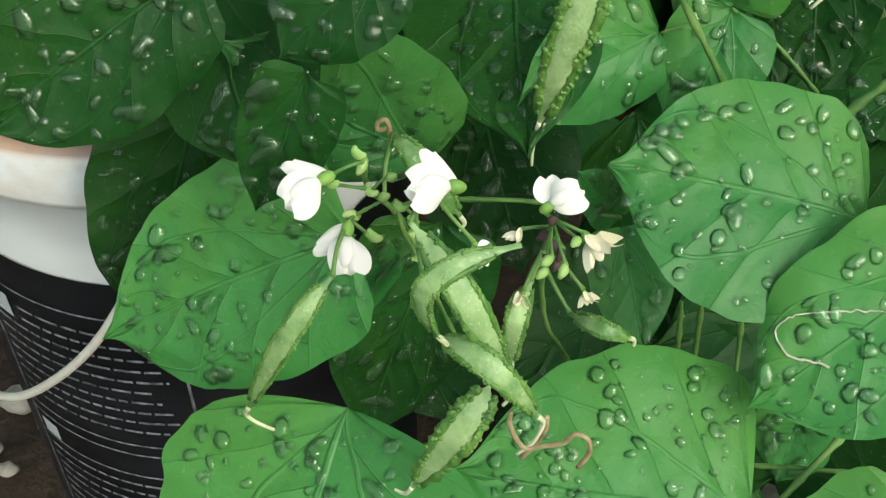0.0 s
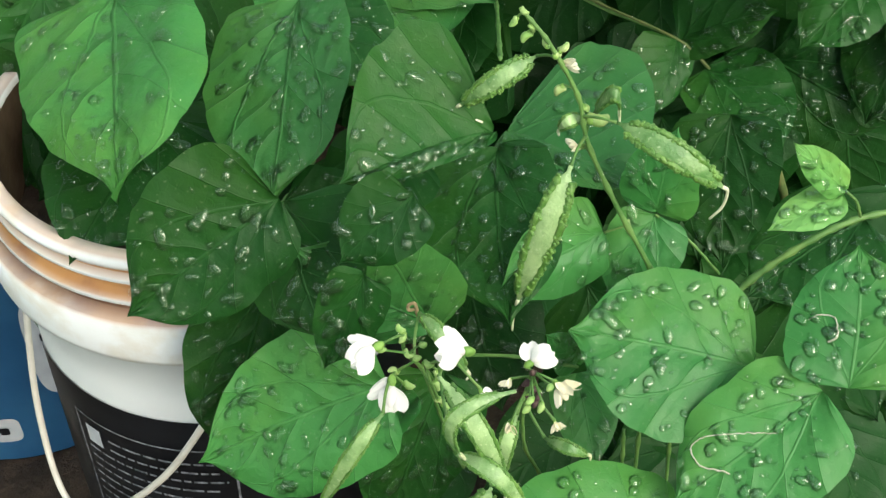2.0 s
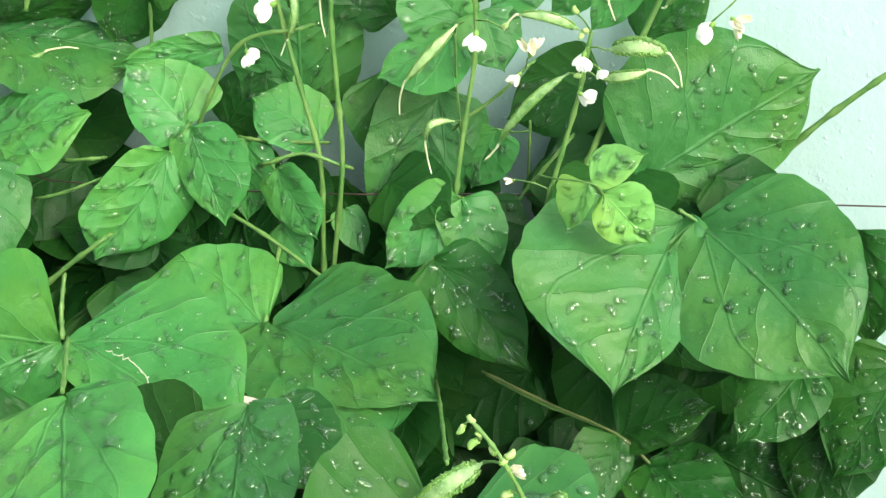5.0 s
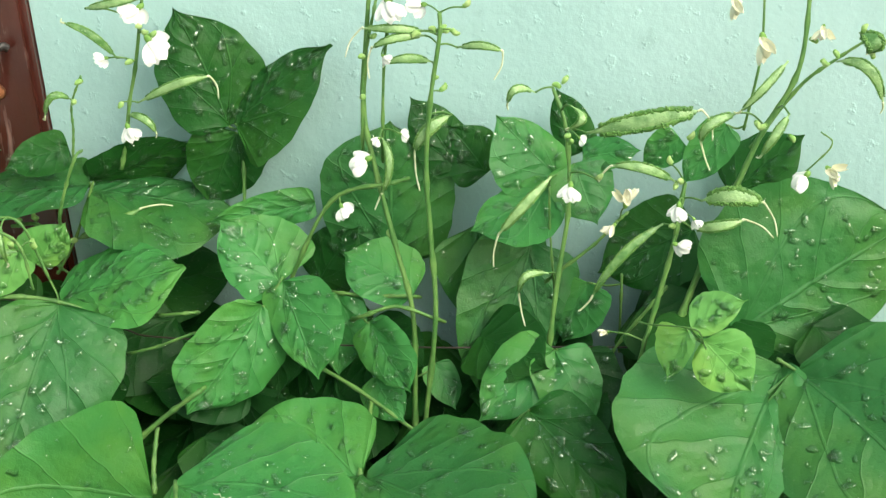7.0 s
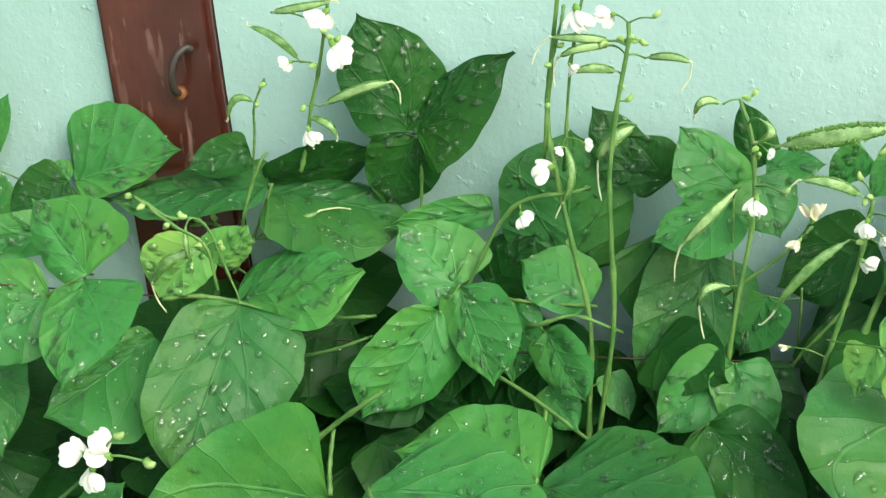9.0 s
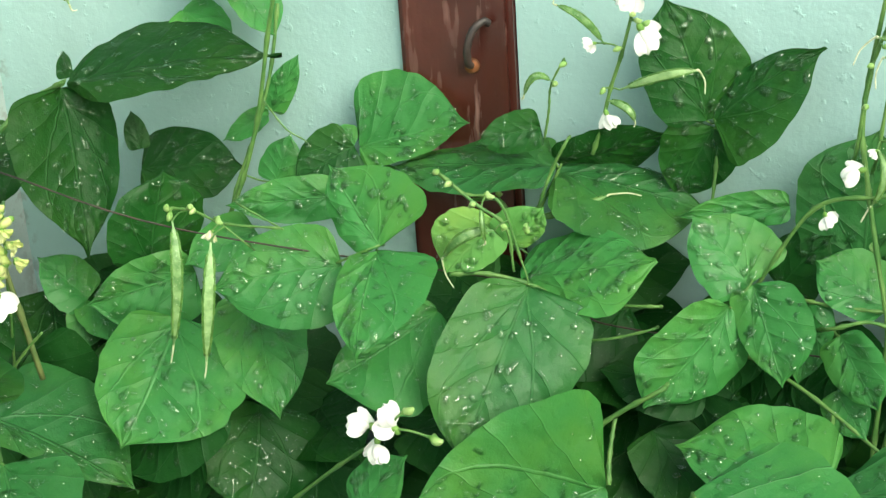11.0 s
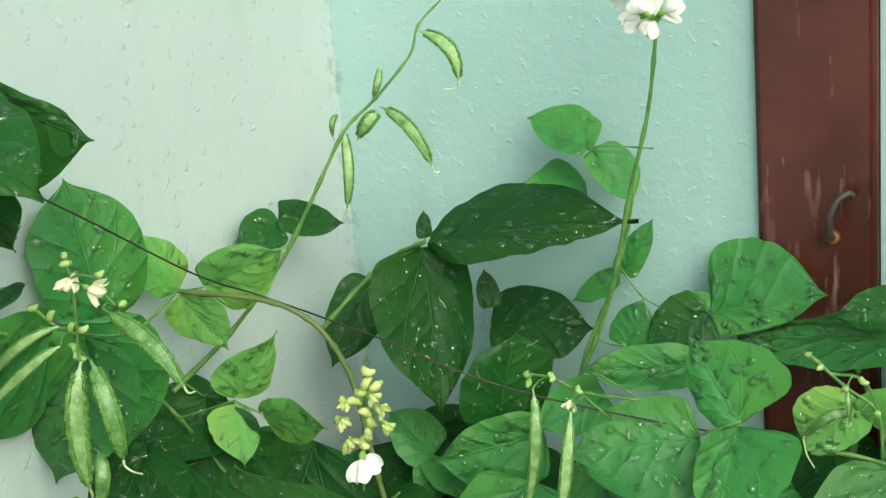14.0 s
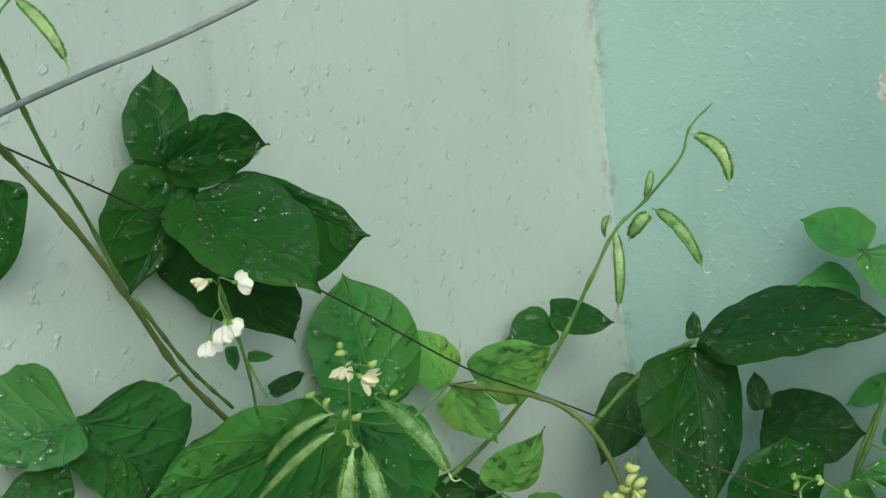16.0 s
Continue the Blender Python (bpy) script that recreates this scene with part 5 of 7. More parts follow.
stem(plant_a, [(0.023, 0.740, 0.318), (0.045, 0.755, 0.332), (0.072, 0.770, 0.345), (0.097, 0.785, 0.349), (0.129, 0.800, 0.347)], 0.0018, 0.0015)
stem(plant_a, [(0.097, 0.770, 0.363), (0.094, 0.770, 0.374), (0.088, 0.770, 0.381)], 0.0008, 0.0006)
stem(plant_a, [(-0.098, 0.760, 0.470), (-0.120, 0.860, 0.412), (-0.164, 1.060, 0.305), (-0.196, 1.200, 0.235), (-0.210, 1.260, 0.234)], 0.0012, 0.0015)
stem(plant_c, [(-0.159, 1.215, 0.234), (-0.102, 1.200, 0.213), (-0.042, 1.172, 0.202), (-0.016, 1.168, 0.177)], 0.0011, 0.0009, True)
stem(plant_b, [(-0.332, 0.800, 0.484), (-0.373, 0.906, 0.455)], 0.0013, 0.0011)
stem(plant_a, [(-0.216, 0.700, 0.409), (-0.222, 0.775, 0.377), (-0.228, 0.850, 0.369)], 0.0012, 0.0009)
stem(plant_b, [(-0.501, 1.157, 0.295), (-0.504, 1.172, 0.313), (-0.505, 1.195, 0.337)], 0.0020, 0.0016)
stem(plant_b, [(-0.326, 1.165, 0.308), (-0.328, 1.210, 0.322), (-0.334, 1.260, 0.330), (-0.341, 1.310, 0.319)], 0.0018, 0.0014)
stem(plant_c, [(-0.430, 1.300, 0.363), (-0.356, 1.265, 0.343), (-0.278, 1.230, 0.303)], 0.0017, 0.0014)
stem(plant_c, [(-0.217, 1.220, 0.311), (-0.203, 1.220, 0.331), (-0.181, 1.220, 0.347)], 0.0012, 0.0009)
stem(plant_c, [(0.062, 1.340, 0.338), (0.080, 1.340, 0.363), (0.119, 1.340, 0.404), (0.180, 1.340, 0.454)], 0.0027, 0.0022)
stem(plant_c, [(0.008, 1.220, 0.386), (0.022, 1.220, 0.376)], 0.0014, 0.0011)
stem(plant_c, [(-0.156, 1.220, 0.227), (-0.107, 1.203, 0.210), (-0.042, 1.187, 0.191), (-0.017, 1.170, 0.176)], 0.0012, 0.0010)
stem(plant_d, [(-0.302, 1.260, 0.243), (-0.300, 1.268, 0.305), (-0.294, 1.277, 0.398), (-0.304, 1.285, 0.457), (-0.316, 1.293, 0.525), (-0.322, 1.302, 0.582), (-0.306, 1.310, 0.692)], 0.0021, 0.0017)
stem(plant_d, [(-0.300, 1.260, 0.243), (-0.290, 1.264, 0.307), (-0.273, 1.269, 0.402), (-0.271, 1.273, 0.472), (-0.270, 1.277, 0.530), (-0.262, 1.281, 0.586), (-0.250, 1.286, 0.640), (-0.249, 1.290, 0.658)], 0.0021, 0.0016)
stem(plant_d, [(-0.316, 1.320, 0.524), (-0.309, 1.300, 0.552), (-0.300, 1.300, 0.620), (-0.285, 1.300, 0.684), (-0.285, 1.320, 0.699)], 0.0014, 0.0009)
stem(plant_d, [(-0.333, 1.320, 0.528), (-0.326, 1.300, 0.553), (-0.319, 1.300, 0.611), (-0.305, 1.300, 0.658), (-0.306, 1.320, 0.666)], 0.0014, 0.0012)
stem(plant_d, [(-0.352, 1.290, 0.391), (-0.337, 1.270, 0.403), (-0.306, 1.270, 0.412), (-0.275, 1.270, 0.401), (-0.270, 1.290, 0.388)], 0.0017, 0.0013)
stem(plant_d, [(-0.378, 1.320, 0.404), (-0.363, 1.300, 0.412), (-0.333, 1.300, 0.409), (-0.301, 1.300, 0.408), (-0.296, 1.320, 0.398)], 0.0015, 0.0012)
stem(plant_d, [(-0.429, 1.320, 0.388), (-0.407, 1.300, 0.421), (-0.358, 1.295, 0.499), (-0.304, 1.290, 0.515), (-0.293, 1.310, 0.512)], 0.0017, 0.0014)
stem(plant_d, [(-0.184, 1.260, 0.331), (-0.179, 1.270, 0.374), (-0.168, 1.280, 0.436), (-0.157, 1.290, 0.492), (-0.156, 1.300, 0.552), (-0.166, 1.310, 0.587)], 0.0021, 0.0014)
stem(plant_d, [(-0.177, 1.310, 0.407), (-0.174, 1.290, 0.429), (-0.174, 1.290, 0.472), (-0.172, 1.290, 0.507), (-0.175, 1.310, 0.510)], 0.0009, 0.0008)
stem(plant_d, [(-0.184, 1.310, 0.415), (-0.171, 1.290, 0.432), (-0.138, 1.290, 0.457), (-0.116, 1.290, 0.479), (-0.111, 1.310, 0.477)], 0.0014, 0.0011)
stem(plant_d, [(-0.110, 1.260, 0.341), (-0.094, 1.270, 0.393), (-0.073, 1.280, 0.459), (-0.062, 1.290, 0.509)], 0.0021, 0.0016)
stem(plant_d, [(-0.087, 1.280, 0.342), (-0.069, 1.292, 0.393), (-0.042, 1.304, 0.454), (-0.003, 1.316, 0.536), (0.029, 1.328, 0.588), (0.040, 1.340, 0.654)], 0.0026, 0.0016)
stem(plant_d, [(-0.144, 1.320, 0.325), (-0.137, 1.300, 0.343), (-0.121, 1.300, 0.366), (-0.090, 1.300, 0.403), (-0.083, 1.320, 0.405)], 0.0014, 0.0012)
stem(plant_d, [(-0.129, 1.344, 0.332), (-0.128, 1.340, 0.345), (-0.123, 1.340, 0.399), (-0.123, 1.344, 0.407)], 0.0012, 0.0010)
stem(plant_d, [(-0.011, 1.340, 0.519), (0.029, 1.340, 0.570), (0.060, 1.340, 0.593), (0.087, 1.340, 0.610)], 0.0016, 0.0009)
stem(plant_d, [(-0.016, 1.344, 0.534), (-0.012, 1.340, 0.550), (0.000, 1.340, 0.600), (0.004, 1.340, 0.655), (0.005, 1.344, 0.671)], 0.0012, 0.0009)
stem(plant_d, [(-0.006, 1.344, 0.462), (0.041, 1.344, 0.503), (0.055, 1.344, 0.520), (0.046, 1.344, 0.530)], 0.0007, 0.0006)
stem(plant_d, [(-0.457, 1.375, 0.546), (-0.456, 1.371, 0.537), (-0.455, 1.364, 0.503), (-0.458, 1.358, 0.465), (-0.461, 1.362, 0.451)], 0.0015, 0.0012)
stem(plant_d, [(-0.093, 1.160, 0.447), (-0.081, 1.140, 0.454), (-0.048, 1.110, 0.464), (-0.045, 1.160, 0.428), (-0.040, 1.100, 0.453)], 0.0006, 0.0005)
stem(plant_d, [(-0.437, 1.300, 0.392), (-0.426, 1.280, 0.406), (-0.408, 1.280, 0.432), (-0.411, 1.300, 0.428)], 0.0010, 0.0008)
stem(plant_d, [(-0.542, 1.210, 0.307), (-0.524, 1.190, 0.326), (-0.494, 1.190, 0.350), (-0.464, 1.190, 0.371), (-0.463, 1.210, 0.367)], 0.0022, 0.0017)
stem(plant_d, [(-0.550, 1.260, 0.374), (-0.534, 1.240, 0.385), (-0.510, 1.240, 0.391), (-0.483, 1.240, 0.401), (-0.483, 1.260, 0.394)], 0.0012, 0.0010)
stem(plant_d, [(-0.525, 1.280, 0.402), (-0.511, 1.260, 0.411), (-0.483, 1.260, 0.413), (-0.485, 1.280, 0.404)], 0.0015, 0.0012)
stem(plant_d, [(-0.561, 1.345, 0.515), (-0.551, 1.345, 0.546), (-0.543, 1.345, 0.577), (-0.531, 1.345, 0.613), (-0.514, 1.345, 0.677)], 0.0018, 0.0013)
stem(plant_d, [(-0.605, 1.345, 0.527), (-0.600, 1.345, 0.553), (-0.597, 1.345, 0.577), (-0.584, 1.345, 0.602)], 0.0010, 0.0008)
stem(plant_d, [(-0.641, 1.345, 0.415), (-0.635, 1.345, 0.423), (-0.616, 1.345, 0.451), (-0.596, 1.345, 0.492), (-0.590, 1.345, 0.504)], 0.0013, 0.0010)
stem(plant_d, [(-0.677, 1.345, 0.463), (-0.649, 1.345, 0.463), (-0.638, 1.345, 0.435), (-0.636, 1.345, 0.418)], 0.0016, 0.0013)
stem(plant_d, [(-0.662, 1.345, 0.440), (-0.655, 1.345, 0.435), (-0.621, 1.345, 0.409), (-0.614, 1.345, 0.404)], 0.0011, 0.0009)
stem(plant_d, [(-0.655, 1.220, 0.445), (-0.624, 1.233, 0.442), (-0.589, 1.247, 0.428), (-0.556, 1.260, 0.403)], 0.0020, 0.0016)
stem(plant_d, [(-0.663, 1.230, 0.532), (-0.640, 1.230, 0.516), (-0.610, 1.230, 0.511), (-0.593, 1.230, 0.459)], 0.0012, 0.0010)
stem(plant_f, [(-1.166, 1.050, 0.598), (-1.087, 1.058, 0.596), (-1.053, 1.067, 0.584), (-1.032, 1.075, 0.562), (-1.016, 1.083, 0.520), (-1.011, 1.092, 0.454), (-1.001, 1.100, 0.363)], 0.0020, 0.0024, True)
stem(plant_e, [(-1.109, 1.180, 0.519), (-1.082, 1.213, 0.554), (-1.065, 1.247, 0.572), (-1.020, 1.230, 0.596)], 0.0024, 0.0021)
stem(plant_e, [(-0.902, 1.280, 0.430), (-0.895, 1.298, 0.475), (-0.877, 1.315, 0.527), (-0.864, 1.333, 0.582), (-0.858, 1.350, 0.641)], 0.0018, 0.0015)
stem(plant_e, [(-0.882, 1.150, 0.516), (-0.856, 1.150, 0.515), (-0.828, 1.150, 0.506), (-0.776, 1.150, 0.506)], 0.0012, 0.0009)
stem(plant_e, [(-0.843, 1.160, 0.507), (-0.828, 1.140, 0.512), (-0.803, 1.140, 0.493), (-0.808, 1.160, 0.479)], 0.0007, 0.0006)
stem(plant_e, [(-0.843, 1.200, 0.505), (-0.826, 1.180, 0.510), (-0.790, 1.180, 0.492), (-0.793, 1.200, 0.479)], 0.0007, 0.0006)
stem(plant_e, [(-0.639, 1.170, 0.558), (-0.609, 1.170, 0.533), (-0.584, 1.170, 0.515), (-0.579, 1.170, 0.476)], 0.0014, 0.0011)
stem(plant_e, [(-0.790, 1.130, 0.247), (-0.731, 1.113, 0.302), (-0.687, 1.097, 0.341), (-0.660, 1.080, 0.369)], 0.0017, 0.0013)
stem(plant_e, [(-0.583, 1.250, 0.498), (-0.573, 1.230, 0.516), (-0.562, 1.230, 0.544), (-0.550, 1.230, 0.567), (-0.552, 1.250, 0.566)], 0.0014, 0.0011)
stem(plant_e, [(-1.025, 1.120, 0.522), (-1.013, 1.100, 0.518), (-1.033, 1.120, 0.465), (-1.058, 1.140, 0.363), (-1.076, 1.160, 0.322)], 0.0015, 0.0012)
stem(plant_e, [(-0.715, 1.210, 0.482), (-0.708, 1.190, 0.477), (-0.728, 1.235, 0.405), (-0.739, 1.230, 0.361), (-0.751, 1.250, 0.336)], 0.0012, 0.0010)
stem(plant_e, [(-0.755, 1.200, 0.453), (-0.739, 1.180, 0.466), (-0.704, 1.180, 0.483), (-0.705, 1.200, 0.476)], 0.0010, 0.0008)
stem(plant_e, [(-1.128, 1.180, 0.281), (-1.111, 1.160, 0.282), (-1.105, 1.160, 0.243), (-1.104, 1.160, 0.179), (-1.119, 1.180, 0.145)], 0.0017, 0.0014)
stem(plant_f, [(-1.010, 1.060, 0.382), (-0.983, 1.060, 0.413), (-0.964, 1.060, 0.432)], 0.0012, 0.0010)
stem(plant_f, [(-1.186, 1.047, 0.500), (-1.175, 1.125, 0.528), (-1.126, 1.150, 0.593), (-1.090, 1.175, 0.666), (-1.074, 1.200, 0.708), (-1.054, 1.225, 0.732), (-1.029, 1.250, 0.767), (-1.033, 1.275, 0.788), (-1.021, 1.300, 0.807)], 0.0021, 0.0008)
stem(plant_e, [(-0.913, 1.280, 0.423), (-0.883, 1.284, 0.483), (-0.859, 1.288, 0.551), (-0.840, 1.292, 0.636), (-0.820, 1.296, 0.714), (-0.810, 1.300, 0.788)], 0.0021, 0.0016)
stem(plant_e, [(-0.827, 1.320, 0.672), (-0.826, 1.300, 0.678), (-0.853, 1.300, 0.678), (-0.877, 1.300, 0.676), (-0.894, 1.320, 0.669)], 0.0008, 0.0006)
stem(plant_e, [(-0.867, 1.320, 0.556), (-0.853, 1.300, 0.558), (-0.838, 1.300, 0.538), (-0.822, 1.300, 0.529), (-0.827, 1.320, 0.518)], 0.0008, 0.0006)
stem(plant_f, [(-1.041, 0.520, 0.956), (-1.103, 0.576, 0.926), (-1.122, 0.632, 0.863), (-1.142, 0.688, 0.789), (-1.167, 0.744, 0.712), (-1.185, 0.800, 0.650)], 0.0020, 0.0022, True)
stem(plant_f, [(-1.013, 0.520, 1.012), (-1.071, 0.565, 0.984), (-1.104, 0.610, 0.915), (-1.133, 0.655, 0.860), (-1.159, 0.700, 0.789)], 0.0015, 0.0012)
stem(plant_f, [(-1.150, 0.700, 0.785), (-1.166, 0.750, 0.717), (-1.178, 0.800, 0.663)], 0.0015, 0.0012)
stem(plant_f, [(-1.162, 0.740, 0.714), (-1.176, 0.740, 0.706)], 0.0011, 0.0009)
stem(plant_f, [(-1.082, 0.720, 0.795), (-1.094, 0.740, 0.754), (-1.109, 0.760, 0.711), (-1.129, 0.780, 0.671)], 0.0012, 0.0010)
stem(plant_f, [(-1.109, 0.760, 0.722), (-1.094, 0.760, 0.696)], 0.0010, 0.0008)
stem(plant_f, [(-1.166, 0.800, 0.657), (-1.144, 0.800, 0.660), (-1.120, 0.800, 0.661)], 0.0009, 0.0007)
stem(plant_f, [(-1.126, 1.000, 0.620), (-1.120, 0.947, 0.611), (-1.100, 0.893, 0.626), (-1.090, 0.840, 0.649)], 0.0011, 0.0009)
stem(plant_f, [(-1.126, 1.000, 0.620), (-1.096, 1.000, 0.627)], 0.0007, 0.0006)
stem(plant_f, [(-1.103, 1.030, 0.511), (-1.139, 1.030, 0.496), (-1.172, 1.030, 0.483)], 0.0010, 0.0008)
stem(plant_f, [(-1.103, 1.030, 0.510), (-1.077, 1.030, 0.502)], 0.0007, 0.0006)
stem(plant_f, [(-1.186, 1.010, 0.526), (-1.167, 1.050, 0.455), (-1.129, 1.050, 0.409)], 0.0018, 0.0014)
stem(plant_f, [(-1.092, 0.840, 0.709), (-1.088, 0.840, 0.690), (-1.090, 0.840, 0.652), (-1.095, 0.840, 0.626)], 0.0011, 0.0009)
stem(plant_f, [(-1.086, 0.860, 0.683), (-1.066, 0.860, 0.664), (-1.067, 0.860, 0.643)], 0.0009, 0.0007)
stem(plant_f, [(-1.133, 0.840, 0.667), (-1.109, 0.840, 0.652), (-1.090, 0.840, 0.649)], 0.0011, 0.0009)
stem(plant_f, [(-1.044, 1.070, 0.342), (-1.011, 1.035, 0.329), (-0.983, 1.000, 0.331)], 0.0015, 0.0012)
stem(plant_f, [(-1.186, 0.943, 0.324), (-1.186, 0.990, 0.321), (-1.162, 1.000, 0.337)], 0.0013, 0.0010)
pod(plant_a, (-0.118, 0.535, 0.429), (-0.133, 0.520, 0.412), (-0.157, 0.525, 0.365), 0.0088, (0.34, -0.59, 0.73), beak=(-0.148, 0.525, 0.358))
pod(plant_a, (-0.089, 0.535, 0.456), (-0.069, 0.520, 0.437), (-0.061, 0.525, 0.392), 0.0115, (0.25, -0.63, 0.73))
pod(plant_a, (-0.051, 0.520, 0.466), (-0.076, 0.505, 0.461), (-0.075, 0.510, 0.431), 0.0085, (0.24, -0.64, 0.73))
pod(plant_a, (-0.083, 0.525, 0.416), (-0.062, 0.510, 0.422), (-0.049, 0.515, 0.391), 0.0101, (0.24, -0.61, 0.75), beak=(-0.059, 0.515, 0.373))
pod(plant_a, (-0.071, 0.535, 0.383), (-0.080, 0.520, 0.373), (-0.104, 0.525, 0.330), 0.0137, (0.25, -0.58, 0.77))
pod(plant_a, (-0.067, 0.585, 0.380), (-0.070, 0.570, 0.375), (-0.075, 0.575, 0.344), 0.0093, (0.22, -0.63, 0.74))
pod(plant_a, (-0.054, 0.585, 0.365), (-0.040, 0.570, 0.376), (-0.030, 0.575, 0.366), 0.0073, (0.18, -0.64, 0.74))
pod(plant_a, (-0.114, 0.600, 0.432), (-0.099, 0.585, 0.430), (-0.090, 0.590, 0.402), 0.0092, (0.28, -0.68, 0.68))
pod(plant_a, (-0.070, 0.720, 0.501), (-0.088, 0.705, 0.496), (-0.112, 0.710, 0.474), 0.0126, (0.18, -0.79, 0.59), beak=(-0.099, 0.710, 0.465))
pod(plant_a, (-0.028, 0.700, 0.476), (0.002, 0.685, 0.470), (0.028, 0.690, 0.443), 0.0152, (0.08, -0.77, 0.63), beak=(0.019, 0.690, 0.424))
pod(plant_a, (-0.049, 0.680, 0.463), (-0.063, 0.665, 0.428), (-0.082, 0.670, 0.373), 0.0170, (0.15, -0.73, 0.66), beak=(-0.085, 0.670, 0.355))
pod(plant_a, (-0.044, 0.720, 0.463), (-0.030, 0.705, 0.490), (-0.028, 0.710, 0.473), 0.0094, (0.12, -0.78, 0.61))
pod(plant_a, (-0.048, 0.720, 0.463), (-0.053, 0.705, 0.472), (-0.060, 0.710, 0.461), 0.0082, (0.14, -0.78, 0.61))
pod(plant_d, (-0.265, 1.300, 0.641), (-0.287, 1.285, 0.648), (-0.314, 1.290, 0.648), 0.0076, (0.23, -0.94, 0.25), beak=(-0.330, 1.290, 0.625))
pod(plant_d, (-0.264, 1.300, 0.637), (-0.286, 1.285, 0.640), (-0.308, 1.290, 0.631), 0.0076, (0.22, -0.94, 0.27), beak=(-0.312, 1.290, 0.606))
pod(plant_d, (-0.261, 1.300, 0.615), (-0.278, 1.285, 0.623), (-0.298, 1.290, 0.618), 0.0081, (0.22, -0.94, 0.27))
pod(plant_d, (-0.239, 1.300, 0.626), (-0.216, 1.285, 0.631), (-0.201, 1.290, 0.624), 0.0071, (0.18, -0.95, 0.27), beak=(-0.210, 1.290, 0.601))
pod(plant_d, (-0.249, 1.300, 0.570), (-0.268, 1.285, 0.561), (-0.281, 1.290, 0.541), 0.0116, (0.20, -0.93, 0.31), beak=(-0.280, 1.290, 0.508))
pod(plant_d, (-0.310, 1.300, 0.553), (-0.302, 1.285, 0.533), (-0.314, 1.290, 0.504), 0.0069, (0.24, -0.91, 0.33), beak=(-0.320, 1.290, 0.492))
pod(plant_d, (-0.168, 1.280, 0.521), (-0.191, 1.265, 0.501), (-0.214, 1.270, 0.475), 0.0096, (0.15, -0.92, 0.36), beak=(-0.220, 1.270, 0.447))
pod(plant_d, (-0.179, 1.300, 0.586), (-0.192, 1.285, 0.594), (-0.201, 1.290, 0.579), 0.0073, (0.15, -0.94, 0.30))
pod(plant_d, (-0.148, 1.280, 0.580), (-0.138, 1.265, 0.574), (-0.152, 1.270, 0.564), 0.0077, (0.13, -0.94, 0.31))
pod(plant_d, (-0.137, 1.280, 0.557), (-0.086, 1.265, 0.571), (-0.045, 1.270, 0.576), 0.0171, (0.08, -0.95, 0.31), beak=(-0.038, 1.270, 0.551))
pod(plant_d, (-0.069, 1.280, 0.514), (-0.093, 1.265, 0.532), (-0.119, 1.270, 0.532), 0.0094, (0.09, -0.93, 0.35), beak=(-0.129, 1.270, 0.519))
pod(plant_d, (-0.049, 1.280, 0.497), (-0.022, 1.265, 0.506), (0.001, 1.270, 0.497), 0.0158, (0.03, -0.93, 0.36), beak=(0.010, 1.270, 0.469))
pod(plant_d, (-0.058, 1.280, 0.474), (-0.035, 1.265, 0.481), (-0.015, 1.270, 0.484), 0.0103, (0.04, -0.93, 0.37), beak=(0.007, 1.270, 0.468))
pod(plant_d, (-0.080, 1.280, 0.478), (-0.114, 1.265, 0.456), (-0.142, 1.270, 0.416), 0.0086, (0.09, -0.92, 0.39), beak=(-0.152, 1.270, 0.406))
pod(plant_d, (-0.176, 1.280, 0.436), (-0.193, 1.265, 0.440), (-0.201, 1.270, 0.420), 0.0068, (0.15, -0.90, 0.41), beak=(-0.198, 1.270, 0.393))
pod(plant_d, (0.021, 1.280, 0.610), (0.002, 1.265, 0.593), (-0.017, 1.270, 0.573), 0.0072, (0.01, -0.95, 0.30))
pod(plant_d, (-0.017, 1.280, 0.570), (-0.040, 1.265, 0.565), (-0.047, 1.270, 0.549), 0.0092, (0.04, -0.94, 0.33), beak=(-0.041, 1.270, 0.526))
pod(plant_d, (0.021, 1.280, 0.567), (0.010, 1.265, 0.555), (-0.002, 1.270, 0.536), 0.0082, (0.01, -0.95, 0.33))
pod(plant_d, (0.057, 1.280, 0.608), (0.081, 1.265, 0.605), (0.091, 1.270, 0.574), 0.0098, (-0.04, -0.95, 0.30))
pod(plant_d, (0.074, 1.280, 0.630), (0.085, 1.265, 0.626), (0.079, 1.270, 0.616), 0.0150, (-0.04, -0.96, 0.28))
pod(plant_d, (-0.535, 1.345, 0.576), (-0.491, 1.330, 0.596), (-0.463, 1.335, 0.600), 0.0092, (0.34, -0.90, 0.27), beak=(-0.458, 1.335, 0.580))
pod(plant_d, (-0.548, 1.345, 0.617), (-0.562, 1.330, 0.643), (-0.588, 1.335, 0.653), 0.0075, (0.39, -0.89, 0.24))
pod(plant_d, (-0.595, 1.345, 0.580), (-0.607, 1.330, 0.589), (-0.620, 1.335, 0.567), 0.0066, (0.41, -0.87, 0.27))
pod(plant_d, (-0.618, 1.345, 0.448), (-0.576, 1.330, 0.468), (-0.543, 1.335, 0.482), 0.0085, (0.38, -0.86, 0.34), beak=(-0.515, 1.335, 0.483))
pod(plant_d, (-0.547, 1.345, 0.566), (-0.525, 1.330, 0.565), (-0.519, 1.335, 0.550), 0.0076, (0.36, -0.89, 0.29))
pod(plant_d, (-0.569, 1.345, 0.662), (-0.537, 1.330, 0.669), (-0.507, 1.335, 0.673), 0.0080, (0.37, -0.90, 0.22))
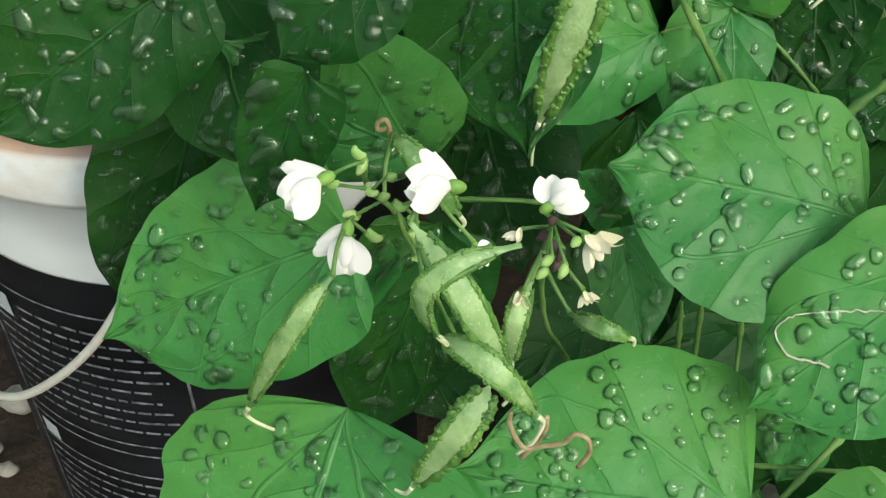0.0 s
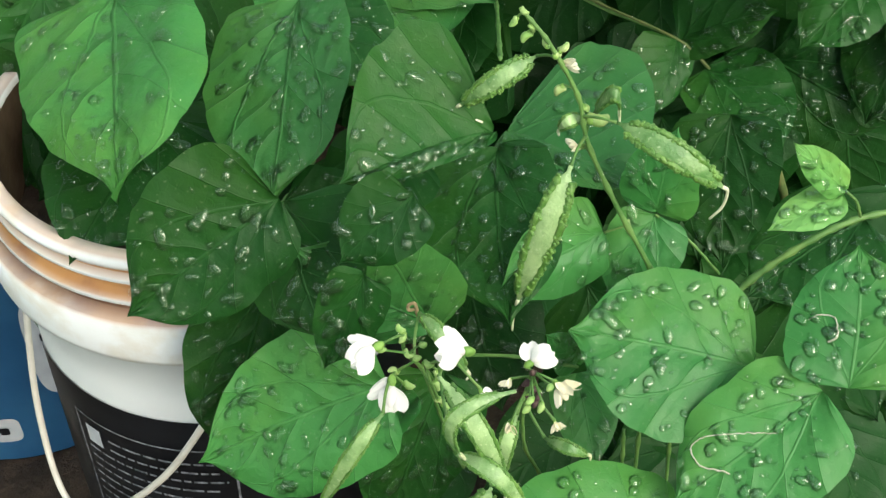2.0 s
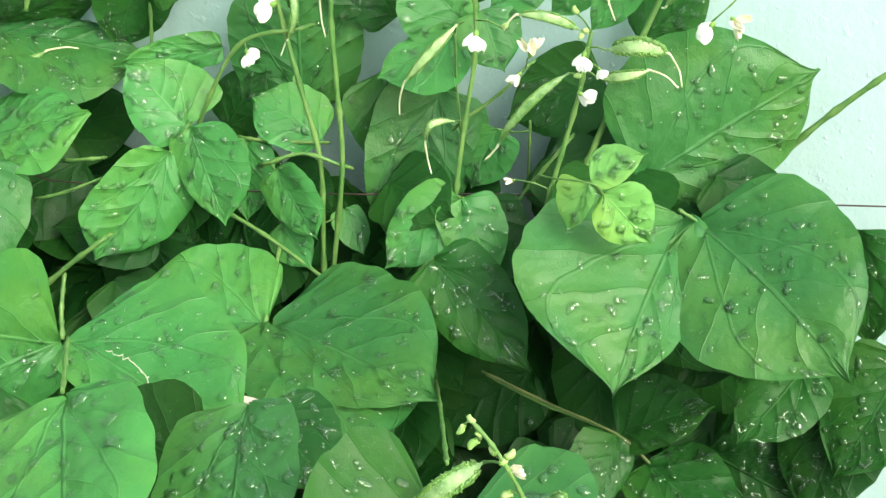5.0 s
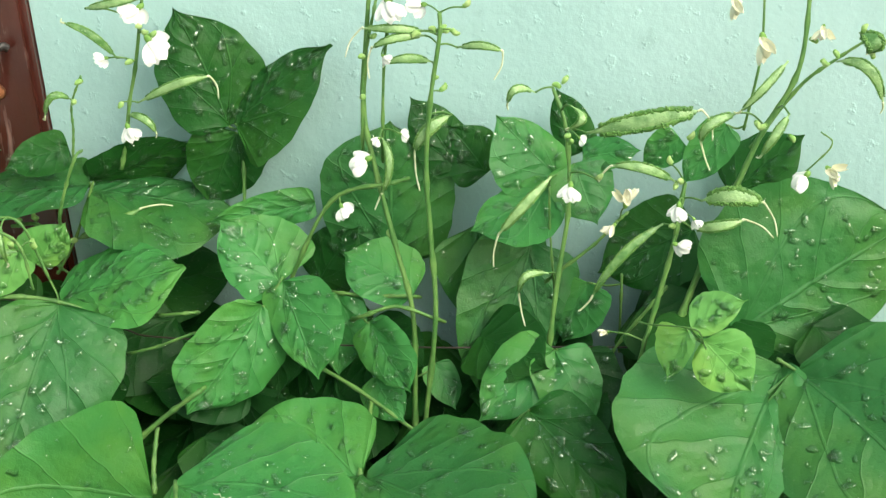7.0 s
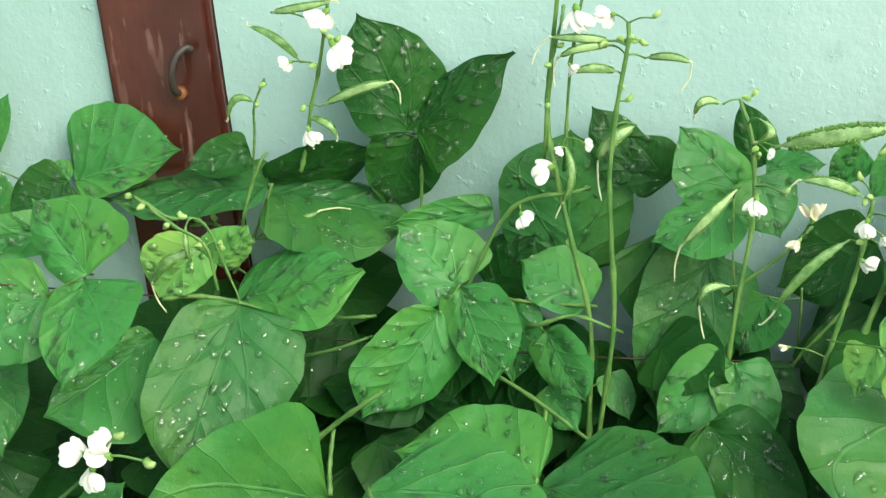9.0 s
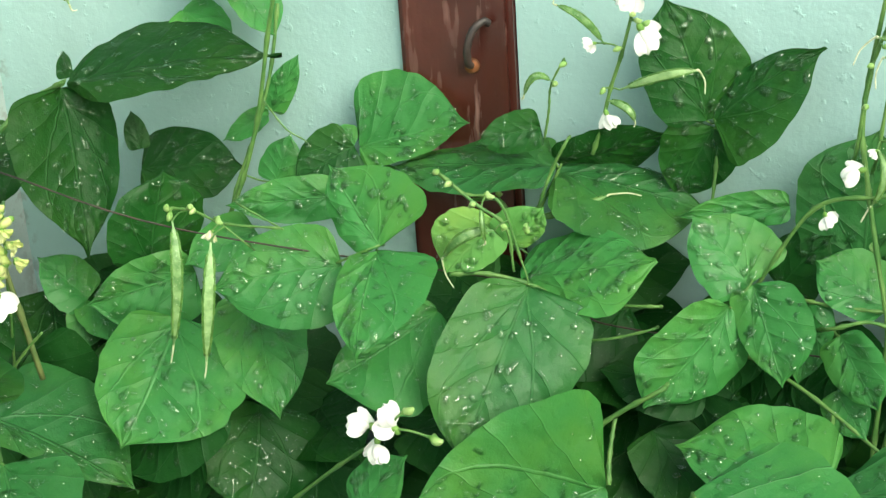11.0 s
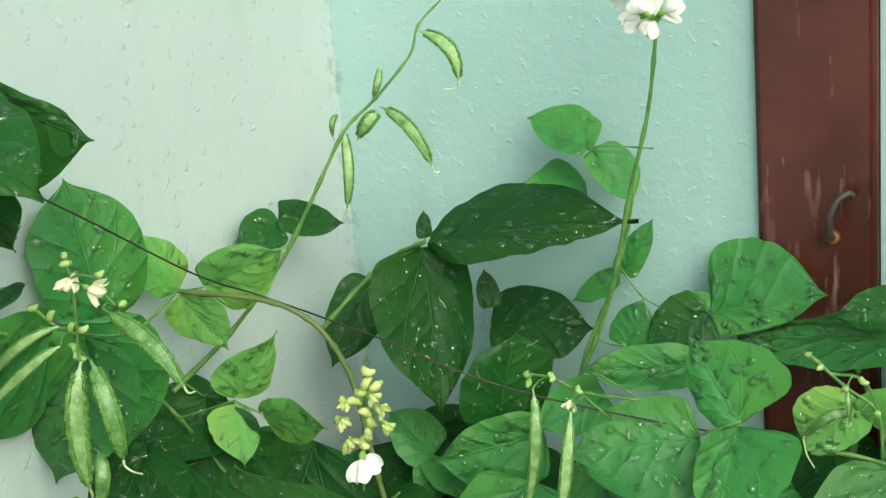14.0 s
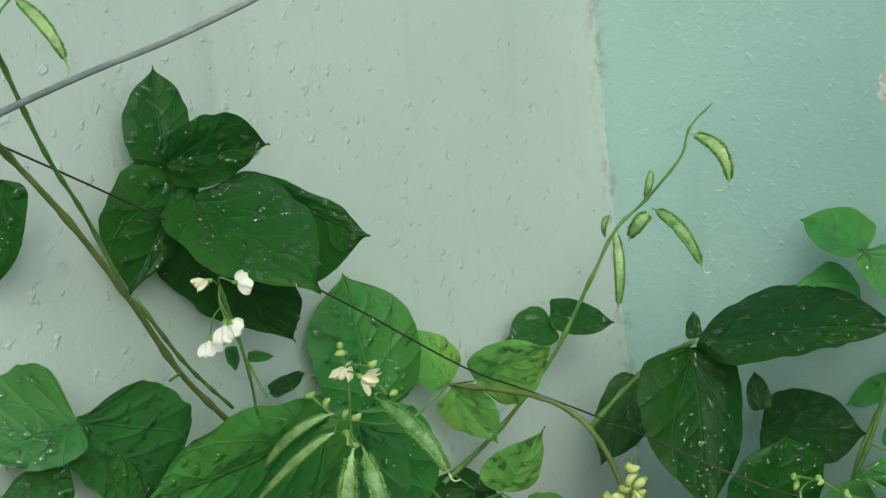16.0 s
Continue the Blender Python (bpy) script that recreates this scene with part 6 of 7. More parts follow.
pod(plant_d, (-0.612, 1.220, 0.489), (-0.635, 1.205, 0.487), (-0.657, 1.210, 0.462), 0.0104, (0.43, -0.83, 0.35), beak=(-0.648, 1.210, 0.437))
pod(plant_d, (-0.622, 1.220, 0.512), (-0.617, 1.205, 0.501), (-0.617, 1.210, 0.481), 0.0040, (0.42, -0.84, 0.34))
pod(plant_e, (-0.860, 1.120, 0.518), (-0.854, 1.105, 0.469), (-0.871, 1.110, 0.399), 0.0109, (0.45, -0.79, 0.42), beak=(-0.874, 1.110, 0.389))
pod(plant_e, (-0.826, 1.120, 0.502), (-0.827, 1.105, 0.451), (-0.840, 1.110, 0.388), 0.0119, (0.43, -0.79, 0.43), beak=(-0.843, 1.110, 0.378))
pod(plant_f, (-1.082, 0.830, 0.632), (-1.082, 0.815, 0.584), (-1.083, 0.820, 0.525), 0.0174, (0.64, -0.66, 0.40), beak=(-1.100, 0.820, 0.503))
pod(plant_f, (-1.072, 0.830, 0.634), (-1.047, 0.815, 0.604), (-1.046, 0.820, 0.557), 0.0145, (0.63, -0.67, 0.39), beak=(-1.030, 0.820, 0.553))
pod(plant_f, (-1.052, 0.830, 0.677), (-0.998, 0.815, 0.662), (-0.977, 0.820, 0.627), 0.0131, (0.62, -0.70, 0.36))
pod(plant_f, (-1.098, 0.830, 0.658), (-1.133, 0.815, 0.640), (-1.185, 0.820, 0.593), 0.0090, (0.67, -0.66, 0.35))
pod(plant_f, (-1.100, 0.830, 0.642), (-1.131, 0.815, 0.620), (-1.204, 0.820, 0.560), 0.0090, (0.66, -0.66, 0.36))
pod(plant_f, (-1.080, 0.830, 0.560), (-1.065, 0.815, 0.546), (-1.080, 0.820, 0.512), 0.0117, (0.63, -0.65, 0.42))
pod(plant_f, (-1.037, 1.280, 0.782), (-0.996, 1.265, 0.770), (-0.993, 1.270, 0.735), 0.0134, (0.50, -0.84, 0.21), beak=(-1.008, 1.270, 0.731))
pod(plant_f, (-1.085, 1.280, 0.708), (-1.044, 1.265, 0.692), (-1.027, 1.270, 0.652), 0.0127, (0.52, -0.82, 0.26))
pod(plant_f, (-1.130, 1.280, 0.686), (-1.118, 1.265, 0.649), (-1.129, 1.270, 0.603), 0.0115, (0.55, -0.79, 0.27), beak=(-1.136, 1.270, 0.593))
pod(plant_f, (-1.081, 1.280, 0.747), (-1.076, 1.265, 0.735), (-1.086, 1.270, 0.718), 0.0078, (0.53, -0.81, 0.22))
pod(plant_f, (-1.134, 1.280, 0.698), (-1.131, 1.265, 0.694), (-1.135, 1.270, 0.677), 0.0055, (0.55, -0.80, 0.25))
pod(plant_f, (-1.087, 1.280, 0.703), (-1.092, 1.265, 0.696), (-1.108, 1.270, 0.678), 0.0141, (0.54, -0.81, 0.25))
pod(plant_f, (-1.069, 0.580, 1.019), (-1.023, 0.565, 1.003), (-1.014, 0.570, 0.978), 0.0085, (0.79, -0.60, 0.09))
flower(plant_a, (-0.126, 0.550, 0.453), 0.0195, (0.38, -0.61, 0.70), (-0.35, -0.75, -0.56))
flower(plant_a, (-0.118, 0.550, 0.427), 0.0184, (0.44, -0.66, 0.63), (0.25, -0.66, -0.70))
flower(plant_a, (-0.084, 0.550, 0.458), 0.0205, (0.60, -0.59, 0.64), (-0.67, -0.65, -0.36))
flower(plant_a, (-0.074, 0.550, 0.429), 0.0094, (0.72, -0.48, 0.71), (-0.36, -0.75, -0.56))
flower(plant_a, (-0.052, 0.575, 0.431), 0.0159, (0.18, -0.58, 0.81), (0.60, -0.47, -0.65))
flower(plant_a, (-0.042, 0.575, 0.410), 0.0142, (0.31, -0.46, 0.87), (-0.49, -0.72, -0.49), True)
flower(plant_a, (-0.068, 0.575, 0.413), 0.0078, (0.45, -0.49, 0.79), (0.12, -0.71, -0.70), True)
flower(plant_a, (-0.046, 0.575, 0.385), 0.0071, (0.43, -0.49, 0.79), (-0.61, -0.68, -0.41), True)
flower(plant_a, (-0.069, 0.575, 0.381), 0.0080, (-0.24, -0.58, 0.96), (-0.25, -0.75, -0.61), True)
bud(plant_a, (-0.112, 0.560, 0.459), 0.0057, (-0.96, -0.43, 0.52))
bud(plant_a, (-0.111, 0.560, 0.454), 0.0058, (-0.13, -0.91, -0.22))
bud(plant_a, (-0.110, 0.560, 0.443), 0.0058, (0.74, -0.53, -0.18))
bud(plant_a, (-0.102, 0.560, 0.450), 0.0058, (-0.16, -0.91, -0.21))
bud(plant_a, (-0.101, 0.560, 0.437), 0.0058, (0.88, -0.37, -0.08))
bud(plant_a, (-0.097, 0.560, 0.431), 0.0059, (-0.80, -0.13, 0.74))
bud(plant_a, (-0.106, 0.560, 0.441), 0.0058, (0.36, -0.77, -0.27))
bud(plant_a, (-0.118, 0.560, 0.432), 0.0059, (-0.93, -0.32, 0.61))
bud(plant_a, (-0.123, 0.560, 0.445), 0.0059, (0.91, -0.31, -0.04))
bud(plant_a, (-0.098, 0.560, 0.424), 0.0059, (0.74, -0.53, -0.18))
bud(plant_a, (-0.095, 0.560, 0.410), 0.0060, (0.75, 0.22, 0.51))
bud(plant_a, (-0.091, 0.560, 0.403), 0.0060, (0.59, 0.29, 0.63))
bud(plant_a, (-0.097, 0.560, 0.414), 0.0060, (0.14, 0.31, 0.82))
bud(plant_a, (-0.112, 0.560, 0.422), 0.0060, (0.95, -0.20, 0.05))
bud(plant_a, (-0.054, 0.560, 0.418), 0.0059, (-0.91, -0.29, 0.64))
bud(plant_a, (-0.049, 0.560, 0.414), 0.0059, (-0.63, -0.87, -0.00))
bud(plant_a, (-0.056, 0.560, 0.412), 0.0059, (-0.36, 0.17, 0.87))
bud(plant_a, (-0.044, 0.560, 0.428), 0.0058, (-0.96, -0.56, 0.41))
bud(plant_a, (-0.055, 0.575, 0.421), 0.0055, (-0.77, -0.10, 0.76), WITHERED)
bud(plant_a, (-0.058, 0.575, 0.414), 0.0056, (-0.62, 0.02, 0.82), WITHERED)
bud(plant_a, (-0.055, 0.575, 0.410), 0.0056, (-0.80, -0.79, 0.13), WITHERED)
bud(plant_a, (-0.053, 0.575, 0.406), 0.0056, (-0.80, -0.79, 0.13), WITHERED)
bud(plant_a, (-0.058, 0.575, 0.403), 0.0056, (0.83, -0.43, -0.12), WITHERED)
bud(plant_a, (-0.055, 0.575, 0.401), 0.0056, (-0.34, -0.92, -0.15), WITHERED)
bud(plant_a, (-0.078, 0.710, 0.528), 0.0062, (0.90, -0.35, -0.05))
bud(plant_a, (-0.073, 0.710, 0.534), 0.0056, (0.63, -0.59, -0.24))
bud(plant_a, (-0.069, 0.710, 0.525), 0.0062, (0.98, -0.14, 0.17))
bud(plant_a, (-0.073, 0.710, 0.520), 0.0073, (-0.43, -0.84, -0.20))
bud(plant_a, (-0.063, 0.710, 0.516), 0.0073, (0.48, 0.23, 0.78))
bud(plant_a, (-0.058, 0.710, 0.509), 0.0079, (0.65, -0.57, -0.23))
bud(plant_a, (-0.054, 0.710, 0.513), 0.0068, (0.96, -0.23, 0.07))
bud(plant_a, (-0.058, 0.710, 0.488), 0.0080, (0.83, -0.44, -0.13))
bud(plant_a, (-0.039, 0.710, 0.469), 0.0122, (-0.87, -0.68, 0.13))
bud(plant_a, (-0.045, 0.710, 0.477), 0.0069, (-0.19, -0.84, -0.28))
bud(plant_a, (-0.026, 0.710, 0.401), 0.0049, (0.20, 0.24, 0.87))
bud(plant_a, (-0.048, 0.710, 0.452), 0.0059, (0.51, -0.65, -0.28))
flower(plant_a, (-0.052, 0.710, 0.504), 0.0118, (-0.07, -0.89, 0.55), (0.17, -0.61, -0.77), True)
flower(plant_a, (-0.052, 0.710, 0.452), 0.0106, (0.62, -0.72, 0.53), (0.60, -0.41, -0.68), True)
flower(plant_d, (-0.521, 1.333, 0.660), 0.0233, (0.28, -0.93, 0.20), (0.48, -0.24, -0.85))
flower(plant_d, (-0.509, 1.333, 0.628), 0.0290, (0.62, -0.76, 0.45), (-0.36, -0.42, -0.83))
flower(plant_d, (-0.557, 1.333, 0.620), 0.0136, (0.49, -0.90, 0.16), (-0.71, -0.40, -0.58))
flower(plant_d, (-0.542, 1.333, 0.553), 0.0195, (0.21, -0.82, 0.54), (0.35, -0.29, -0.89))
flower(plant_d, (-0.288, 1.288, 0.664), 0.0255, (0.24, -0.83, 0.52), (0.72, -0.13, -0.69))
flower(plant_d, (-0.266, 1.288, 0.665), 0.0182, (-0.20, -0.97, 0.41), (-0.34, -0.42, -0.84))
flower(plant_d, (-0.296, 1.288, 0.623), 0.0112, (-0.07, -0.97, 0.35), (-0.73, -0.39, -0.56))
flower(plant_d, (-0.326, 1.288, 0.535), 0.0216, (-0.09, -1.01, 0.28), (0.17, -0.34, -0.92))
flower(plant_d, (-0.347, 1.288, 0.492), 0.0164, (0.08, -0.83, 0.63), (0.57, -0.20, -0.79))
flower(plant_d, (-0.288, 1.288, 0.557), 0.0100, (0.10, -0.91, 0.40), (0.61, -0.18, -0.77))
flower(plant_d, (-0.311, 1.288, 0.553), 0.0094, (0.38, -0.84, 0.43), (0.02, -0.38, -0.93))
flower(plant_d, (-0.152, 1.268, 0.512), 0.0190, (0.25, -0.80, 0.59), (0.08, -0.37, -0.93))
flower(plant_d, (-0.067, 1.268, 0.493), 0.0176, (0.00, -0.87, 0.54), (-0.01, -0.38, -0.92))
flower(plant_d, (-0.053, 1.268, 0.483), 0.0111, (-0.14, -0.85, 0.66), (-0.45, -0.42, -0.79))
flower(plant_d, (-0.066, 1.268, 0.463), 0.0158, (0.11, -0.95, 0.29), (0.02, -0.38, -0.93))
flower(plant_d, (-0.107, 1.268, 0.506), 0.0196, (0.17, -0.95, 0.26), (-0.16, -0.41, -0.90), True)
flower(plant_d, (-0.122, 1.268, 0.479), 0.0145, (0.23, -0.93, 0.29), (0.18, -0.34, -0.92), True)
flower(plant_d, (0.004, 1.268, 0.625), 0.0253, (-0.02, -0.90, 0.44), (0.20, -0.34, -0.92), True)
flower(plant_d, (0.046, 1.268, 0.634), 0.0158, (0.19, -0.85, 0.43), (-0.27, -0.42, -0.87), True)
flower(plant_d, (0.030, 1.268, 0.517), 0.0194, (-0.43, -0.95, 0.55), (-0.74, -0.39, -0.55))
flower(plant_d, (0.054, 1.268, 0.521), 0.0194, (-0.27, -0.95, 0.45), (0.70, -0.14, -0.70), True)
flower(plant_d, (-0.016, 1.268, 0.658), 0.0201, (-0.15, -0.98, 0.31), (0.14, -0.35, -0.93), True)
flower(plant_d, (-0.132, 1.268, 0.387), 0.0108, (-0.02, -0.87, 0.57), (-0.33, -0.42, -0.84), True)
flower(plant_d, (-0.140, 1.268, 0.555), 0.0084, (0.00, -0.88, 0.53), (-0.35, -0.42, -0.84))
bud(plant_d, (-0.245, 1.290, 0.643), 0.0081, (0.97, -0.07, 0.33))
bud(plant_d, (-0.238, 1.290, 0.641), 0.0081, (-0.90, -0.59, 0.07))
bud(plant_d, (-0.248, 1.290, 0.646), 0.0081, (-0.11, -0.62, -0.43))
bud(plant_d, (-0.255, 1.290, 0.645), 0.0082, (-0.35, -0.08, 1.02))
bud(plant_d, (-0.226, 1.290, 0.664), 0.0081, (0.18, 0.03, 1.01))
bud(plant_d, (-0.258, 1.290, 0.605), 0.0082, (0.31, -0.53, -0.43))
bud(plant_d, (-0.251, 1.290, 0.596), 0.0082, (0.08, 0.02, 1.03))
bud(plant_d, (-0.319, 1.290, 0.591), 0.0083, (0.39, 0.05, 0.95))
bud(plant_d, (-0.157, 1.270, 0.601), 0.0080, (-0.89, -0.34, 0.68))
bud(plant_d, (-0.150, 1.270, 0.605), 0.0080, (-0.33, -0.65, -0.37))
bud(plant_d, (-0.054, 1.270, 0.555), 0.0080, (0.79, 0.03, 0.67))
bud(plant_d, (-0.072, 1.270, 0.535), 0.0081, (-0.41, -0.10, 1.00))
bud(plant_d, (-0.064, 1.270, 0.518), 0.0081, (-0.48, -0.12, 0.99))
bud(plant_d, (0.023, 1.270, 0.551), 0.0080, (0.48, -0.48, -0.39))
bud(plant_d, (0.040, 1.270, 0.629), 0.0079, (-0.90, -0.35, 0.67))
bud(plant_d, (-0.515, 1.335, 0.641), 0.0088, (0.59, -0.43, -0.34))
bud(plant_d, (-0.508, 1.335, 0.639), 0.0088, (0.49, 0.06, 0.90))
bud(plant_d, (-0.519, 1.335, 0.647), 0.0088, (-0.49, -0.13, 0.98))
bud(plant_d, (-0.533, 1.335, 0.616), 0.0089, (-0.59, -0.65, -0.24))
bud(plant_d, (-0.547, 1.335, 0.578), 0.0090, (0.72, -0.37, -0.26))
bud(plant_d, (-0.582, 1.335, 0.600), 0.0091, (-0.93, -0.38, 0.61))
bud(plant_d, (-0.590, 1.335, 0.582), 0.0091, (0.17, 0.03, 1.01))
bud(plant_d, (-0.149, 1.270, 0.554), 0.0081, (0.72, 0.04, 0.74))
bud(plant_d, (-0.151, 1.270, 0.559), 0.0081, (-0.97, -0.53, 0.26))
bud(plant_d, (-0.128, 1.270, 0.523), 0.0081, (0.37, 0.05, 0.95))
bud(plant_d, (0.057, 1.270, 0.617), 0.0079, (0.33, -0.53, -0.42))
bud(plant_d, (0.048, 1.270, 0.610), 0.0079, (0.50, -0.47, -0.38))
bud(plant_d, (0.077, 1.270, 0.636), 0.0079, (0.41, 0.05, 0.94))
bud(plant_d, (0.083, 1.270, 0.616), 0.0079, (-0.16, -0.03, 1.04))
bud(plant_d, (-0.003, 1.270, 0.563), 0.0080, (0.33, -0.53, -0.42))
bud(plant_d, (0.001, 1.270, 0.561), 0.0080, (-0.63, -0.65, -0.21))
bud(plant_d, (-0.068, 1.270, 0.514), 0.0081, (0.32, -0.53, -0.43))
bud(plant_d, (-0.072, 1.270, 0.480), 0.0082, (-0.54, -0.14, 0.96))
bud(plant_d, (-0.305, 1.290, 0.641), 0.0082, (0.68, 0.05, 0.77))
bud(plant_d, (-0.316, 1.290, 0.625), 0.0083, (-0.24, -0.05, 1.04))
bud(plant_d, (-0.270, 1.290, 0.642), 0.0082, (0.25, -0.55, -0.44))
bud(plant_d, (-0.310, 1.290, 0.470), 0.0085, (-0.11, -0.02, 1.04))
bud(plant_d, (-0.665, 1.335, 0.473), 0.0095, (-0.54, -0.15, 0.96))
bud(plant_d, (-0.648, 1.335, 0.475), 0.0094, (-0.84, -0.30, 0.75))
bud(plant_d, (-0.633, 1.335, 0.439), 0.0095, (-0.85, -0.31, 0.74))
bud(plant_d, (-0.614, 1.335, 0.452), 0.0094, (-0.82, -0.28, 0.78))
bud(plant_f, (-0.957, 1.020, 0.561), 0.0131, (0.85, -0.12, -0.09), PALE_BUD)
bud(plant_f, (-0.960, 1.020, 0.551), 0.0132, (0.44, 0.18, 0.88), PALE_BUD)
bud(plant_f, (-0.965, 1.020, 0.542), 0.0132, (0.92, 0.09, 0.27), PALE_BUD)
bud(plant_f, (-0.953, 1.020, 0.540), 0.0132, (0.90, -0.05, -0.00), PALE_BUD)
bud(plant_f, (-0.983, 1.020, 0.530), 0.0134, (0.73, -0.24, -0.24), PALE_BUD)
bud(plant_f, (-0.948, 1.020, 0.530), 0.0132, (0.93, 0.05, 0.19), PALE_BUD)
bud(plant_f, (-0.962, 1.020, 0.525), 0.0133, (-0.88, -0.52, 0.64), PALE_BUD)
bud(plant_f, (-0.988, 1.020, 0.513), 0.0135, (0.91, -0.03, 0.03), PALE_BUD)
bud(plant_f, (-0.943, 1.020, 0.515), 0.0132, (0.87, -0.10, -0.07), PALE_BUD)
bud(plant_f, (-0.963, 1.020, 0.506), 0.0133, (0.07, 0.08, 1.01), PALE_BUD)
bud(plant_f, (-0.985, 1.020, 0.490), 0.0135, (0.06, -0.63, -0.43), PALE_BUD)
bud(plant_f, (-0.969, 1.020, 0.495), 0.0134, (0.55, -0.37, -0.35), PALE_BUD)
bud(plant_f, (-0.950, 1.020, 0.550), 0.0131, (-0.40, -0.77, -0.30), PALE_BUD)
bud(plant_f, (-0.973, 1.020, 0.534), 0.0133, (-0.91, -0.72, 0.26), PALE_BUD)
bud(plant_f, (-0.959, 1.020, 0.517), 0.0133, (-0.31, -0.09, 1.02), PALE_BUD)
flower(plant_f, (-0.965, 1.010, 0.480), 0.0281, (0.39, -0.80, 0.41), (0.12, -0.39, -0.91))
flower(plant_f, (-0.978, 1.015, 0.531), 0.0138, (0.63, -0.71, 0.39), (-0.55, -0.55, -0.63), True, True)
flower(plant_f, (-0.943, 1.015, 0.530), 0.0136, (0.08, -0.83, 0.64), (0.57, -0.14, -0.81), True, True)
flower(plant_f, (-0.983, 1.015, 0.514), 0.0139, (0.91, -0.48, 0.60), (0.41, -0.25, -0.88), True, True)
flower(plant_f, (-0.941, 1.015, 0.517), 0.0137, (0.61, -0.76, 0.30), (0.68, -0.06, -0.73), True, True)
flower(plant_f, (-0.976, 1.015, 0.497), 0.0139, (0.24, -0.86, 0.43), (0.49, -0.20, -0.85), True, True)
flower(plant_f, (-0.951, 1.015, 0.541), 0.0136, (0.55, -0.72, 0.43), (0.37, -0.27, -0.89), True, True)
flower(plant_e, (-0.684, 1.080, 0.370), 0.0268, (0.44, -0.74, 0.53), (0.72, -0.02, -0.69))
flower(plant_e, (-0.660, 1.080, 0.376), 0.0283, (0.65, -0.63, 0.56), (-0.28, -0.52, -0.81))
flower(plant_e, (-0.673, 1.080, 0.348), 0.0244, (0.19, -0.86, 0.50), (0.54, -0.17, -0.83))
bud(plant_e, (-0.621, 1.080, 0.363), 0.0135, (-0.88, -0.74, 0.19))
bud(plant_e, (-0.643, 1.080, 0.387), 0.0117, (0.46, -0.43, -0.39))
bud(plant_e, (-0.876, 1.140, 0.520), 0.0095, (0.36, 0.16, 0.92))
bud(plant_e, (-0.874, 1.140, 0.513), 0.0095, (0.33, -0.51, -0.42))
bud(plant_e, (-0.853, 1.140, 0.523), 0.0094, (0.86, -0.11, -0.09))
bud(plant_e, (-0.851, 1.140, 0.520), 0.0094, (0.40, -0.47, -0.40))
bud(plant_e, (-0.828, 1.140, 0.512), 0.0094, (0.49, -0.41, -0.38))
bud(plant_e, (-0.629, 1.140, 0.570), 0.0088, (0.92, 0.10, 0.29))
bud(plant_e, (-0.619, 1.140, 0.561), 0.0088, (-0.57, -0.79, -0.19))
bud(plant_e, (-0.586, 1.140, 0.553), 0.0087, (0.67, -0.29, -0.29))
bud(plant_e, (-0.600, 1.140, 0.545), 0.0088, (0.85, 0.16, 0.48))
bud(plant_e, (-0.575, 1.140, 0.528), 0.0088, (-0.21, -0.04, 1.03))
bud(plant_e, (-0.557, 1.140, 0.528), 0.0087, (-0.20, -0.03, 1.03))
flower(plant_e, (-0.832, 1.130, 0.503), 0.0125, (0.35, -0.81, 0.48), (0.16, -0.38, -0.91), True)
flower(plant_e, (-0.830, 1.280, 0.856), 0.0240, (0.00, -1.21, 0.14), (0.45, 0.02, -0.89))
flower(plant_e, (-0.800, 1.280, 0.857), 0.0229, (0.09, -1.14, 0.14), (-0.43, -0.57, -0.70))
flower(plant_e, (-0.832, 1.280, 0.838), 0.0232, (0.70, -0.71, 0.08), (0.65, 0.23, -0.72))
flower(plant_e, (-0.834, 1.280, 0.820), 0.0232, (0.25, -0.99, 0.23), (0.08, -0.28, -0.96))
flower(plant_e, (-0.822, 1.280, 0.798), 0.0260, (0.50, -0.77, 0.32), (-0.13, -0.42, -0.90))
flower(plant_e, (-0.809, 1.280, 0.809), 0.0259, (0.14, -1.07, 0.26), (-0.12, -0.41, -0.90))
flower(plant_e, (-0.789, 1.280, 0.807), 0.0248, (0.41, -0.82, 0.38), (-0.43, -0.57, -0.70))
flower(plant_e, (-0.796, 1.280, 0.838), 0.0211, (0.04, -1.16, 0.20), (-0.09, -0.39, -0.91))
flower(plant_e, (-0.806, 1.280, 0.793), 0.0231, (0.45, -0.78, 0.40), (-0.10, -0.40, -0.91))
flower(plant_e, (-0.812, 1.258, 0.833), 0.0215, (0.30, -0.95, 0.20), (0.10, -0.30, -0.94))
flower(plant_e, (-0.803, 1.255, 0.813), 0.0225, (0.22, -0.98, 0.22), (-0.20, -0.35, -0.90))
flower(plant_e, (-0.818, 1.258, 0.852), 0.0190, (0.25, -0.98, 0.10), (0.15, -0.30, -0.92))
bud(plant_e, (-0.804, 1.260, 0.855), 0.0143, (-0.64, -0.56, 0.90), PALE_BUD)
bud(plant_e, (-0.797, 1.260, 0.839), 0.0143, (0.32, -0.33, -0.46), PALE_BUD)
bud(plant_e, (-0.807, 1.260, 0.842), 0.0143, (-0.54, -0.87, -0.16), PALE_BUD)
bud(plant_e, (-0.801, 1.260, 0.865), 0.0143, (-0.76, -0.73, 0.71), PALE_BUD)
bud(plant_e, (-0.789, 1.260, 0.855), 0.0143, (-0.61, -0.54, 0.92), PALE_BUD)
bud(plant_e, (-0.802, 1.260, 0.827), 0.0144, (-0.81, -0.87, 0.42), PALE_BUD)
bud(plant_e, (-0.793, 1.260, 0.827), 0.0143, (-0.18, -0.68, -0.40), PALE_BUD)
bud(plant_e, (-0.813, 1.260, 0.865), 0.0143, (-0.74, -0.70, 0.76), PALE_BUD)
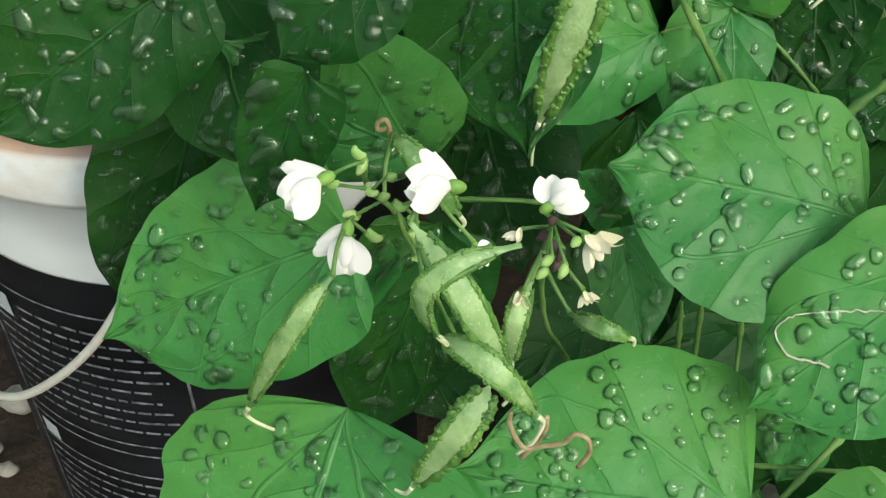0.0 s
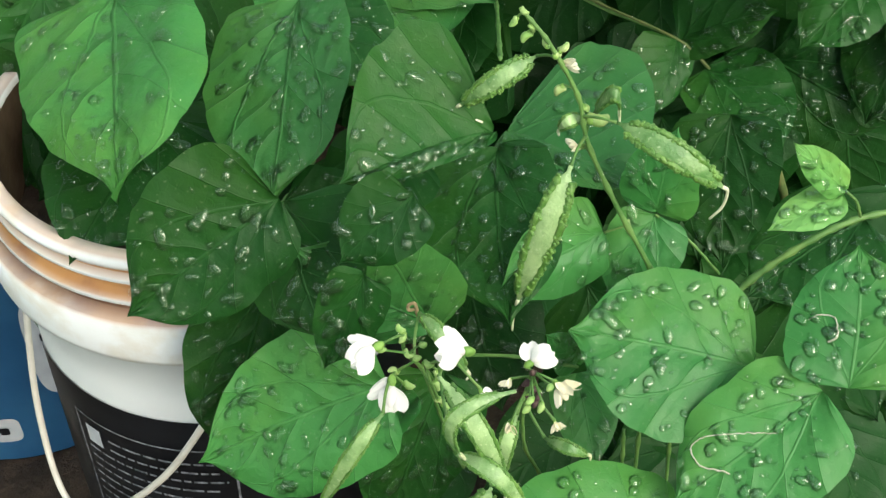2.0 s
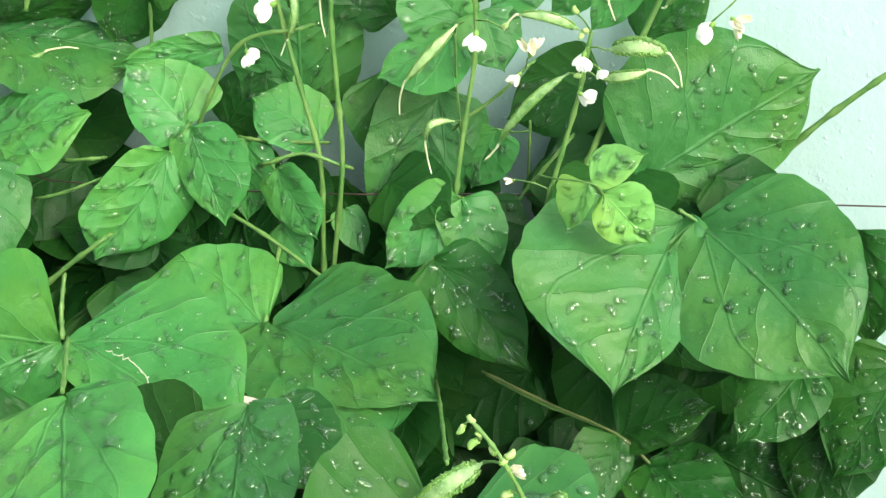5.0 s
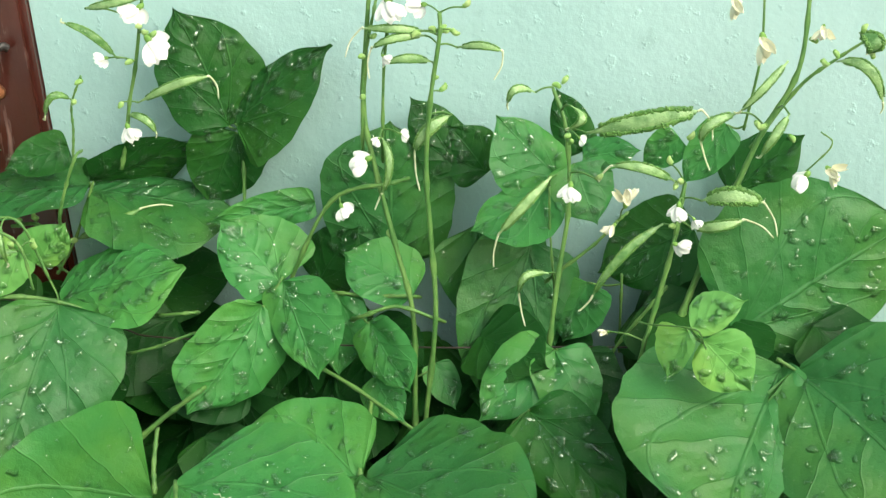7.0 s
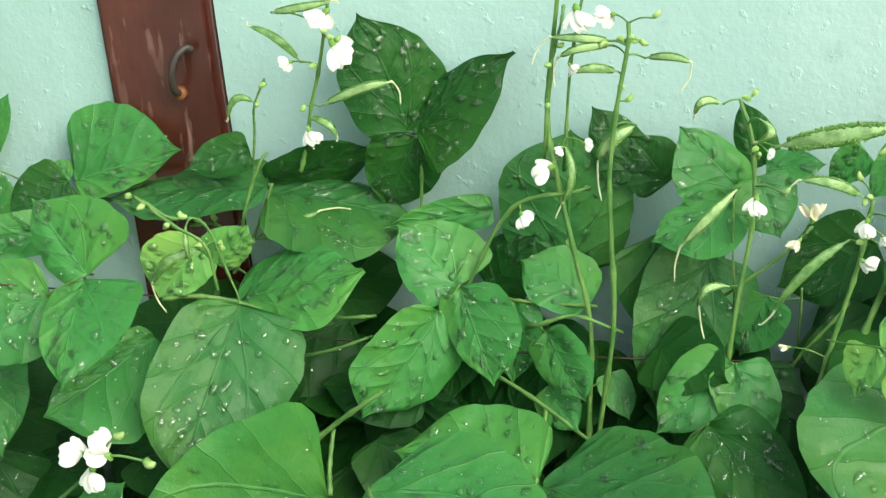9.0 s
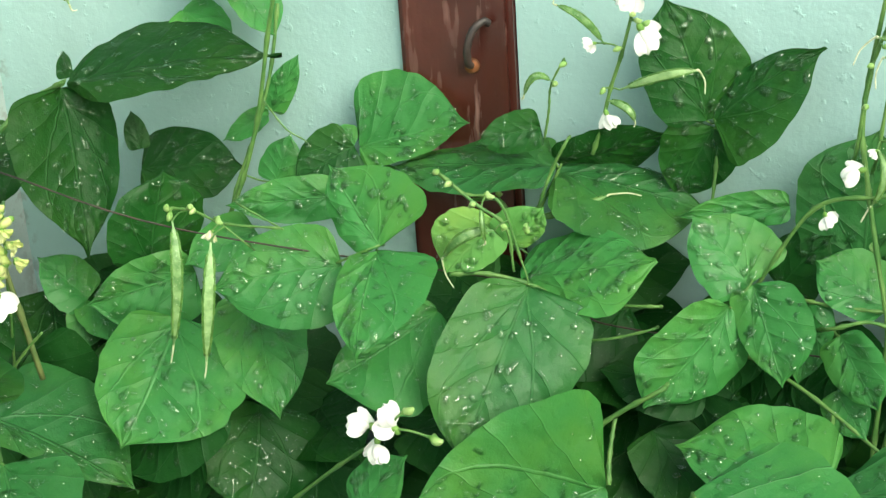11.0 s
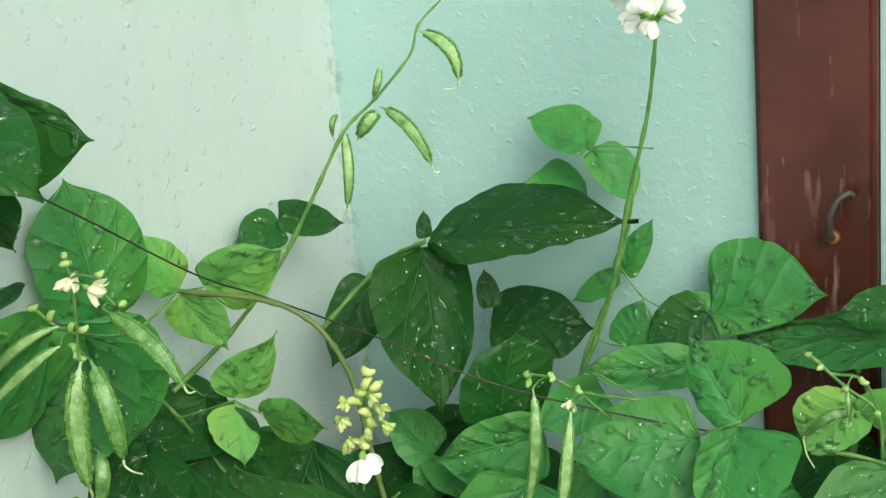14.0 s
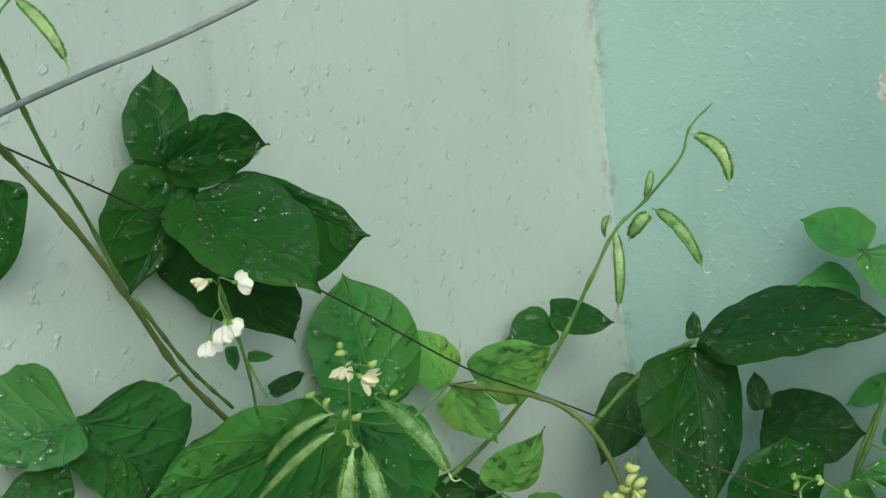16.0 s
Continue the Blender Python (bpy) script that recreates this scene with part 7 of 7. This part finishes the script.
flower(plant_f, (-1.076, 0.700, 0.803), 0.0153, (0.69, -0.66, 0.26), (0.35, -0.07, -0.94), True)
flower(plant_f, (-1.037, 0.700, 0.806), 0.0149, (0.87, -0.57, 0.17), (0.13, -0.25, -0.96))
flower(plant_f, (-1.060, 0.700, 0.770), 0.0197, (0.63, -0.61, 0.54), (-0.03, -0.35, -0.93))
flower(plant_f, (-1.079, 0.700, 0.757), 0.0177, (0.59, -0.63, 0.55), (0.62, 0.19, -0.76))
flower(plant_f, (-1.052, 0.700, 0.773), 0.0137, (0.51, -0.76, 0.39), (0.47, 0.03, -0.88))
flower(plant_f, (-1.090, 0.840, 0.690), 0.0220, (0.90, -0.46, 0.44), (-0.43, -0.57, -0.70), True)
flower(plant_f, (-1.068, 0.840, 0.685), 0.0193, (0.87, -0.47, 0.46), (0.57, 0.14, -0.81), True)
bud(plant_f, (-1.091, 0.840, 0.711), 0.0094, (-0.02, -0.58, -0.45))
bud(plant_f, (-1.091, 0.840, 0.705), 0.0094, (-0.72, -0.92, 0.10))
bud(plant_f, (-1.060, 0.840, 0.699), 0.0093, (0.61, 0.29, 0.68))
bud(plant_f, (-1.041, 0.840, 0.679), 0.0092, (-0.66, -0.91, -0.01))
bud(plant_f, (-1.131, 0.840, 0.665), 0.0097, (0.81, 0.28, 0.22))
bud(plant_f, (-1.115, 0.840, 0.661), 0.0096, (0.45, 0.23, 0.84))
bud(plant_f, (-1.094, 0.840, 0.633), 0.0096, (0.19, -0.44, -0.47))
bud(plant_f, (-1.096, 0.840, 0.654), 0.0095, (0.76, 0.31, 0.41))
bud(plant_f, (-1.084, 0.840, 0.653), 0.0095, (0.65, 0.30, 0.63))
bud(plant_f, (-1.096, 0.840, 0.638), 0.0096, (0.62, 0.30, 0.66))
bud(plant_f, (-1.091, 0.840, 0.629), 0.0096, (0.64, -0.04, -0.30))
flower(plant_f, (-1.128, 0.840, 0.498), 0.0208, (0.19, -0.78, 0.69), (-0.37, -0.56, -0.74))
tendril(plant_a, [(-0.059, 0.515, 0.395), (-0.060, 0.515, 0.390), (-0.059, 0.515, 0.383), (-0.056, 0.515, 0.377), (-0.050, 0.515, 0.379), (-0.043, 0.515, 0.382), (-0.039, 0.515, 0.387), (-0.035, 0.515, 0.385), (-0.035, 0.515, 0.378), (-0.039, 0.515, 0.370)], 0.0009)
tendril(plant_a, [(-0.113, 0.600, 0.425), (-0.115, 0.600, 0.430), (-0.115, 0.600, 0.435), (-0.116, 0.600, 0.438), (-0.119, 0.600, 0.436), (-0.119, 0.600, 0.433), (-0.116, 0.600, 0.434)], 0.0009)
tendril(plant_a, [(-0.049, 0.520, 0.388), (-0.050, 0.520, 0.381), (-0.054, 0.520, 0.373), (-0.059, 0.520, 0.365)], 0.001)
wire([(-1.112, 0.560, 0.940), (-1.176, 0.700, 0.867), (-1.112, 0.850, 0.750), (-1.123, 1.020, 0.630), (-1.111, 1.100, 0.580), (-0.997, 1.088, 0.563), (-0.859, 1.132, 0.505), (-0.590, 1.260, 0.422), (-0.551, 1.270, 0.393), (-0.505, 1.270, 0.384), (-0.296, 1.280, 0.369), (-0.122, 1.300, 0.358), (0.135, 1.330, 0.333), (0.214, 1.340, 0.326)], 0.0008)
cord([(-1.025, 0.500, 0.956), (-1.060, 0.550, 0.954), (-1.101, 0.650, 0.958), (-1.116, 0.740, 0.965), (-1.092, 0.800, 0.982), (-1.086, 0.840, 0.993)], 0.0023)

# main stalks out of the ground, and the petioles that hold the leaves
for plant in (plant_a, plant_b, plant_c, plant_d, plant_e, plant_f):
    bases = [p for owner, p in LEAF_BASES if owner == plant]
    heart = sum(bases, Vector()) / len(bases)
    low = plant.location + Vector((0, 0, -0.01))
    top = low.lerp(plant.location + heart + Vector((0, 0.03, 0)), 0.6)
    stem(plant, [low, low.lerp(top, 0.45) + Vector((0.012, 0.02, 0)), top], 0.0045, 0.003, True, "main_stalk")
for plant, p in LEAF_BASES:
    foot = nearest_stem(plant, p, 0.035)
    if plant not in (plant_a, plant_b) and foot is not None and (foot - p).length > 0.006:
        bm = bmesh.new()
        tube(bm, curve_points([foot, foot.lerp(p, 0.5) + Vector((0, 0.004, -0.004)), p], 8), 0.0009, 6)
        part("petiole", bm, STEM, plant)


# filler foliage behind and below, its deep shade put into the dark leaf colour
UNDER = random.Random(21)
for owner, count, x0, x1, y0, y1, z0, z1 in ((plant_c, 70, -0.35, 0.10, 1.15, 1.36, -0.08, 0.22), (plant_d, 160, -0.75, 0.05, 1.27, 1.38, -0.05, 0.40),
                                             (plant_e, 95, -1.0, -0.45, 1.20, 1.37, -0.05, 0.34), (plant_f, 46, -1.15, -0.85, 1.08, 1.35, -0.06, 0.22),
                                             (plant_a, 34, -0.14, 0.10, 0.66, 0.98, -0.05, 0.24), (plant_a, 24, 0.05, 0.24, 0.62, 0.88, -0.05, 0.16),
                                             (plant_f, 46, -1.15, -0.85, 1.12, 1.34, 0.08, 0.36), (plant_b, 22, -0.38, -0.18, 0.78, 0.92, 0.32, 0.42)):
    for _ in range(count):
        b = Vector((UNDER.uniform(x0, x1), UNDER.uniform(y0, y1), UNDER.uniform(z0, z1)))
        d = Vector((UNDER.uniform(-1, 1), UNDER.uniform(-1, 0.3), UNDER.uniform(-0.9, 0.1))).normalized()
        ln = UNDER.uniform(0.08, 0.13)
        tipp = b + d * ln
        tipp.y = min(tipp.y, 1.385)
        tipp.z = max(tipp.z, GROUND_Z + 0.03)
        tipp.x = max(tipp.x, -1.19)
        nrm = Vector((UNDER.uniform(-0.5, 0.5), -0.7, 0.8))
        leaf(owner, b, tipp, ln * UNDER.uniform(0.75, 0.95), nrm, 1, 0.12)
